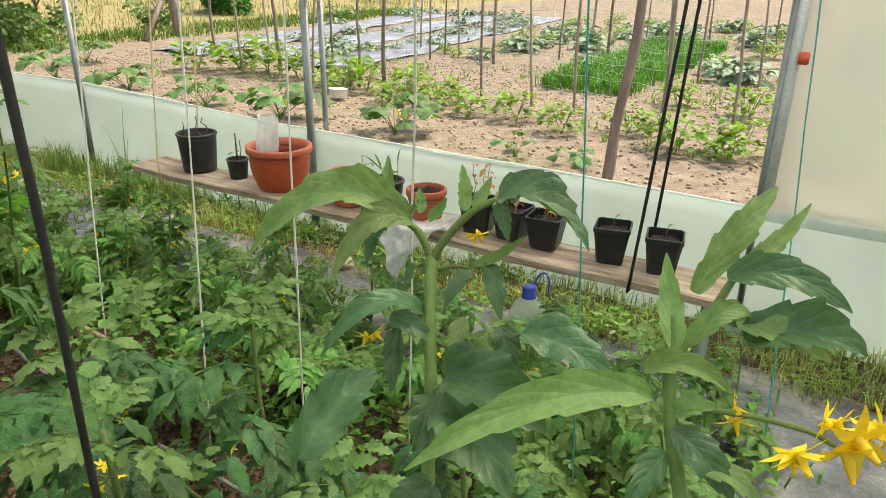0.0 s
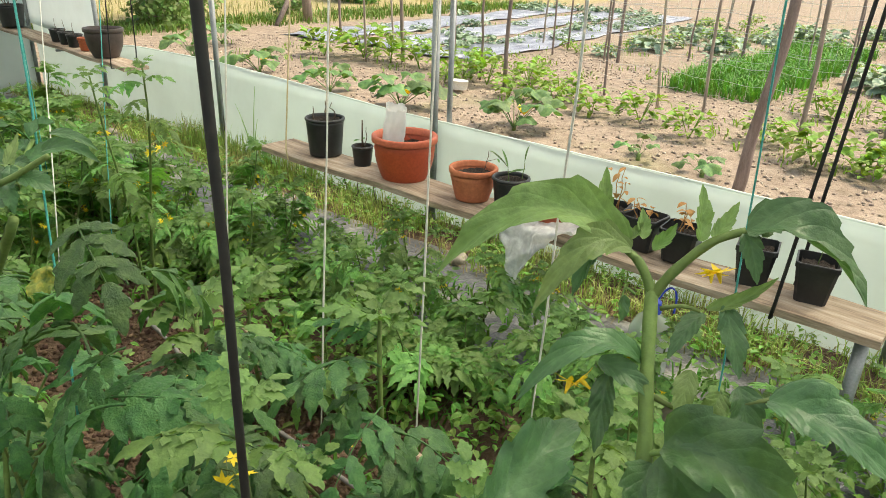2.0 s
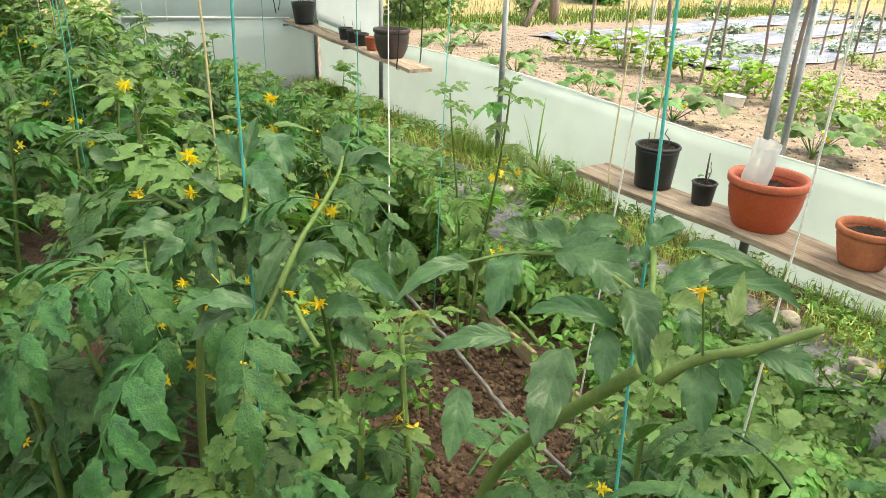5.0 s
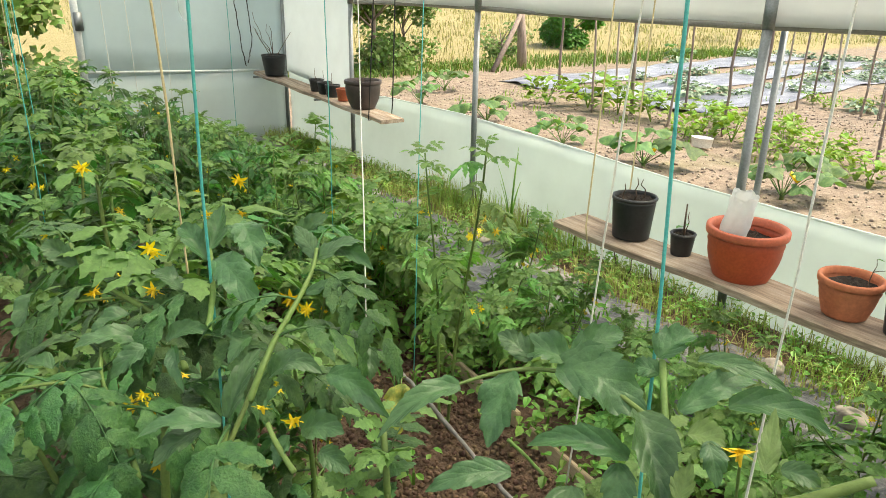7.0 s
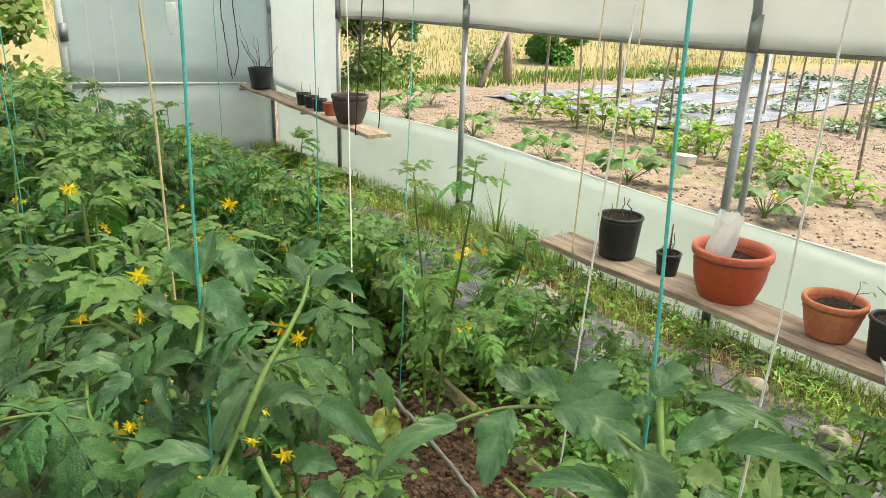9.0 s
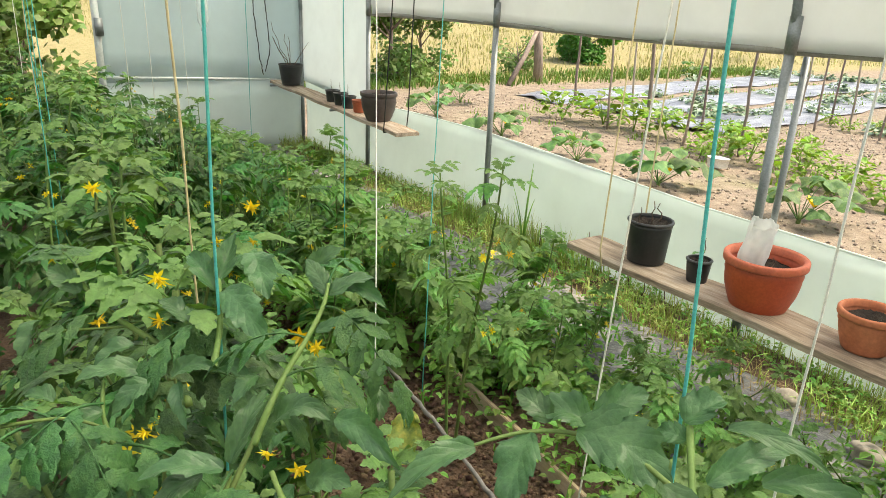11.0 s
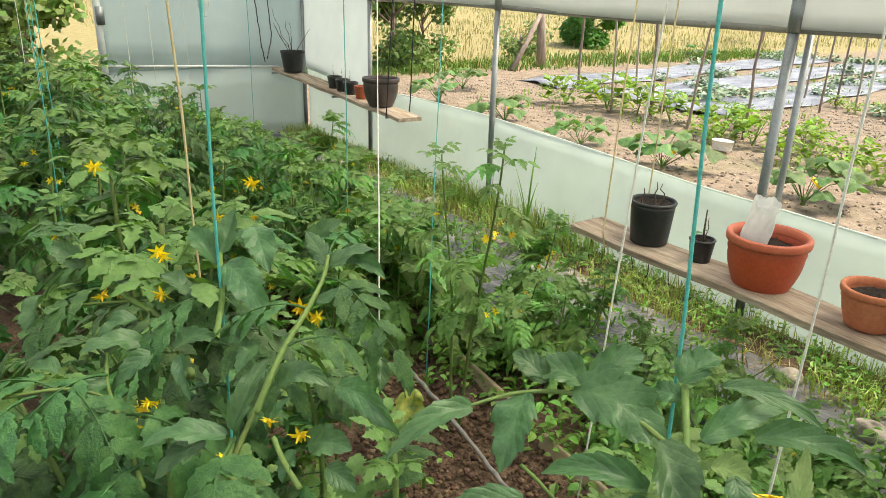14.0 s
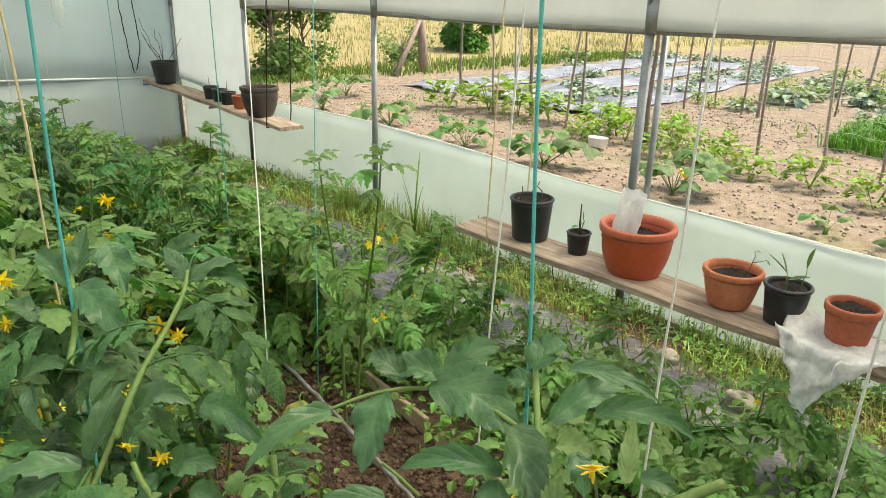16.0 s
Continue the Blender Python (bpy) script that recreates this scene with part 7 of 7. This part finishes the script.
def shrub(x, y, height, radius, seed, n, mat, name, label, trunk=0.05, leaf=0.09, low=0.15):
    """A shrub or small tree: trunk, limbs and many single leaves in uneven clumps."""
    rng = random.Random(seed)
    ob = thing(name, (x, y, lay(x, y) - 0.05), label, name.replace("_", " "), "trees and bushes")
    bm = bmesh.new()
    tube(bm, [(0, 0, 0), (0.05, 0.03, height * 0.35), (0.0, 0.1, height * 0.8)], [trunk, trunk * 0.7, trunk * 0.25], 8)
    centres = []
    for k in range(12):
        a = rng.uniform(0, 6.28)
        z = height * rng.uniform(low, 0.95)
        q = radius * rng.uniform(0.25, 0.95) * math.sin(math.pi * min(0.95, max(0.12, z / height))) ** 0.6
        c = Vector((q * math.cos(a), q * math.sin(a), z))
        tube(bm, [(0.02, 0.02, max(0.05, z * 0.6)), c * 0.6 + Vector((0, 0, z * 0.35)), c], [trunk * 0.4, trunk * 0.25, 0.006], 6)
        centres.append((c, radius * rng.uniform(0.25, 0.5)))
    part("trunk", bm, M_STAKE, ob)
    verts, faces = [], []
    for k in range(n):
        c, r = rng.choice(centres)
        d = Vector((rng.gauss(0, 1), rng.gauss(0, 1), rng.gauss(0, 0.8))).normalized()
        p = c + d * r * rng.uniform(0.3, 1.0) ** 0.6
        if p.z < 0.03:
            continue
        t = Vector((rng.uniform(-1, 1), rng.uniform(-1, 1), rng.uniform(-0.8, 0.4))).normalized()
        s = t.orthogonal().normalized() * leaf * 0.4
        i = len(verts)
        verts += [tuple(p), tuple(p + t * leaf * 0.5 + s), tuple(p + t * leaf), tuple(p + t * leaf * 0.5 - s)]
        faces.append((i, i + 1, i + 2, i + 3))
    me = bpy.data.meshes.new("crown")
    me.from_pydata(verts, [], faces)
    me.materials.append(mat)
    o = new("crown", me)
    o.parent = ob
    return ob


shrub(4.0, 10.6, 2.9, 1.35, 1, 7500, M_BUSH, "bush", "loose yellow-green bush at the garden's edge", 0.05, 0.12, 0.08)
shrub(5.3, 11.6, 1.8, 0.8, 2, 1500, M_BUSH, "bush", "loose yellow-green bush at the garden's edge", 0.04, 0.11, 0.08)
shrub(11.7, 13.0, 1.7, 0.95, 3, 5200, M_CARROT, "bush", "dense round green bush in the meadow", 0.05, 0.11, 0.06)
shrub(7.9, 11.4, 0.9, 0.6, 4, 700, M_BUSH, "bush", "small green bush beside the fence post", 0.03, 0.10, 0.1)
shrub(19.5, 12.8, 2.4, 0.8, 5, 700, M_BUSH, "sapling", "thin young tree in the meadow", 0.04, 0.10, 0.4)
shrub(-3.6, 9.0, 4.2, 1.8, 6, 6200, M_BUSH, "tree", "leafy green tree beyond the end wall opening", 0.10, 0.14, 0.05)
shrub(-2.5, 7.4, 3.0, 1.2, 7, 5200, M_BUSH, "bush", "leafy green bush beyond the end wall opening", 0.05, 0.12, 0.05)
for k in range(26):
    x = -20 + 5.2 * k + rk.uniform(-1.5, 1.5)
    shrub(x, 62 + rk.uniform(-6, 8), rk.uniform(4, 8), rk.uniform(2.2, 3.6), 30 + k, 900, M_BUSH, "tree", "distant leafy tree at the meadow's far edge", 0.2, 0.6, 0.1)
